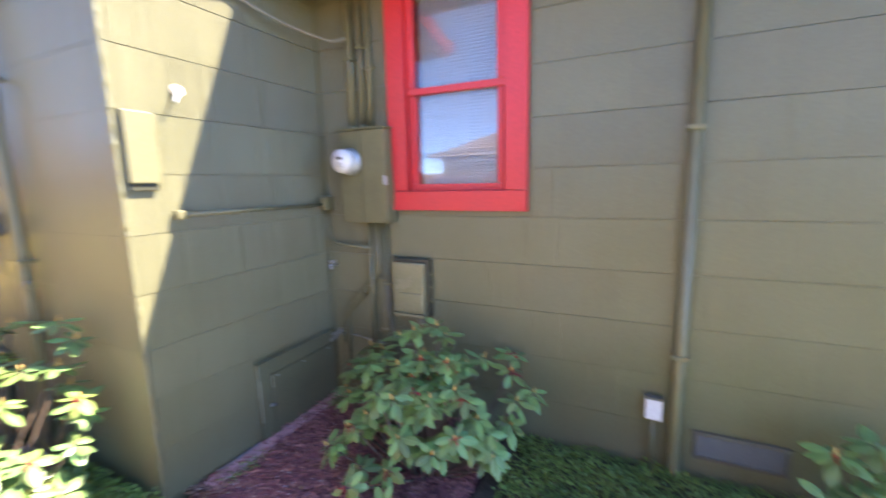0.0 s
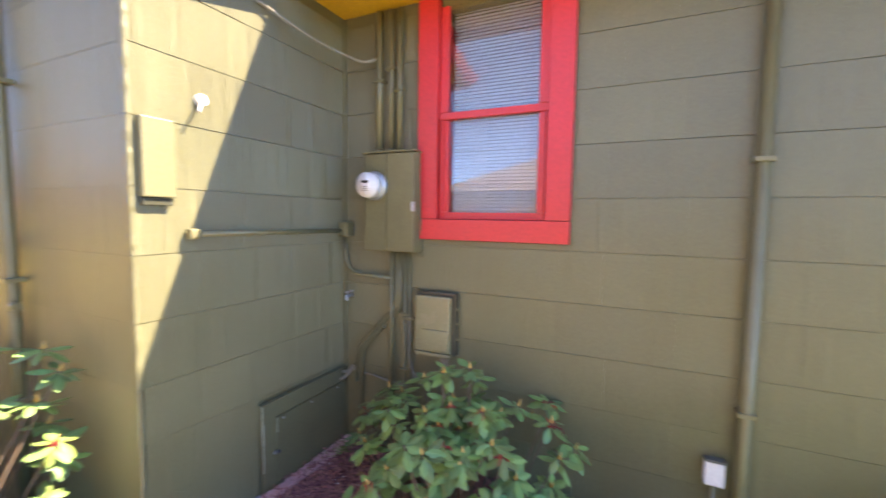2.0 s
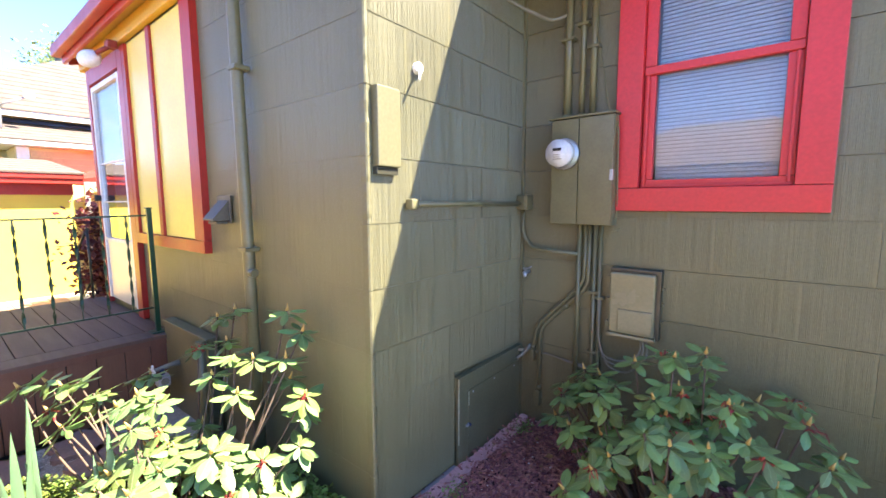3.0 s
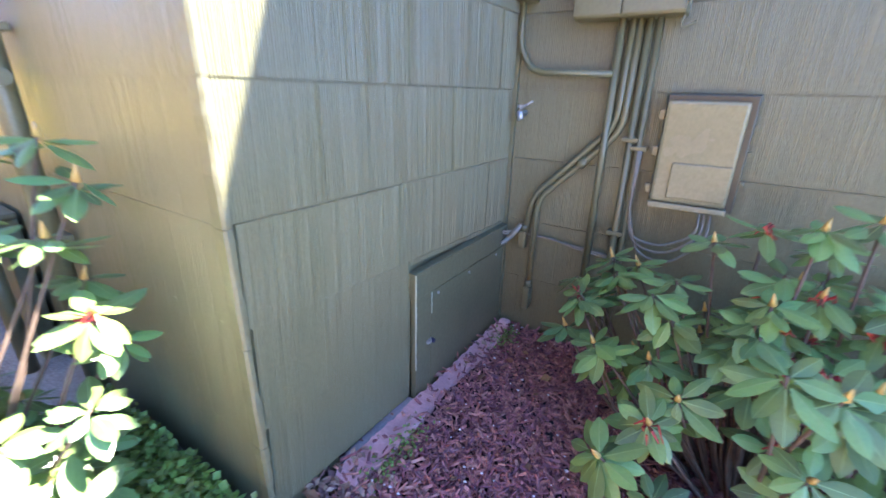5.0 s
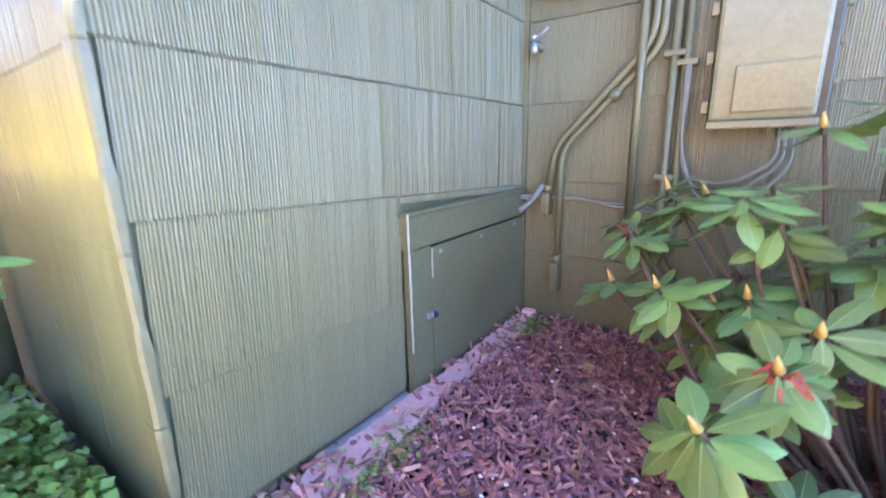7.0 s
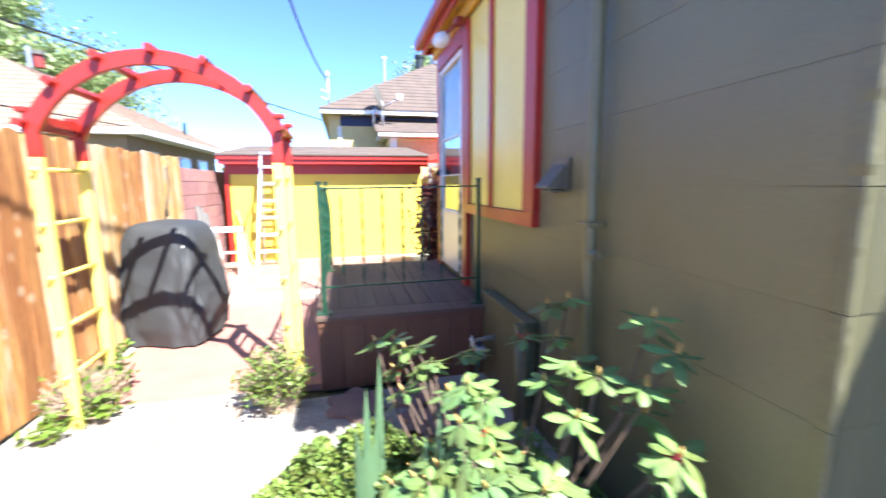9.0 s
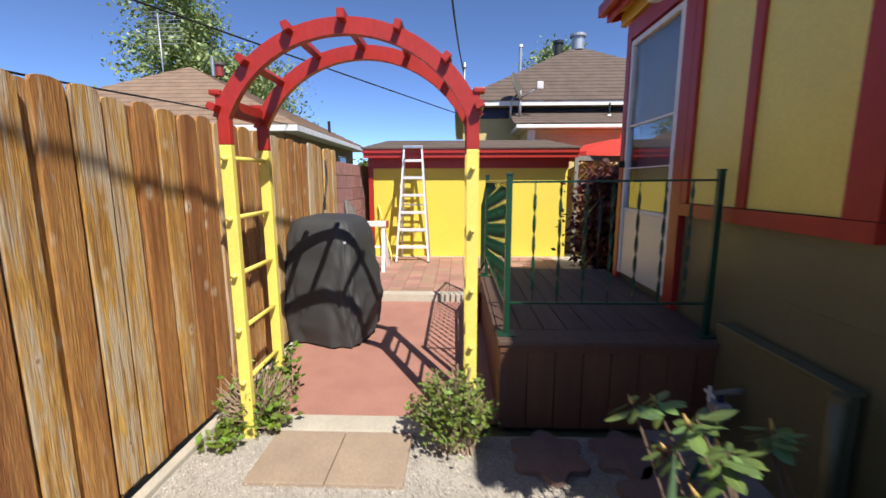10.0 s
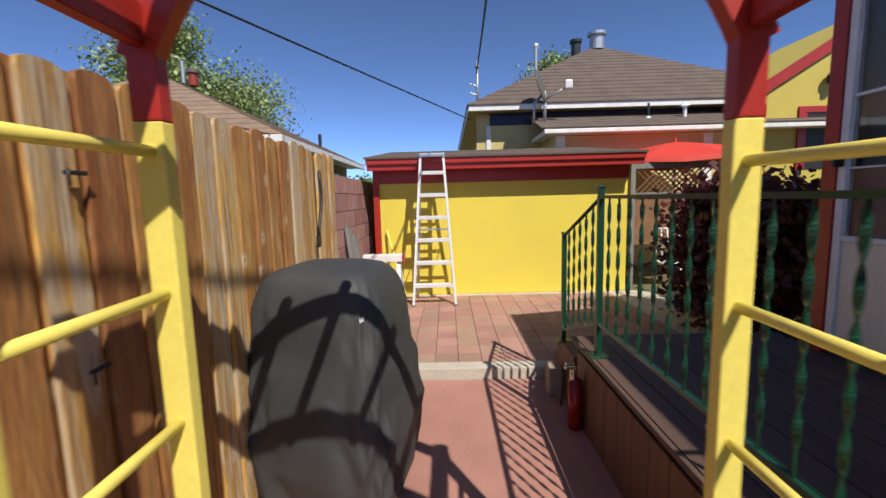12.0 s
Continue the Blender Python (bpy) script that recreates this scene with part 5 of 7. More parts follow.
for k, (x, y, h, w) in enumerate(((-8.55, -2.06, 1.10, 0.14), (-8.72, -2.08, 1.06, 0.12), (-8.85, -2.05, 0.98, 0.16))):
    b = solid("leaning_board", beam(bmesh.new(), (x, y, 0.10), (x - 0.05, y - 0.14, 0.10 + h), w, 0.03, (0, 1, 0), 0.003), GREY_WOOD, "grey weathered board leaning on the block wall", "board", "", "leaning boards")
prop = solid("wooden_prop", beam(bmesh.new(), (-9.35, -1.62, 0.10), (-9.76, -1.92, 1.05), 0.03, 0.02), YELLOW, "thin yellow stick leaning on the shed", "stick")

# ---- fence ----
fence = thing("fence", (-3.2, -2.02, 0.0), "weathered brown board fence with dog-eared tops", "fence")
rng = random.Random(11)


def picket(w, h, rng):
    vs, fs = [], []
    n = 7
    prof = [(-w / 2, 0), (w / 2, 0), (w / 2, h - 0.035)]
    for k in range(1, n):
        a = math.pi * k / n
        prof.append((w / 2 * math.cos(a) ** 1 if k != 0 else w / 2, h - 0.035 + 0.035 * math.sin(a) ** 0.6))
    prof.append((-w / 2, h - 0.035))
    for y in (0.0, 0.018):
        vs += [(x, y, z) for x, z in prof]
    m = len(prof)
    fs.append(tuple(reversed(range(m))))
    fs.append(tuple(m + i for i in range(m)))
    for i in range(m):
        j = (i + 1) % m
        fs.append((i, j, m + j, m + i))
    return raw_mesh("board", vs, fs, FENCE)


PICKETS = [picket(w, 1.83, rng) for w in (0.138, 0.142, 0.134, 0.128)]
x = -7.38
k = 0
while x < 1.0:
    gap = rng.uniform(0.10, 0.13)
    piece("board", PICKETS[k % 4], pose(x, -2.02 - 0.0015 * (k % 3), 0.035 + rng.uniform(-0.012, 0.012), rng.uniform(-0.4, 0.4), rng.uniform(-0.4, 0.4), 180 + rng.uniform(-1, 1)), fence)
    piece("board", PICKETS[(k + 2) % 4], pose(x + 0.083, -2.043, 0.02 + rng.uniform(-0.012, 0.012), 0, rng.uniform(-0.3, 0.3), 180), fence)
    x += 0.166
    k += 1
for z in (0.35, 1.45):
    part("rail", boxes((-7.45, 1.05, -2.11, -2.065, z - 0.04, z + 0.04)), FENCE, fence)
for k in range(4):
    xx = -7.4 + 2.4 * k
    part("post", boxes((xx - 0.045, xx + 0.045, -2.21, -2.112, -0.03, 1.75)), FENCE, fence)
hook = thing("hanging_strap", (-6.95, -2.0, 1.3), "black strap hanging from the fence boards", "strap")
tube("strap", rounded([(-6.98, -1.995, 1.72), (-6.99, -1.985, 1.52), (-6.86, -1.98, 1.30), (-6.86, -1.985, 1.24)], 0.1), 0.010, BLACK, hook, sides=6)
part("buckle", boxes((-6.885, -6.835, -2.0, -1.975, 1.16, 1.25), bevel=0.006), BLACK, hook)
for x, z in ((-4.93, 1.58), (-4.93, 1.05)):
    g = thing("gate_hinge", (x, -2.0, z), "black iron strap hinge on the fence", "hinge", "fence hinges")
    part("strap", boxes((x - 0.035, x + 0.03, -2.012, -2.0, z - 0.006, z + 0.006), bevel=0.003), BLACK, g)
    tube("pin", [(x + 0.028, -1.998, z - 0.035), (x + 0.028, -1.998, z + 0.01)], 0.004, BLACK, g, sides=8)

# ---- neighbouring houses ----
def hip_roof(parent, x0, x1, y0, y1, z, peak, ridge, material, courses=0.28):
    """A hip roof with real shingle courses: stepped bands towards the ridge. ridge: ((xa, ya), (xb, yb))."""
    vs, fs = [], []
    (ra, rb) = ridge
    n = max(6, int((peak - z) / courses * 2.2))
    low = [Vector((x0, y0, z)), Vector((x1, y0, z)), Vector((x1, y1, z)), Vector((x0, y1, z))]
    high = [Vector((ra[0], ra[1], peak)), Vector((rb[0], rb[1], peak)), Vector((rb[0], rb[1], peak)), Vector((ra[0], ra[1], peak))]
    if abs(ra[1] - rb[1]) > abs(ra[0] - rb[0]):
        high = [Vector((ra[0], ra[1], peak)), Vector((ra[0], ra[1], peak)), Vector((rb[0], rb[1], peak)), Vector((rb[0], rb[1], peak))]
    for i in range(n):
        t0, t1 = i / n, (i + 1) / n
        for k in range(4):
            k2 = (k + 1) % 4
            a, b = low[k].lerp(high[k], t0), low[k2].lerp(high[k2], t0)
            c, d = low[k2].lerp(high[k2], t1), low[k].lerp(high[k], t1)
            up = Vector((0, 0, 0.022))
            base = len(vs)
            vs += [a + up, b + up, c, d, a, b]
            fs += [(base, base + 1, base + 2, base + 3), (base + 4, base + 5, base + 1, base)]
    return part("roof", raw_mesh("roof", vs, fs, material), material, parent)


right = thing("house_behind_shed", (-17.0, 2.6, 0.0), "yellow clapboard house with a brown hip roof behind the shed", "house", "", "structure")
HX = -13.4
part("wall", boxes((-22.0, HX - 0.45, 0.0, 7.2, -0.03, 3.42)), CREAM, right, "cream yellow wall")
clap = finish(box(bmesh.new(), -0.012, 0.012, -0.35, 7.2, -0.055, 0.055), "clapboard", CREAM)
for k in range(26):
    piece("clapboard", clap, pose(HX - 0.44, 0.02, 0.55 + 0.112 * k, 0, 4, 0), right)
part("frieze", boxes((HX - 0.436, HX - 0.40, -0.02, 7.2, 3.14, 3.41)), NAVY, right, "navy blue frieze board")
part("corner_board", boxes((HX - 0.45, HX - 0.39, -0.10, 0.0, 0.0, 3.13)), WHITE, right, "white corner board")
part("soffit", boxes((-22.4, HX + 0.02, -0.50, 7.6, 3.421, 3.45)), CREAM, right)
part("fascia", boxes((HX, HX + 0.03, -0.52, 7.6, 3.40, 3.52), (-22.4, HX, -0.54, -0.51, 3.40, 3.52)), WHITE, right, "white gutter board")
hip_roof(right, -22.4, HX + 0.06, -0.56, 7.64, 3.52, 5.76, ((-19.0, 3.36), (-16.6, 3.36)), ROOF)
part("porch_roof", boxes((HX - 0.40, HX + 1.05, 0.95, 7.6, 2.71, 2.80)), WHITE, right, "pale porch eave")
bm = bmesh.new()
for k in range(6):
    beam(bm, (HX + 1.10 - 0.26 * k, 4.25, 2.82 + 0.085 * k), (HX + 0.82 - 0.26 * k, 4.25, 2.905 + 0.085 * k), 6.8, 0.02)
part("porch_shingles", bm, ROOF, right, "brown porch shingles")
part("porch_gutter", boxes((HX + 1.06, HX + 1.12, 0.90, 7.6, 2.71, 2.79), bevel=0.01), WHITE, right)
part("porch_wall", boxes((HX - 0.39, HX + 0.75, 1.2, 7.5, -0.03, 2.70)), CREAM, right, "cream porch wall")
for k in range(5):
    part("porch_board", boxes((HX + 0.752, HX + 0.765, 1.42, 4.2, 2.0 + 0.13 * k, 2.118 + 0.13 * k)), ORANGE_SIDING, right, "apricot porch siding")
for y in (1.22, 4.22, 6.9):
    part("porch_post", boxes((HX + 0.752, HX + 0.80, y, y + 0.18, 0.0, 2.70), bevel=0.006), WHITE, right, "white porch post")
for x, y, z0, h, r, m in ((-16.5, 3.36, 5.62, 0.40, 0.20, GALV), (-16.3, 2.70, 5.35, 0.42, 0.13, IRON_DARK), (-15.6, 1.42, 4.55, 0.92, 0.05, GALV)):
    ch = part("chimney_pipe", disc(bmesh.new(), (x, y, z0 + h / 2), r, h, "z", 16), m, right, "metal roof flue")
    part("flue_cap", disc(bmesh.new(), (x, y, z0 + h + 0.03), r * 1.3, 0.08, "z", 16), m if r > 0.1 else WHITE, ch)
for y, h, m in ((3.33, 0.36, IRON_DARK), (4.11, 0.32, WHITE)):
    v = part("roof_vent", disc(bmesh.new(), (HX + 0.25, y, 3.05 + h / 2), 0.04 if m is WHITE else 0.025, h, "z", 12), m, right)
    part("vent_cap", disc(bmesh.new(), (HX + 0.25, y, 3.05 + (h if m is WHITE else 0.05)), 0.10, 0.10, "z", 14, radius2=0.015), WHITE, v)
dish = thing("satellite_dish", (HX + 0.35, 1.05, 3.1), "grey satellite dish on a roof pole", "satellite dish")
tube("pole", [(HX + 0.35, 1.08, 3.02), (HX + 0.35, 1.08, 3.70)], 0.035, GALV, dish)
tube("brace", [(HX + 0.35, 0.84, 3.02), (HX + 0.35, 0.86, 3.45), (HX + 0.35, 1.02, 3.62)], 0.028, GALV, dish)
bm = bmesh.new()
facing = Vector((0.42, 0.86, 0.28)).to_track_quat("Z", "Y").to_matrix().to_4x4()
bmesh.ops.create_uvsphere(bm, u_segments=28, v_segments=12, radius=0.36, matrix=Matrix.Translation((HX + 0.36, 1.00, 3.80)) @ facing @ Matrix.Diagonal((0.88, 1, 0.11, 1)))
part("reflector", bm, VENT_GREY, dish, "grey reflector", True)
tube("feed_arm", [(HX + 0.36, 1.08, 3.52), (HX + 0.55, 1.48, 3.72)], 0.02, GALV, dish)
part("feed_horn", boxes((HX + 0.50, HX + 0.62, 1.44, 1.60, 3.68, 3.86), bevel=0.03), PLASTIC, dish, "white feed horn")
mast = thing("service_mast", (HX, -0.33, 3.5), "thin grey service mast at the house corner", "mast")
tube("pole", [(HX - 0.3, -0.30, 3.45), (HX - 0.3, -0.30, 4.45)], 0.03, GALV, mast)
part("weatherhead", disc(bmesh.new(), (HX - 0.3, -0.30, 4.48), 0.06, 0.12, "z", 12, radius2=0.03), GALV, mast)
for z in (3.8, 4.0):
    tube("insulator", [(HX - 0.3, -0.30, z), (HX - 0.25, -0.48, z + 0.05)], 0.02, WHITE, mast)
for nm, pts, r in (("overhead wire crossing from the fence side to the house", [(4.0, -8.9, 3.75), (-4, -4.95, 3.32), (-8, -3.0, 3.24), (-13.45, -0.48, 3.22)], 0.012),
                   ("overhead service wire running to the mast", [(6.0, -1.1, 5.8), (0, -0.89, 4.81), (-4, -0.72, 4.25), (-8, -0.56, 3.82), (-10.5, -0.46, 3.95), (HX - 0.3, -0.32, 4.27)], 0.016),
                   ("sagging black wire behind the fence", [(2.0, -7.5, 2.9), (-5.0, -4.2, 2.33), (-9.0, -4.6, 2.66), (-11.6, -4.2, 2.72)], 0.012)):
    w = thing("overhead_wire", pts[1], nm, "wire", "overhead wires")
    tube("wire", rounded(pts, 2.0, 8), r, BLACK, w, sides=5)

left = thing("house_beyond_fence", (-15.2, -8.0, 0.0), "stucco bungalow with a tan hip roof beyond the fence", "house", "", "structure")
part("wall", boxes((-18.6, -12.1, -12.0, -4.55, -0.03, 2.62)), STUCCO, left, "tan stucco wall")
part("soffit", boxes((-19.0, -11.6, -12.4, -4.08, 2.621, 2.66)), WHITE, left)
part("gutter", boxes((-19.05, -11.55, -4.10, -4.0, 2.58, 2.72), (-11.6, -11.5, -12.4, -4.0, 2.58, 2.72), bevel=0.015), WHITE, left, "white gutter")
hip_roof(left, -19.05, -11.5, -12.4, -4.0, 2.72, 4.75, ((-16.6, -8.2), (-14.6, -8.2)), ROOF_TAN)
for x in (-13.2, -15.4, -17.0):
    w = part("window", boxes((x - 0.45, x + 0.45, -4.55, -4.52, 1.45, 2.35)), WHITE, left, "white framed window")
    part("pane", boxes((x - 0.38, x + 0.38, -4.522, -4.51, 1.52, 2.28)), mat("dark_pane", (0.03, 0.035, 0.045), 0.1, (0.04, 0.045, 0.05), 3, 0.5), w)
part("flue", disc(bmesh.new(), (-15.6, -7.9, 4.9), 0.12, 0.35, "z", 16), BROWN_RED, left)
part("flue_cap", disc(bmesh.new(), (-15.6, -7.9, 5.1), 0.17, 0.10, "z", 16), VENT_GREY, left)
part("vent_pipe", disc(bmesh.new(), (-14.0, -7.2, 4.6), 0.04, 0.5, "z", 10), GALV, left)
part("vent_pipe", disc(bmesh.new(), (-16.5, -4.8, 3.2), 0.05, 0.55, "z", 10), IRON_DARK, left)
aerial = thing("tv_aerial", (-17.5, -11.0, 4.5), "pale fishbone television aerial", "aerial")
tube("mast", [(-17.5, -11.0, 4.0), (-17.5, -11.0, 7.3)], 0.025, GALV, aerial)
for k in range(9):
    tube("element", [(-17.5, -11.6 + 0.02 * k, 6.3 + 0.13 * k), (-17.5, -10.1 - 0.02 * k, 6.3 + 0.13 * k)], 0.012, GALV, aerial, sides=5)

south = thing("house_across_fence", (-1.5, -8.5, 0.0), "low neighbouring house with a tan roof across the fence", "house", "", "structure")
part("wall", boxes((-6.5, 4.5, -15.0, -8.6, -0.03, 2.5)), ORANGE_SIDING, south)
hip_roof(south, -7.0, 5.0, -15.4, -8.2, 2.55, 4.15, ((-3.6, -11.8), (1.6, -11.8)), ROOF_TAN)

garage = thing("garage", (-14.5, 7.5, 0.0), "small yellow gabled outbuilding with red trim", "outbuilding", "", "structure")
GX = -12.6
bm = bmesh.new()
vs = [bm.verts.new(c) for c in ((GX, 5.3, 0), (GX, 12.0, 0), (GX, 12.0, 3.45), (GX, 8.6, 5.5), (GX, 5.3, 3.45), (GX - 4, 5.3, 0), (GX - 4, 12.0, 0), (GX - 4, 12.0, 3.45), (GX - 4, 8.6, 5.5), (GX - 4, 5.3, 3.45))]
for f in ((0, 1, 2, 3, 4), (9, 8, 7, 6, 5), (0, 4, 9, 5), (1, 6, 7, 2), (3, 2, 7, 8), (4, 3, 8, 9)):
    bm.faces.new([vs[i] for i in f])
part("wall", bm, mat("ochre_yellow_paint", (0.55, 0.44, 0.08), 0.55, (0.50, 0.40, 0.08), 3, 0.6, 0.0006, 60), garage, "yellow gable wall")
part("barge_board", beam(bmesh.new(), (GX + 0.05, 5.1, 3.36), (GX + 0.05, 8.6, 5.56), 0.06, 0.20), RED, garage, "red barge board")
part("corner_board", boxes((GX, GX + 0.03, 5.28, 5.42, 0, 3.2)), RED, garage)
part("window_trim", boxes((GX, GX + 0.04, 6.08, 6.21, 1.9, 3.14), (GX, GX + 0.04, 6.21, 8.4, 3.02, 3.14), (GX, GX + 0.03, 6.21, 6.25, 1.9, 3.018)), RED, garage, "red window trim")
part("window_pane", boxes((GX, GX + 0.02, 6.25, 8.4, 1.9, 3.018)), BLACK, garage, "dark window pane")
lantern = thing("wall_lantern", (GX + 0.1, 6.66, 3.6), "dark metal wall lantern on the outbuilding", "lamp")
part("bracket", boxes((GX + 0.002, GX + 0.03, 6.60, 6.72, 3.58, 3.74), bevel=0.004), IRON_DARK, lantern)
part("hood", disc(bmesh.new(), (GX + 0.15, 6.66, 3.80), 0.13, 0.10, "z", 8, radius2=0.02), IRON_DARK, lantern)
part("glass", disc(bmesh.new(), (GX + 0.15, 6.66, 3.66), 0.085, 0.18, "z", 8), CABLE, lantern, "smoky lantern glass")

umb = thing("patio_umbrella", (-11.3, 2.95, 0.10), "open red canvas patio umbrella", "umbrella")
tube("pole", [(-11.3, 2.95, 0.0), (-11.3, 2.95, 2.38)], 0.022, WHITE, umb)
vs, fs = [(-11.3, 2.95, 2.36)], []
for ring, (r, z) in enumerate(((0.18, 2.34), (0.7, 2.24), (1.38, 2.04), (1.42, 1.96))):
    for k in range(16):
        a = math.pi * k / 8
        sag = 0.0 if k % 2 == 0 else (-0.02 * r)
        rr = r * (1.0 if k % 2 == 0 else 0.95)
        vs.append((-11.3 + rr * math.cos(a), 2.95 + rr * math.sin(a), z + sag))
for k in range(16):
    fs.append((0, 1 + k, 1 + (k + 1) % 16))
for ring in range(3):
    for k in range(16):
        a, b = 1 + ring * 16 + k, 1 + ring * 16 + (k + 1) % 16
        fs.append((a, a + 16, b + 16, b))
part("canopy", raw_mesh("canopy", vs, fs, UMBRELLA), UMBRELLA, umb, "red canvas canopy")
part("finial", disc(bmesh.new(), (-11.3, 2.95, 2.40), 0.03, 0.08, "z", 12, radius2=0.01), UMBRELLA, umb)
for k in range(8):
    a = math.pi * k / 4
    tube("rib", [(-11.3, 2.95, 2.33), (-11.3 + 1.36 * math.cos(a), 2.95 + 1.36 * math.sin(a), 2.03)], 0.008, WHITE, umb, sides=5)
lat = thing("lattice_screen", (-10.3, 2.45, 0.1), "brown wooden lattice screen in a dark frame", "screen")
part("frame", boxes((-10.33, -10.27, 1.75, 1.82, 0.0, 1.95), (-10.33, -10.27, 3.05, 3.12, 0.0, 1.95), (-10.33, -10.27, 1.82, 3.05, 1.86, 1.95), (-10.33, -10.27, 1.82, 3.05, 1.42, 1.50)), GREY_WOOD, lat)
for s in (-1, 1):
    for k in range(18):
        y = 1.55 + 0.09 * k
        a, b = Vector((-10.30 + 0.008 * s, y, 1.50)), Vector((-10.30 + 0.008 * s, y + 0.36 * s, 1.86))
        if min(a.y, b.y) > 1.80 and max(a.y, b.y) < 3.07:
            part("lath", beam(bmesh.new(), a, b, 0.012, 0.028, (1, 0, 0)), LATTICE, lat)
for k in range(4):
    part("board", boxes((-10.32, -10.29, 1.83 + 0.305 * k, 2.13 + 0.305 * k, 0.7, 1.40)), LATTICE, lat)
chair = thing("patio_chair", (-9.6, 2.1, 0.1), "white metal patio chair with curled arms", "chair")
part("seat", boxes((-9.8, -9.4, 1.9, 2.3, 0.50, 0.53), bevel=0.01), WHITE, chair)
for y in (1.92, 2.28):
    for x in (-9.78, -9.42):
        tube("leg", [(x, y, 0.10), (x, y, 0.51)], 0.014, WHITE, chair, sides=8)
    tube("arm", rounded([(-9.78, y, 0.75), (-9.45, y, 0.76), (-9.38, y, 0.66), (-9.44, y, 0.62)], 0.05), 0.014, WHITE, chair, sides=8)
for k in range(5):
    tube("back_bar", [(-9.79, 1.93 + 0.085 * k, 0.53), (-9.84, 1.93 + 0.085 * k, 0.98)], 0.010, WHITE, chair, sides=6)
tube("back_rail", [(-9.84, 1.91, 0.98), (-9.84, 2.29, 0.98)], 0.014, WHITE, chair, sides=8)

# ---- trees ----
def tree(name, base, height, spread, label, category, leaf_mat, count, size, seed, lean=(0, 0), low=0.35, trunk=0.16, clusters=26, flat=0.8, tight=0.16):
    rng = random.Random(seed)
    t = thing(name, base, label, category)
    b = Vector(base)
    vs, fs = [], []
    top = b + Vector((lean[0], lean[1], height * 0.9))
    spine = [b.lerp(top, k / 6) + Vector((rng.uniform(-1, 1), rng.uniform(-1, 1), 0)) * 0.03 * height * (k > 0) for k in range(7)]
    tube_data(spine, [trunk * (1 - 0.13 * k) for k in range(7)], 9, vs, fs)
    spots = []
    for c in range(clusters):
        h = rng.uniform(low, 1.0)
        at = b.lerp(top, h * 0.92)
        a = rng.uniform(0, 2 * math.pi)
        reach = spread * (0.35 + 0.65 * math.sin(math.pi * min(1, (h - low) / (1 - low) * 0.85 + 0.12))) * rng.uniform(0.45, 1.0)
        tip = at + Vector((math.cos(a) * reach, math.sin(a) * reach, rng.uniform(0.05, 0.35) * reach + 0.04 * height))
        mid = at.lerp(tip, 0.5) + Vector((rng.uniform(-1, 1), rng.uniform(-1, 1), rng.uniform(-0.5, 1))) * 0.08 * reach
        r0 = trunk * 0.34 * (1.2 - h)
        tube_data([at - Vector((0, 0, 0.05 * height)), mid, tip], [r0 + 0.006, r0 * 0.6 + 0.004, r0 * 0.2 + 0.002], 5, vs, fs)
        spots += [tip, mid.lerp(tip, 0.5), mid]
    part("trunk", raw_mesh("trunk", vs, fs, BARK, True), BARK, t)
    lv, lf = [], []
    for k in range(count):
        s = spots[int(rng.random() ** 1.3 * len(spots)) % len(spots)]
        g = Vector((rng.gauss(0, 1), rng.gauss(0, 1), rng.gauss(0, flat))) * spread * tight
        p = s + g
        d = Vector((rng.gauss(0, 1), rng.gauss(0, 1), rng.gauss(-0.2, 0.7))).normalized()
        w = d.cross(Vector((rng.gauss(0, 1), rng.gauss(0, 1), rng.gauss(0, 1)))).normalized()
        L = size * rng.uniform(0.6, 1.3)
        i = len(lv)
        lv += [p, p + d * L * 0.5 + w * L * 0.32, p + d * L, p + d * L * 0.5 - w * L * 0.32]
        lf.append((i, i + 1, i + 2, i + 3))
    part("crown", raw_mesh("crown", lv, lf, leaf_mat), leaf_mat, t)
    return t


tree("poplar_tree", (-25.5, -15.3, -0.05), 12.9, 3.2, "tall loose-crowned poplar behind the bungalow", "tree", TREELEAF, 13500, 0.23, 21, low=0.3, trunk=0.22, clusters=44, tight=0.15)
tree("poplar_tree", (-30.5, -14.6, -0.05), 10.2, 4.5, "rounded green poplar behind the bungalow", "tree", TREELEAF, 14500, 0.23, 22, low=0.3, clusters=42, tight=0.16)
tree("poplar_tree", (-34, 6.5, -0.05), 12.6, 2.6, "green tree top showing over the brown roof", "tree", TREELEAF, 7000, 0.22, 23, low=0.4)
tree("purple_maple", (-8.0, 1.80, 0.08), 1.58, 0.72, "dark purple Japanese maple by the deck steps", "shrub", MAPLE, 17000, 0.085, 31, low=0.12, trunk=0.025, clusters=40, tight=0.20)
tree("purple_maple", (-8.0, 2.9, 0.08), 1.5, 0.7, "dark purple Japanese maple behind the wing", "shrub", MAPLE, 15000, 0.085, 32, low=0.12, trunk=0.025, clusters=36, tight=0.22)
tree("green_tree", (-16.0, -3.25, -0.05), 2.5, 0.75, "small green tree past the end of the shed", "tree", SHRUB, 4000, 0.10, 44, low=0.3, trunk=0.04)
tree("red_plum_tree", (3.98, 4.75, 0.0), 3.1, 0.62, "slender red-leaved plum tree by the mesh fence", "tree", REDLEAF, 5200, 0.048, 41, lean=(0.35, -0.1), low=0.34, trunk=0.03, clusters=34, tight=0.24)
tree("green_tree", (5.35, 4.75, 0.0), 4.2, 1.45, "leafy green tree behind the mesh fence", "tree", SHRUB, 12000, 0.11, 42, low=0.3, trunk=0.05, clusters=34, tight=0.24)

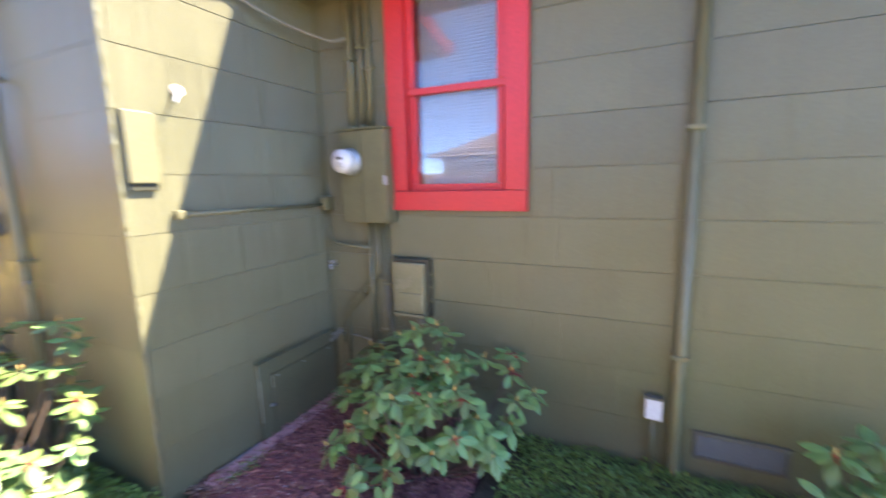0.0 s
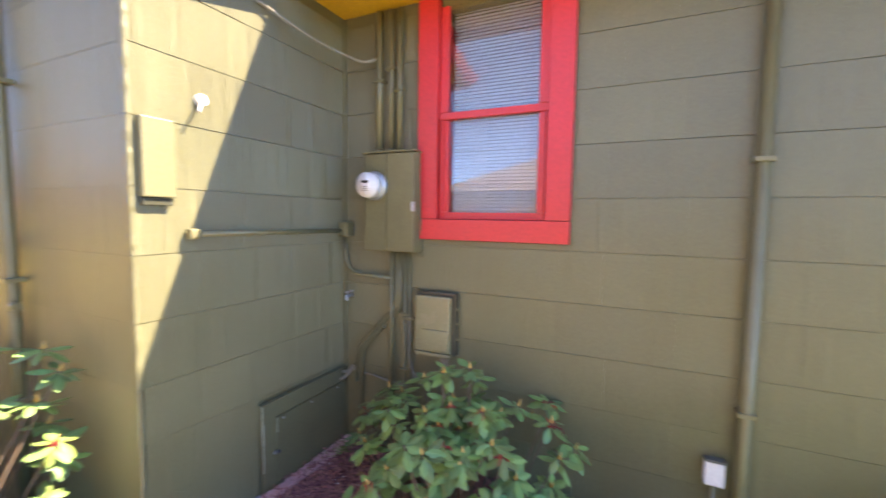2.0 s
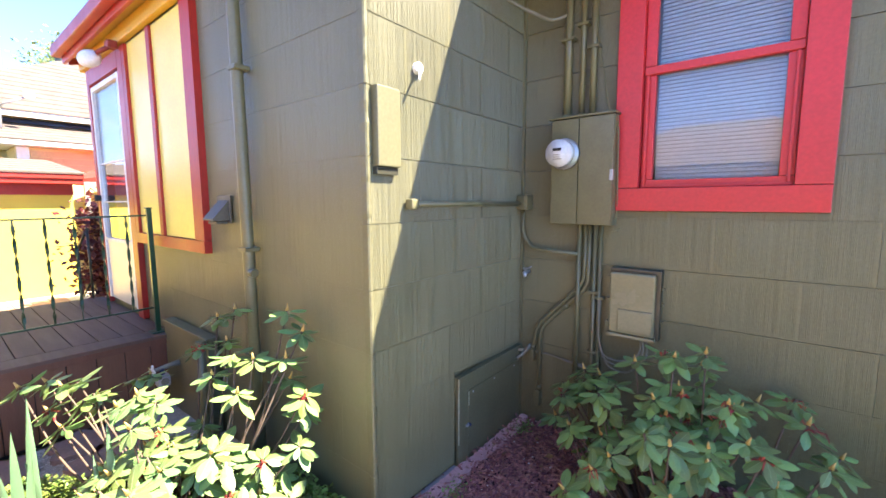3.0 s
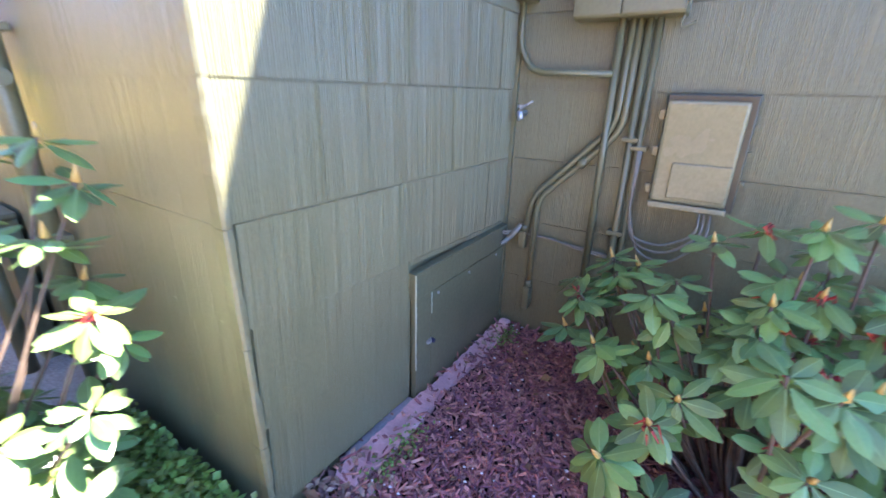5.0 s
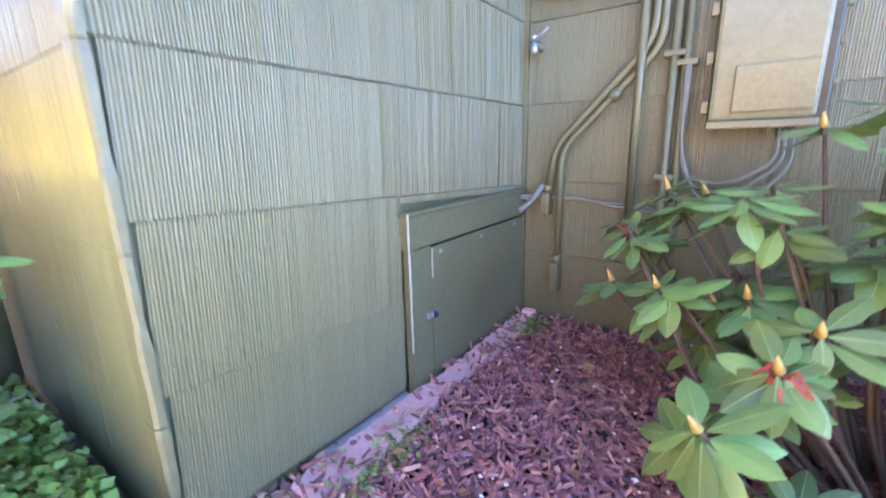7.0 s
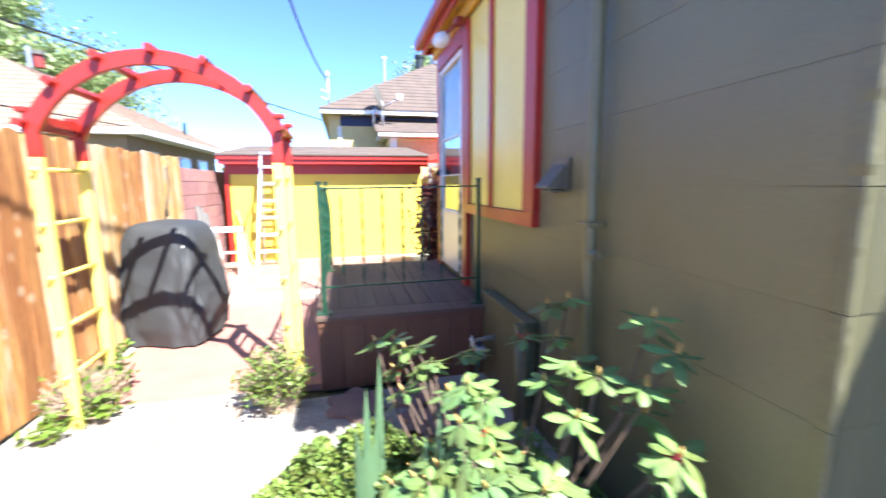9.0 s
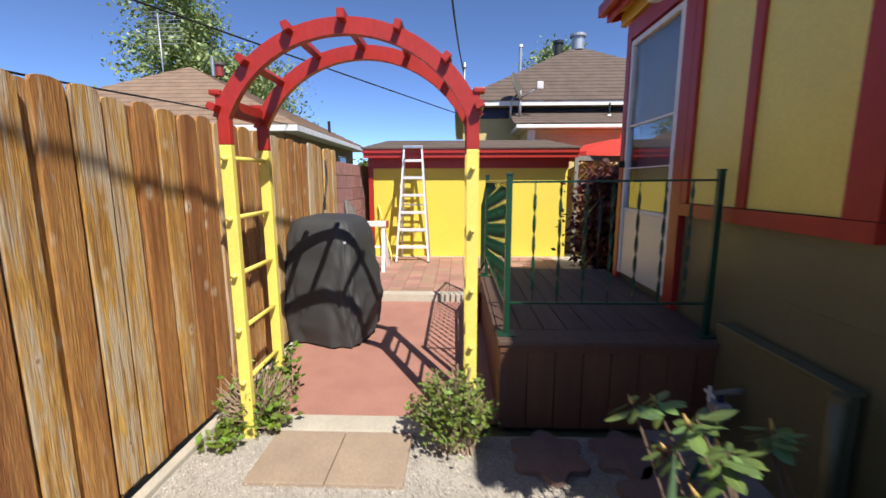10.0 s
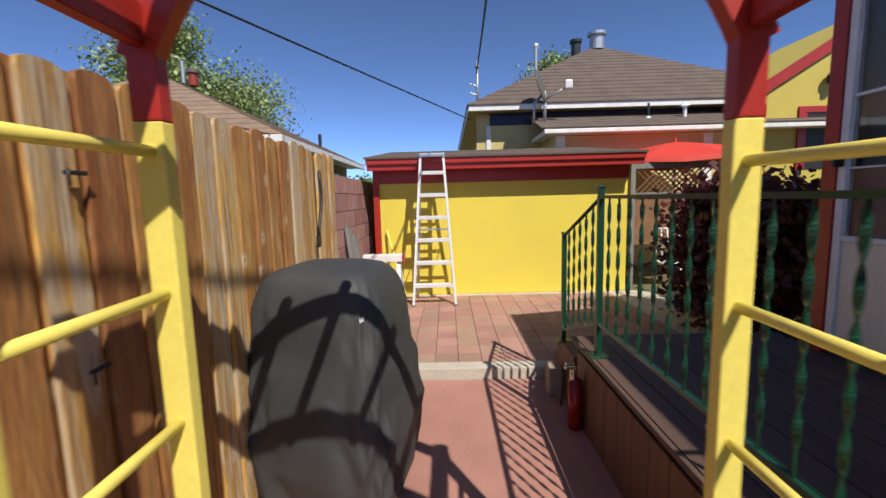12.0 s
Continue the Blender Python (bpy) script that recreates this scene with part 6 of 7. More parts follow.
# ---- east side: mesh fence, neighbour's roof ----
mesh_fence = thing("mesh_fence", (4.6, 5.0, 0.0), "low wire mesh fence with pale posts on a kerb", "fence")
FA, FB = Vector((4.75, 7.2, 0)), Vector((4.45, 2.4, 0))
for k in range(7):
    p = FA.lerp(FB, k / 6)
    part("post", boxes((p.x - 0.04, p.x + 0.04, p.y - 0.04, p.y + 0.04, -0.03, 0.86), bevel=0.005), CONCRETE, mesh_fence)
part("top_rail", beam(bmesh.new(), FA + Vector((0, 0, 0.83)), FB + Vector((0, 0, 0.83)), 0.05, 0.05, bevel=0.006), CONCRETE, mesh_fence)
part("kerb", beam(bmesh.new(), FA + Vector((0, 0, 0.05)), FB + Vector((0, 0, 0.05)), 0.10, 0.16, bevel=0.01), CONCRETE, mesh_fence)
vs, fs = [], []
for k in range(84):
    for s in (-1, 1):
        a = FA.lerp(FB, (k + 0.5) / 84) + Vector((0.004 * s, 0, 0.14))
        e = FA.lerp(FB, min(1, max(0, (k + 0.5 + s * 11) / 84))) + Vector((0.004 * s, 0, 0.80))
        tube_data([a, e], 0.0028, 3, vs, fs)
tagged(part("wire_mesh", raw_mesh("wire_mesh", vs, fs, GALV), GALV, mesh_fence), kind="stuff")
east = thing("house_to_the_east", (13.0, 11.0, 0.0), "neighbouring house with a pale red tiled roof", "house", "", "structure")
part("wall", boxes((9.0, 18.0, 8.5, 16.0, -0.03, 2.6)), STUCCO, east)
part("gutter", boxes((8.4, 18.5, 7.85, 7.95, 2.62, 2.78), bevel=0.015), WHITE, east)
vs, fs = [], []
for k in range(60):
    x0, x1 = 8.4 + 0.17 * k, 8.4 + 0.17 * k + 0.15
    i = len(vs)
    vs += [(x0, 7.9, 2.75), (x1, 7.9, 2.75), (x1, 12.2, 5.0), (x0, 12.2, 5.0), ((x0 + x1) / 2, 7.9, 2.81), ((x0 + x1) / 2, 12.2, 5.06)]
    fs += [(i, i + 4, i + 5, i + 3), (i + 4, i + 1, i + 2, i + 5), (i, i + 1, i + 4)]
part("roof", raw_mesh("roof", vs, fs, ROOF_RED), ROOF_RED, east, "pale red tiled roof")
part("gable", boxes((8.9, 9.0, 8.5, 12.2, 2.6, 2.74)), BROWN_RED, east)

# ---- planting ----
LEAF_ONE = [leaf_mesh("leaf", L, W, d, RHODO_ONE, 6, -0.16, MIDRIB) for L, W, d in ((0.134, 0.058, 0.24), (0.122, 0.055, 0.38), (0.142, 0.060, 0.14), (0.098, 0.046, 0.28))]
LEAF_DATA = [([v.co.copy() for v in m.vertices], [tuple(p.vertices) for p in m.polygons]) for m in LEAF_ONE]
BUD_ONE = finish(disc(bmesh.new(), (0, 0, 0.016), 0.009, 0.034, "z", 8, radius2=0.002), "bud", BUD, True)


def rhododendron(base, heads, label, seed, single=0, scale=1.0):
    """heads: (x, y, z) of the leaf whorls. The first `single` leaves are objects of their own, the rest one mesh."""
    rng = random.Random(seed)
    t = thing("rhododendron", base, label, "shrub", "rhododendrons")
    vs, fs = [], []
    b = Vector(base)
    lv, lf = [], []
    bv, bf = [], []
    sv, sf = [], []
    made = 0
    for h in heads:
        h = Vector(h)
        root = b + Vector(((h.x - b.x) * 0.22, (h.y - b.y) * 0.22, 0.0))
        mid = root.lerp(h, 0.55) + Vector((rng.uniform(-0.06, 0.06), rng.uniform(-0.06, 0.06), -0.05))
        tube("stem", rounded([root, mid, h], 0.12, 3), [0.007, 0.0065, 0.006, 0.005, 0.0045, 0.004], STEM, t, sides=6)
        d = (h - mid).normalized()
        d = (d * 0.7 + (h - b).normalized() * 0.5 + Vector((rng.uniform(-0.3, 0.3), rng.uniform(-0.3, 0.3) - 0.45, 0.70))).normalized()
        frame_m = d.to_track_quat("Z", "Y").to_matrix().to_4x4()
        n = rng.randint(9, 12)
        for k in range(n):
            a = 360 * k / n + rng.uniform(-14, 14)
            pitch = rng.uniform(-14, 10) + (22 if k % 2 else 0)
            drop = rng.uniform(0, 0.03)
            s = scale * rng.uniform(0.72, 1.12)
            m = Matrix.Translation(h - d * drop) @ frame_m @ pose(0, 0, 0, 0, 0, a) @ pose(0.010, 0, 0, rng.uniform(-16, 16), pitch, 0) @ Matrix.Diagonal((s, s, s, 1))
            kind = rng.randrange(4)
            if made < single:
                piece("leaf", LEAF_ONE[kind], m, t)
                made += 1
            else:
                i = len(lv)
                pv, pf = LEAF_DATA[kind]
                lv += [m @ v for v in pv]
                lf += [tuple(i + q for q in f) for f in pf]
        if rng.random() < 0.75:
            piece("bud", BUD_ONE, Matrix.Translation(h) @ frame_m @ pose(0, 0, -0.002) @ Matrix.Diagonal((1, 1, rng.uniform(0.8, 1.25), 1)), t)
        if rng.random() < 0.22:
            for k in range(9):
                c = h + Vector((rng.gauss(0, 0.018), rng.gauss(0, 0.018), rng.uniform(-0.03, 0.012)))
                tube_data([h - d * 0.02, c, c + Vector((rng.gauss(0, 0.012), rng.gauss(0, 0.012), -0.02))], [0.0015, 0.004, 0.002], 4, sv, sf)
    if lv:
        me = raw_mesh("leaves", lv, lf, RHODO, True)
        me.materials.append(MIDRIB)
        me.polygons.foreach_set("material_index", [0, 1, 0] * (len(lf) // 3))
        tagged(part("leaves", me, RHODO, t), kind="stuff")
    if sv:
        tagged(part("spent_bloom", raw_mesh("spent_bloom", sv, sf, SPENT), SPENT, t, "withered red flower stalks"), kind="stuff")
    return t


def mound(rng, n, cx, cy, rx, ry, z0, z1, rim=0.35):
    """Whorl places over a mound: the outer ones lower."""
    out = []
    for k in range(n):
        r = math.sqrt(rng.random())
        a = rng.uniform(0, 2 * math.pi)
        z = z1 - (z1 - z0) * (r ** 1.6) * rng.uniform(0.5, 1.0)
        z = z - (0.14 if rng.random() < 0.3 else 0)
        out.append((cx + rx * r * math.cos(a), cy + ry * r * math.sin(a), max(z, 0.12)))
    return out


def dome(rng, n, centre, radii):
    """Whorl places over the outer shell of a dome."""
    out = []
    while len(out) < n:
        v = Vector((rng.gauss(0, 1), rng.gauss(0, 1), rng.gauss(0, 1))).normalized()
        if v.z < -0.25 or v.y > 0.75:
            continue
        q = rng.uniform(0.82, 1.05)
        out.append((centre[0] + radii[0] * v.x * q, centre[1] + radii[1] * v.y * q, max(0.13, centre[2] + radii[2] * v.z * q)))
    return out


rng = random.Random(5)
HEADS = [(-1.44, 1.55, 0.34), (-1.35, 1.64, 0.42), (-1.47, 1.66, 0.24), (-1.56, 2.10, 0.60), (-1.42, 1.92, 0.64), (-1.64, 2.00, 0.53), (-1.555, 1.90, 0.44), (-1.36, 1.74, 0.34), (-1.44, 2.06, 0.36), (-1.38, 2.20, 0.34), (-1.30, 1.62, 0.20), (-1.10, 1.60, 0.25), (-1.02, 1.44, 0.20), (-1.60, 2.12, 0.50), (-1.68, 2.02, 0.40), (-1.30, 2.10, 0.78), (-1.18, 2.16, 0.84), (-1.02, 2.18, 0.80), (-1.50, 2.20, 0.62),
         (-0.62, 2.22, 0.62), (-0.55, 2.08, 0.52), (-0.80, 2.25, 0.66), (-0.92, 1.98, 0.66), (-1.36, 1.88, 0.60), (-1.16, 1.86, 0.62), (-1.30, 1.72, 0.46), (-0.72, 1.92, 0.46), (-0.60, 1.84, 0.34),
         (-1.22, 1.42, 0.24), (-0.86, 1.66, 0.38), (-1.52, 1.86, 0.44), (-0.98, 1.76, 0.52), (-0.50, 2.28, 0.48), (-1.05, 1.24, 0.22), (-0.85, 1.36, 0.22), (-1.24, 1.16, 0.16)]
HEADS += [(-1.10, 1.93, 0.90), (-0.99, 2.00, 0.92), (-0.88, 1.97, 0.71), (-0.66, 2.40, 0.65), (-1.65, 2.03, 0.54), (-1.14, 1.61, 0.67), (-1.05, 1.61, 0.66), (-1.04, 1.63, 0.44), (-0.94, 1.77, 0.55), (-0.76, 1.84, 0.61), (-1.55, 2.09, 0.61), (-0.77, 1.74, 0.44), (-1.16, 1.85, 0.72)]
HEADS += [h for h in dome(rng, 38, (-1.03, 2.04, 0.28), (0.44, 0.34, 0.38)) if not (h[0] < -1.22 and h[1] < 1.95)]
HEADS += dome(rng, 16, (-0.98, 1.98, 0.58), (0.24, 0.20, 0.20))
HEADS += [(-1.39, 1.89, 0.45), (-1.69, 2.13, 0.55), (-1.59, 2.20, 0.63), (-1.37, 2.02, 0.66), (-1.30, 1.80, 0.34)]
rhododendron((-1.08, 1.95, 0.02), HEADS, "broad green rhododendron with fat buds in the bark mulch", 51, 300, 0.77)
rhododendron((1.02, 2.22, 0.02), [(0.84, 2.22, 0.50), (0.98, 2.26, 0.56), (0.90, 2.08, 0.40), (1.06, 2.06, 0.40), (1.18, 2.14, 0.44), (1.25, 2.02, 0.34), (0.95, 1.92, 0.22), (1.10, 1.90, 0.22), (1.30, 2.16, 0.36), (0.80, 2.10, 0.34), (1.16, 2.28, 0.50), (1.02, 2.12, 0.48), (1.28, 1.92, 0.24), (0.86, 1.98, 0.24)],
             "small rhododendron against the shingled wall", 52)
heads = [(-2.75, 0.78, 0.88), (-2.66, 0.82, 0.86), (-2.62, 0.72, 0.74), (-2.82, 0.70, 0.78), (-3.13, 0.87, 0.97), (-3.10, 0.95, 1.00), (-3.02, 0.86, 0.86), (-3.18, 0.78, 0.82), (-2.60, 0.97, 1.07), (-2.51, 0.99, 0.98), (-2.55, 0.92, 0.86), (-3.45, 0.32, 0.70), (-3.38, 0.25, 0.73), (-3.34, 0.36, 0.66), (-3.48, 0.12, 0.74), (-3.53, 0.22, 0.72), (-3.40, 0.20, 0.62), (-3.30, 0.31, 0.66), (-3.44, 0.40, 0.60), (-3.25, 0.22, 0.58), (-2.88, 0.42, 0.77), (-2.90, 0.35, 0.74), (-2.80, 0.46, 0.74), (-2.78, 0.36, 0.68), (-2.98, 0.44, 0.70),
         (-3.45, 0.56, 0.64), (-3.56, 0.66, 0.60), (-2.84, 0.30, 0.50), (-2.70, 0.22, 0.42), (-2.62, 0.38, 0.46), (-2.74, 0.50, 0.54), (-2.56, 0.10, 0.34), (-2.80, 0.08, 0.38)]
heads += mound(rng, 14, -2.72, 0.48, 0.50, 0.46, 0.14, 0.52) + mound(rng, 44, -2.80, 0.52, 0.62, 0.46, 0.16, 0.46) + dome(rng, 50, (-2.70, 0.52, 0.26), (0.42, 0.38, 0.34)) + dome(rng, 22, (-2.82, 0.42, 0.30), (0.34, 0.28, 0.26)) + [(-2.40, 0.92, 0.72), (-2.36, 0.86, 0.52), (-2.48, 0.98, 0.60), (-2.32, 0.78, 0.34), (-2.62, 0.98, 0.72), (-2.42, 0.72, 0.50)]
rhododendron((-2.85, 0.55, 0.02), heads, "spreading rhododendron with pale sunlit leaves by the wing", 53, 150, 0.78)


def litter(name, label, category, material, count, place, shape, seed):
    """Very many small flat leaves or chips in one mesh."""
    rng = random.Random(seed)
    vs, fs = [], []
    for k in range(count):
        p = place(rng)
        if p is None:
            continue
        shape(rng, Vector(p), vs, fs)
    return tagged(part(name, raw_mesh(name, vs, fs, material), material), label, category, "", "stuff")


def small_leaf(size, up=0.8, wide=0.36):
    def make(rng, p, vs, fs):
        d = Vector((rng.gauss(0, 1), rng.gauss(0, 1), rng.uniform(-0.2, up))).normalized()
        w = d.cross(Vector((rng.gauss(0, 0.4), rng.gauss(0, 0.4), 1))).normalized()
        n = w.cross(d)
        L = size * rng.uniform(0.6, 1.35)
        i = len(vs)
        vs.extend([p, p + d * L * 0.5 + w * L * wide + n * L * 0.08, p + d * L, p + d * L * 0.5 - w * L * wide + n * L * 0.08])
        fs.append((i, i + 1, i + 2, i + 3))
    return make


def chip(rng, p, vs, fs):
    L, W, T = rng.uniform(0.014, 0.058), rng.uniform(0.004, 0.011), rng.uniform(0.0015, 0.004)
    m = Matrix.Translation(p) @ Euler((rng.gauss(0, 0.50), rng.gauss(0, 0.42), rng.uniform(0, 6.3))).to_matrix().to_4x4()
    i = len(vs)
    for z in (-T, T):
        k = 1 if z < 0 else rng.uniform(0.6, 0.95)
        vs.extend([m @ Vector((-L * k / 2, -W * k / 2, z)), m @ Vector((L * k / 2, -W / 2, z)), m @ Vector((L / 2, W * k / 2, z)), m @ Vector((-L / 2, W / 2, z))])
    fs.extend([(i + 3, i + 2, i + 1, i), (i + 4, i + 5, i + 6, i + 7), (i, i + 1, i + 5, i + 4), (i + 1, i + 2, i + 6, i + 5), (i + 2, i + 3, i + 7, i + 6), (i + 3, i, i + 4, i + 7)])


def pebble(rng, p, vs, fs):
    r = rng.uniform(0.003, 0.0075)
    s = [p + Vector((r * rng.uniform(0.7, 1.3), 0, 0)), p + Vector((0, r * rng.uniform(0.7, 1.3), 0)), p - Vector((r * rng.uniform(0.7, 1.3), 0, 0)), p - Vector((0, r * rng.uniform(0.7, 1.3), 0)), p + Vector((0, 0, r * 0.7)), p - Vector((0, 0, r * 0.6))]
    i = len(vs)
    vs.extend(s)
    for a, b in ((0, 1), (1, 2), (2, 3), (3, 0)):
        fs.extend([(i + a, i + b, i + 4), (i + b, i + a, i + 5)])


litter("bark_chips", "loose red-brown bark chips covering the corner bed", "bark mulch", CHIP, 21000,
       lambda r: ((r.uniform(-2.035, -0.75) - (0.02 if r.random() < 0.02 else 0)) if r.random() < 0.988 else r.uniform(-2.13, -2.03), r.uniform(0.78, 2.47), 0.042 + r.uniform(-0.008, 0.018)), chip, 61)
litter("pebbles", "pale rounded pebbles of the gravel path", "gravel", PEBBLE, 42000,
       lambda r: (r.uniform(-4.38, -1.6) if r.random() < 0.85 else r.uniform(-1.6, 1.5), r.uniform(-1.92, 0.9), 0.006 + r.uniform(-0.004, 0.006)), pebble, 62)


def in_cover(r):
    x, y = r.uniform(-0.95, 2.5), r.uniform(0.55, 2.47)
    if x < -0.62 + 0.25 * noise.noise(Vector((y * 3, 1, 0))) and y > 0.9:
        return None
    h = 0.075 + 0.05 * noise.noise(Vector((x * 4, y * 4, 3)))
    return (x, y, 0.015 + h * r.uniform(0.25, 1.0))


litter("groundcover", "dense low groundcover of small green leaves", "groundcover", GROUNDLEAF, 62000, in_cover, small_leaf(0.019, 0.9, 0.42), 63)
litter("corner_groundcover", "shiny green groundcover at the wing corner", "groundcover", GROUNDLEAF, 15000,
       lambda r: (r.uniform(-3.0, -2.10), r.uniform(0.42, 1.06), 0.02 + (0.14 + 0.06 * noise.noise(Vector((r.random() * 3, 0, 4)))) * r.random()), small_leaf(0.025, 0.9, 0.46), 64)
litter("front_groundcover", "sunlit low shrubbery with tiny pale flowers", "groundcover", SHRUB, 11000,
       lambda r: (lambda a, q: (-3.33 + (0.46 + 0.12 * math.sin(3 * a + 1)) * q * math.cos(a), 0.01 + (0.40 + 0.10 * math.cos(4 * a)) * q * math.sin(a), 0.02 + (0.20 + 0.10 * math.sin(5 * a + 8 * q)) * (1 - q * q) ** 0.6 * r.random() ** 0.5))(r.uniform(0, 6.3), math.sqrt(r.random())), small_leaf(0.034, 0.9, 0.34), 65)
litter("sunny_groundcover", "bright sunlit groundcover towards the front path", "groundcover", GRASSY, 16000,
       lambda r: (r.uniform(0.9, 2.72), r.uniform(0.3, 3.6), 0.02 + 0.07 * r.random()) if True else None, small_leaf(0.026, 0.9, 0.40), 66)
litter("side_groundcover", "leafy plants beside the front path", "groundcover", SHRUB, 9000,
       lambda r: (r.uniform(3.68, 4.6), r.uniform(2.4, 8.5), 0.02 + 0.22 * r.random() ** 2), small_leaf(0.05, 1.0, 0.36), 67)
litter("edge_weeds", "small green weeds along the flagstones", "weeds", GROUNDLEAF, 420,
       lambda r: (-2.03 + r.gauss(0, 0.03), r.choice((1.45, 1.55, 2.28, 2.32)) + r.gauss(0, 0.05), 0.050 + 0.03 * r.random()), small_leaf(0.016, 0.9, 0.3), 68)
PALE_LITTER = mat("pale_leaf_litter", (0.36, 0.22, 0.17), 0.8, (0.2, 0.11, 0.08), 25, 0.8, island=0.55)
litter("ledge_litter", "dry leaves and bark scraps strewn along the pink ledge", "leaf litter", PALE_LITTER, 150,
       lambda r: (r.uniform(-2.15, -2.04), r.uniform(1.30, 2.40), 0.070 + 0.006 * r.random()) if r.random() < 0.2 else (-2.09 + r.gauss(0, 0.055), 1.22 + abs(r.gauss(0, 0.09)), 0.045 + 0.03 * r.random()), small_leaf(0.030, 0.5, 0.30), 70)
litter("ledge_chips", "bark chips washed on to the pink ledge", "bark mulch", CHIP, 90,
       lambda r: (r.uniform(-2.14, -2.03), r.uniform(1.28, 2.42), 0.071 + 0.004 * r.random()), chip, 77)
WHITE_BIT = mat("pale_grit", (0.68, 0.62, 0.60), 0.8, (0.5, 0.44, 0.42), 30, 0.7)
litter("pale_grit", "small pale stones among the bark chips", "grit", WHITE_BIT, 130,
       lambda r: (r.uniform(-2.05, -1.2), r.uniform(1.1, 2.45), 0.066 + r.uniform(-0.006, 0.004)), pebble, 78)
DRY = mat("dry_fallen_leaf", (0.30, 0.15, 0.07), 0.8, (0.2, 0.09, 0.05), 20, 0.8, island=0.4)
litter("fallen_leaves", "dry brown leaves fallen on the mulch", "leaves", DRY, 90,
       lambda r: (r.uniform(-2.12, -1.2), r.uniform(1.1, 2.45), 0.062 + 0.01 * r.random()) if r.random() < 0.5 else (r.uniform(-2.13, -1.98), r.uniform(1.05, 1.4), 0.06), small_leaf(0.045, 0.4, 0.32), 69)

# pink ledge along the side wall: broken slabs butted in a row, a grey footing behind them
rng = random.Random(8)
y = 1.30
for L in (0.19, 0.27, 0.21, 0.24, 0.20):
    bm = bmesh.new()
    n = 12
    inner, outer = SIDE_X + 0.028 + 0.010 * rng.random(), SIDE_X + 0.108
    ring = [(inner + rng.uniform(-0.006, 0.006), y + L * k / n) for k in range(n + 1)]
    ring += [(outer + 0.022 * noise.noise(Vector((y * 5 + L * k / n * 5, 2.0, 0.5))) + rng.uniform(-0.005, 0.005), y + L * k / n - 0.004) for k in range(n, -1, -1)]
    f = bm.faces.new([bm.verts.new((px, py, 0.0)) for px, py in ring])
    e = bmesh.ops.extrude_face_region(bm, geom=[f])
    tilt = rng.uniform(-0.02, 0.02)
    for v in e["geom"]:
        if isinstance(v, bmesh.types.BMVert):
            v.co.z = 0.068 + tilt * (v.co.y - y) + rng.uniform(-0.002, 0.002)
    bmesh.ops.recalc_face_normals(bm, faces=bm.faces)
    solid("flagstone", bm, PINK_STONE, "broken pinkish concrete slab edging the mulch", "flagstone", "", "pink flagstones")
    y += L + 0.002
solid("corner_stone", boxes((SIDE_X + 0.045, SIDE_X + 0.10, 2.405, 2.455, 0.0, 0.085), bevel=0.014), PINK_STONE, "small pink stone in the wall corner", "stone")
solid("footing", boxes((SIDE_X - 0.012, SIDE_X + 0.026, 1.36, 1.722, -0.03, 0.054), bevel=0.006), mat("grey_footing", (0.34, 0.33, 0.34), 0.9, (0.27, 0.26, 0.26), 9, 0.8, 0.003, 90), "bare grey concrete footing below the shingles", "footing", "structure")

iris = thing("iris", (-3.14, 0.08, 0.02), "tall sword-shaped pale green iris leaves", "plant")
for k, (x, y, h, lean, turn) in enumerate(((-3.15, 0.10, 0.76, 0.05, 70), (-3.10, 0.05, 0.69, -0.03, 95), (-3.13, 0.08, 0.60, -0.05, 120), (-2.83, 0.30, 0.70, 0.03, 80), (-2.86, 0.27, 0.55, 0.05, 100), (-3.18, 0.12, 0.52, -0.07, 60), (-3.07, 0.02, 0.56, -0.08, 80))):
    vs, fs = [], []
    for i in range(9):
        t = i / 8
        w = 0.024 * (1 - t ** 3)
        bend = lean * t * t
        vs += [(-w, 0.003 + bend, t * h), (0, -0.004 + bend, t * h), (w, 0.003 + bend, t * h)]
    for i in range(8):
        a = 3 * i
        fs += [(a, a + 1, a + 4, a + 3), (a + 1, a + 2, a + 5, a + 4)]
    me = raw_mesh("blade", vs, fs, IRIS, True)
    piece("blade", me, pose(x, y, 0.01, 0, 0, turn), iris)


def dry_shrub(name, base, r, h, label, twigs, leaves, leaf_mat, size, seed):
    rng = random.Random(seed)
    b = Vector(base)
    t = thing(name, base, label, "shrub")
    vs, fs, lv, lf = [], [], [], []
    make = small_leaf(size, 0.9, 0.36)
    for k in range(twigs):
        a = rng.uniform(0, 6.3)
        q = math.sqrt(rng.random())
        tip = b + Vector((r * q * math.cos(a), r * q * math.sin(a), h * (1 - 0.45 * q * q) * rng.uniform(0.55, 1.0)))
        mid = b.lerp(tip, 0.5) + Vector((rng.uniform(-0.04, 0.04), rng.uniform(-0.04, 0.04), 0.02))
        tube_data([b + Vector((rng.uniform(-0.08, 0.08), rng.uniform(-0.08, 0.08), 0)), mid, tip], [0.006, 0.0045, 0.0025], 4, vs, fs)
        for j in range(leaves):
            make(rng, mid.lerp(tip, rng.uniform(0.1, 1.08)) + Vector((rng.gauss(0, 0.025), rng.gauss(0, 0.025), rng.gauss(0, 0.02))), lv, lf)
    tagged(part("brushwood", raw_mesh("brushwood", vs, fs, TWIG), TWIG, t), kind="stuff")
    tagged(part("leaves", raw_mesh("leaves", lv, lf, leaf_mat), leaf_mat, t), kind="stuff")
    return t


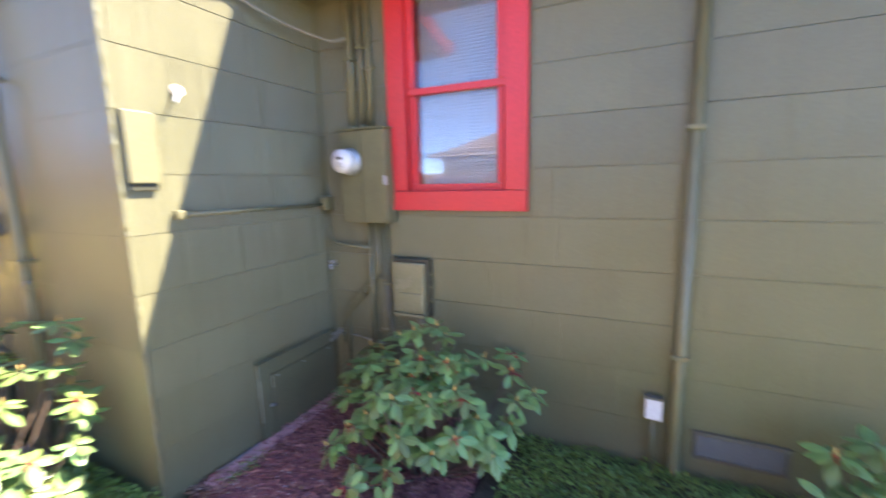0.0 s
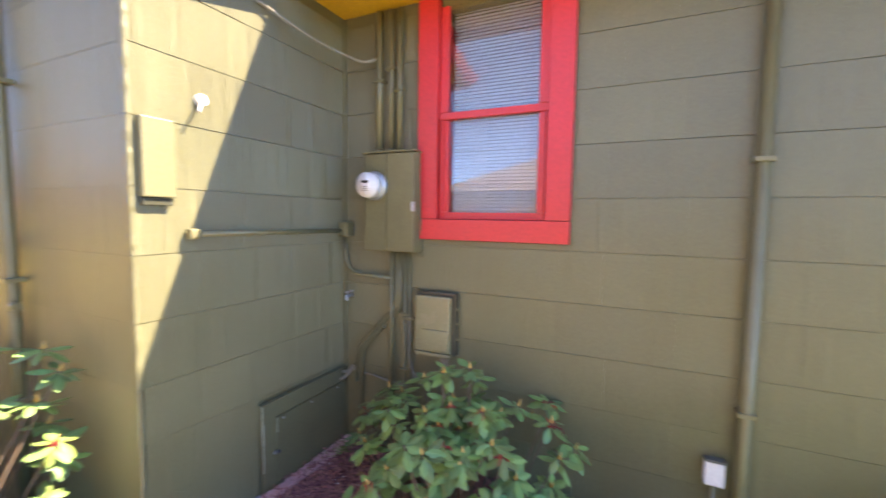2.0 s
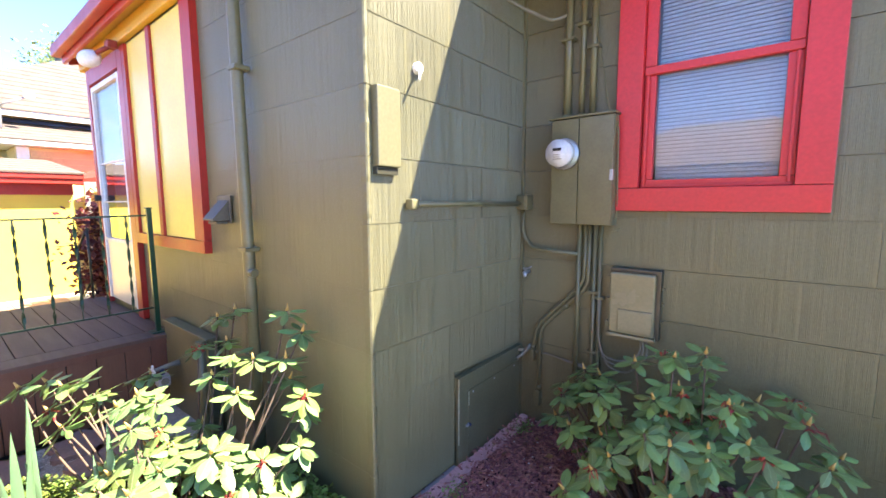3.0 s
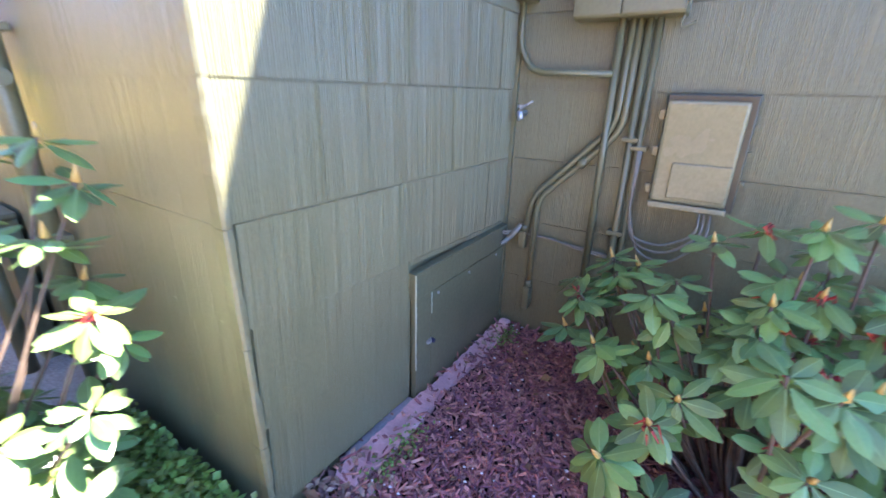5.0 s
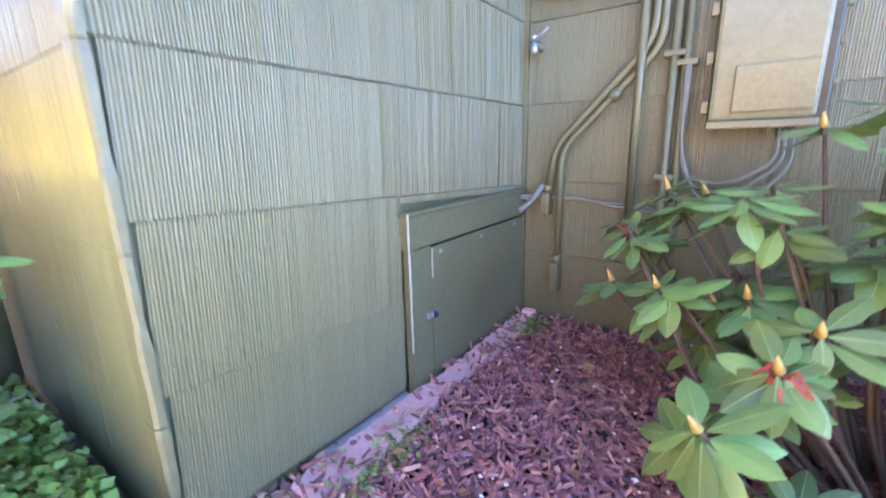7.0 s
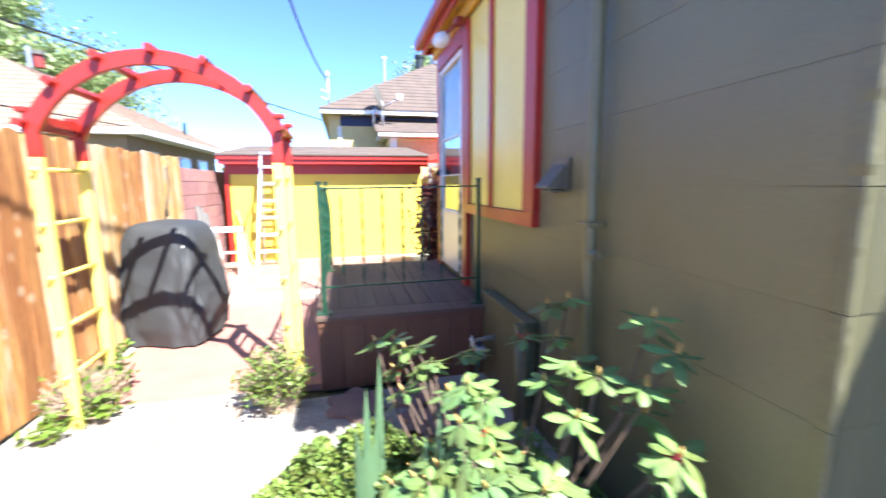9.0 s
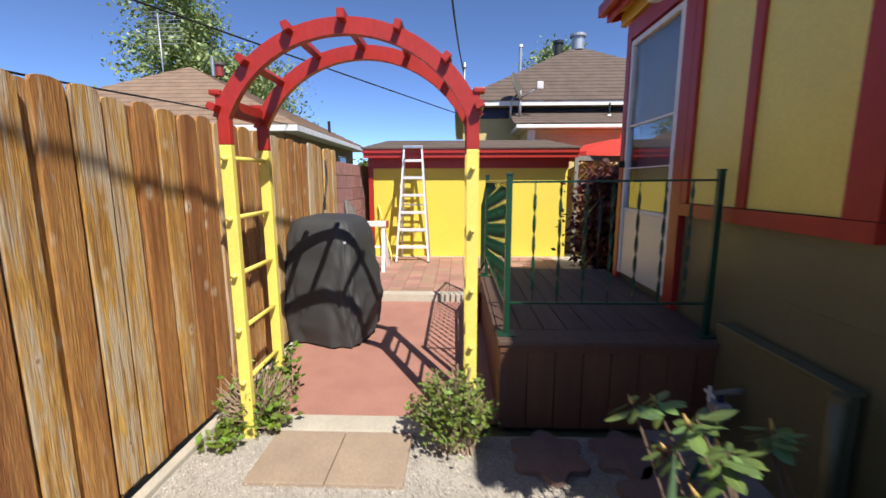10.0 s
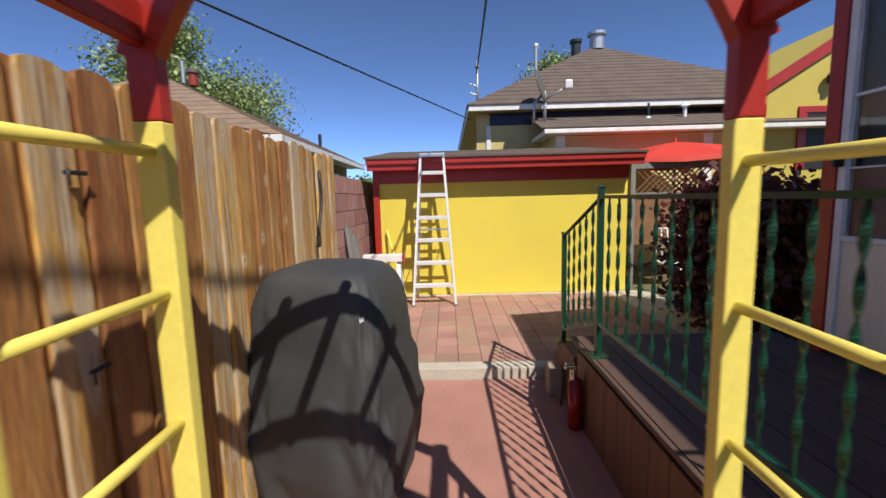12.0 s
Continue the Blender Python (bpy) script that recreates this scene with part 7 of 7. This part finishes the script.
dry_shrub("arch_shrub", (-4.30, -0.50, 0.0), 0.24, 0.50, "bushy green shrub with dry stems at the arch foot", 130, 13, SHRUB, 0.032, 71)
dry_shrub("arch_shrub", (-4.28, -0.46, 0.0), 0.16, 0.52, "pale dry stems beside the yellow arch post", 110, 3, SHRUB, 0.03, 72)
dry_shrub("arch_vine", (-4.50, -1.70, 0.0), 0.26, 0.40, "leafless twiggy vine at the arch foot", 190, 1, IVY, 0.04, 73)
dry_shrub("arch_vine", (-4.40, -1.58, 0.0), 0.12, 0.20, "fresh green vine leaves among dry twigs", 12, 8, IVY, 0.055, 74)
dry_shrub("arch_vine", (-4.25, -1.78, 0.0), 0.09, 0.16, "fresh green vine shoots by the fence", 10, 10, IVY, 0.05, 75)
dry_shrub("arch_vine", (-4.76, -1.62, 0.0), 0.07, 0.46, "young vine climbing the rear arch post", 8, 12, IVY, 0.05, 76)
tul = thing("tulip", (2.28, 3.1, 0.0), "open red tulip beside the lawn", "flower")
tube("stem", [(2.28, 3.1, 0.0), (2.28, 3.1, 0.16)], 0.005, IRIS, tul, sides=6)
pet = leaf_mesh("petal", 0.11, 0.075, -0.5, TULIP)
for k in range(6):
    piece("petal", pet, pose(2.28, 3.1, 0.16, 0, 0, 60 * k) @ pose(0, 0, 0, 0, -40, 0), tul)
hose = thing("garden_hose", (-3.7, 0.7, 0.03), "green garden hose lying on the gravel", "hose")
tube("hose", rounded([(-4.24, 0.915, 0.235), (-4.23, 0.88, 0.10), (-4.12, 0.76, 0.022), (-3.95, 0.60, 0.022), (-3.76, 0.42, 0.022), (-3.62, 0.25, 0.022), (-3.40, 0.12, 0.022)], 0.15), 0.011, HOSE, hose)
part("nozzle", beam(bmesh.new(), (-3.62, 0.40, 0.05), (-3.48, 0.52, 0.06), 0.035, 0.035, bevel=0.01), BLACK, hose, "black hose nozzle")
tap = thing("garden_tap", (-4.24, 1.02, 0.36), "dark garden tap with a grey watering timer on the ledge", "tap")
tube("body", [(-4.24, 1.032, 0.385), (-4.24, 0.99, 0.385), (-4.24, 0.92, 0.378), (-4.24, 0.86, 0.372)], [0.022, 0.020, 0.016, 0.012], CABLE, tap)
part("spout", disc(bmesh.new(), (-4.24, 0.915, 0.352), 0.016, 0.05, "z", 14, bevel=0.003), NAVY, tap)
part("handle", boxes((-4.285, -4.195, 0.852, 0.862, 0.364, 0.382), (-4.249, -4.231, 0.850, 0.864, 0.33, 0.415), bevel=0.004), WHITE, tap, "pale cross handle")
part("timer", boxes((-4.285, -4.195, 0.875, 0.955, 0.245, 0.328), bevel=0.012), GREY_PLASTIC, tap, "grey plastic watering timer")
part("timer_dial", disc(bmesh.new(), (-4.192, 0.915, 0.286), 0.026, 0.012, "x", 18, bevel=0.003), CABLE, tap)

# ---- many pieces: wall shingles and pavers ----
clad(wall_main, SIDE_X + 0.004, EAST - 0.002, lambda u, z: pose(u, WALL_Y, z), 81, skip=[(-1.552, -0.598, 1.523, 3.1), (0.338, 0.772, 0.163, 0.327)], flute=0.42)


def settled(z):
    return max(0.0, min(1.0, (0.95 - z) / 0.35))


def on_side(u, z):
    """The lower courses of the side wall have settled towards the inner corner."""
    sag, above = settled(z), settled(z + 0.292)
    fall = 0.045 * (1.05 - u)
    squeeze = 1 - fall * (sag - above) / 0.292
    return pose(SIDE_X, WING_Y + 0.019 + u, z + fall * sag, 0, 0, 90) @ pose(0, 0, 0, 0, 2.55 * sag, 0) @ Matrix.Diagonal((1, 1, squeeze, 1))


clad(wall_side, 0.0, WALL_Y - WING_Y - 0.024, on_side, 82, skip=[(1.715 - WING_Y - 0.019, 2.6, -0.1, 0.590)], flute=0.75, taper=lambda z: 0.045 * (settled(z) - settled(z + 0.292)))
clad(wall_wing, DX1 + 0.14, SIDE_X - 0.031, lambda u, z: pose(u, WING_Y + 0.012, z), 83, skip=[(-5.102, -3.723, 1.243, 3.1), (-5.24, -5.102, 0.55, 3.1), (-4.502, -3.683, -0.1, 0.687)], flute=0.25)

pv = finish(box(bmesh.new(), -0.098, 0.098, -0.098, 0.098, -0.008, 0.010, bevel=0.004), "paver", PAVER)
pv2 = finish(box(bmesh.new(), -0.098, 0.098, -0.098, 0.098, -0.008, 0.010, bevel=0.004), "paver", PAVER_GREEN)
rng = random.Random(9)
for i in range(12):
    for j in range(17):
        green = (i + 2 * j) % 5 == 0 or (j in (4, 6) and i % 2 == 0)
        piece("paver", pv2 if green else pv, pose(-7.33 - 0.2 * i, -2.08 + 0.2 * j, 0.104 + rng.uniform(-0.0015, 0.0015), 0, 0, rng.uniform(-0.4, 0.4)), upper)
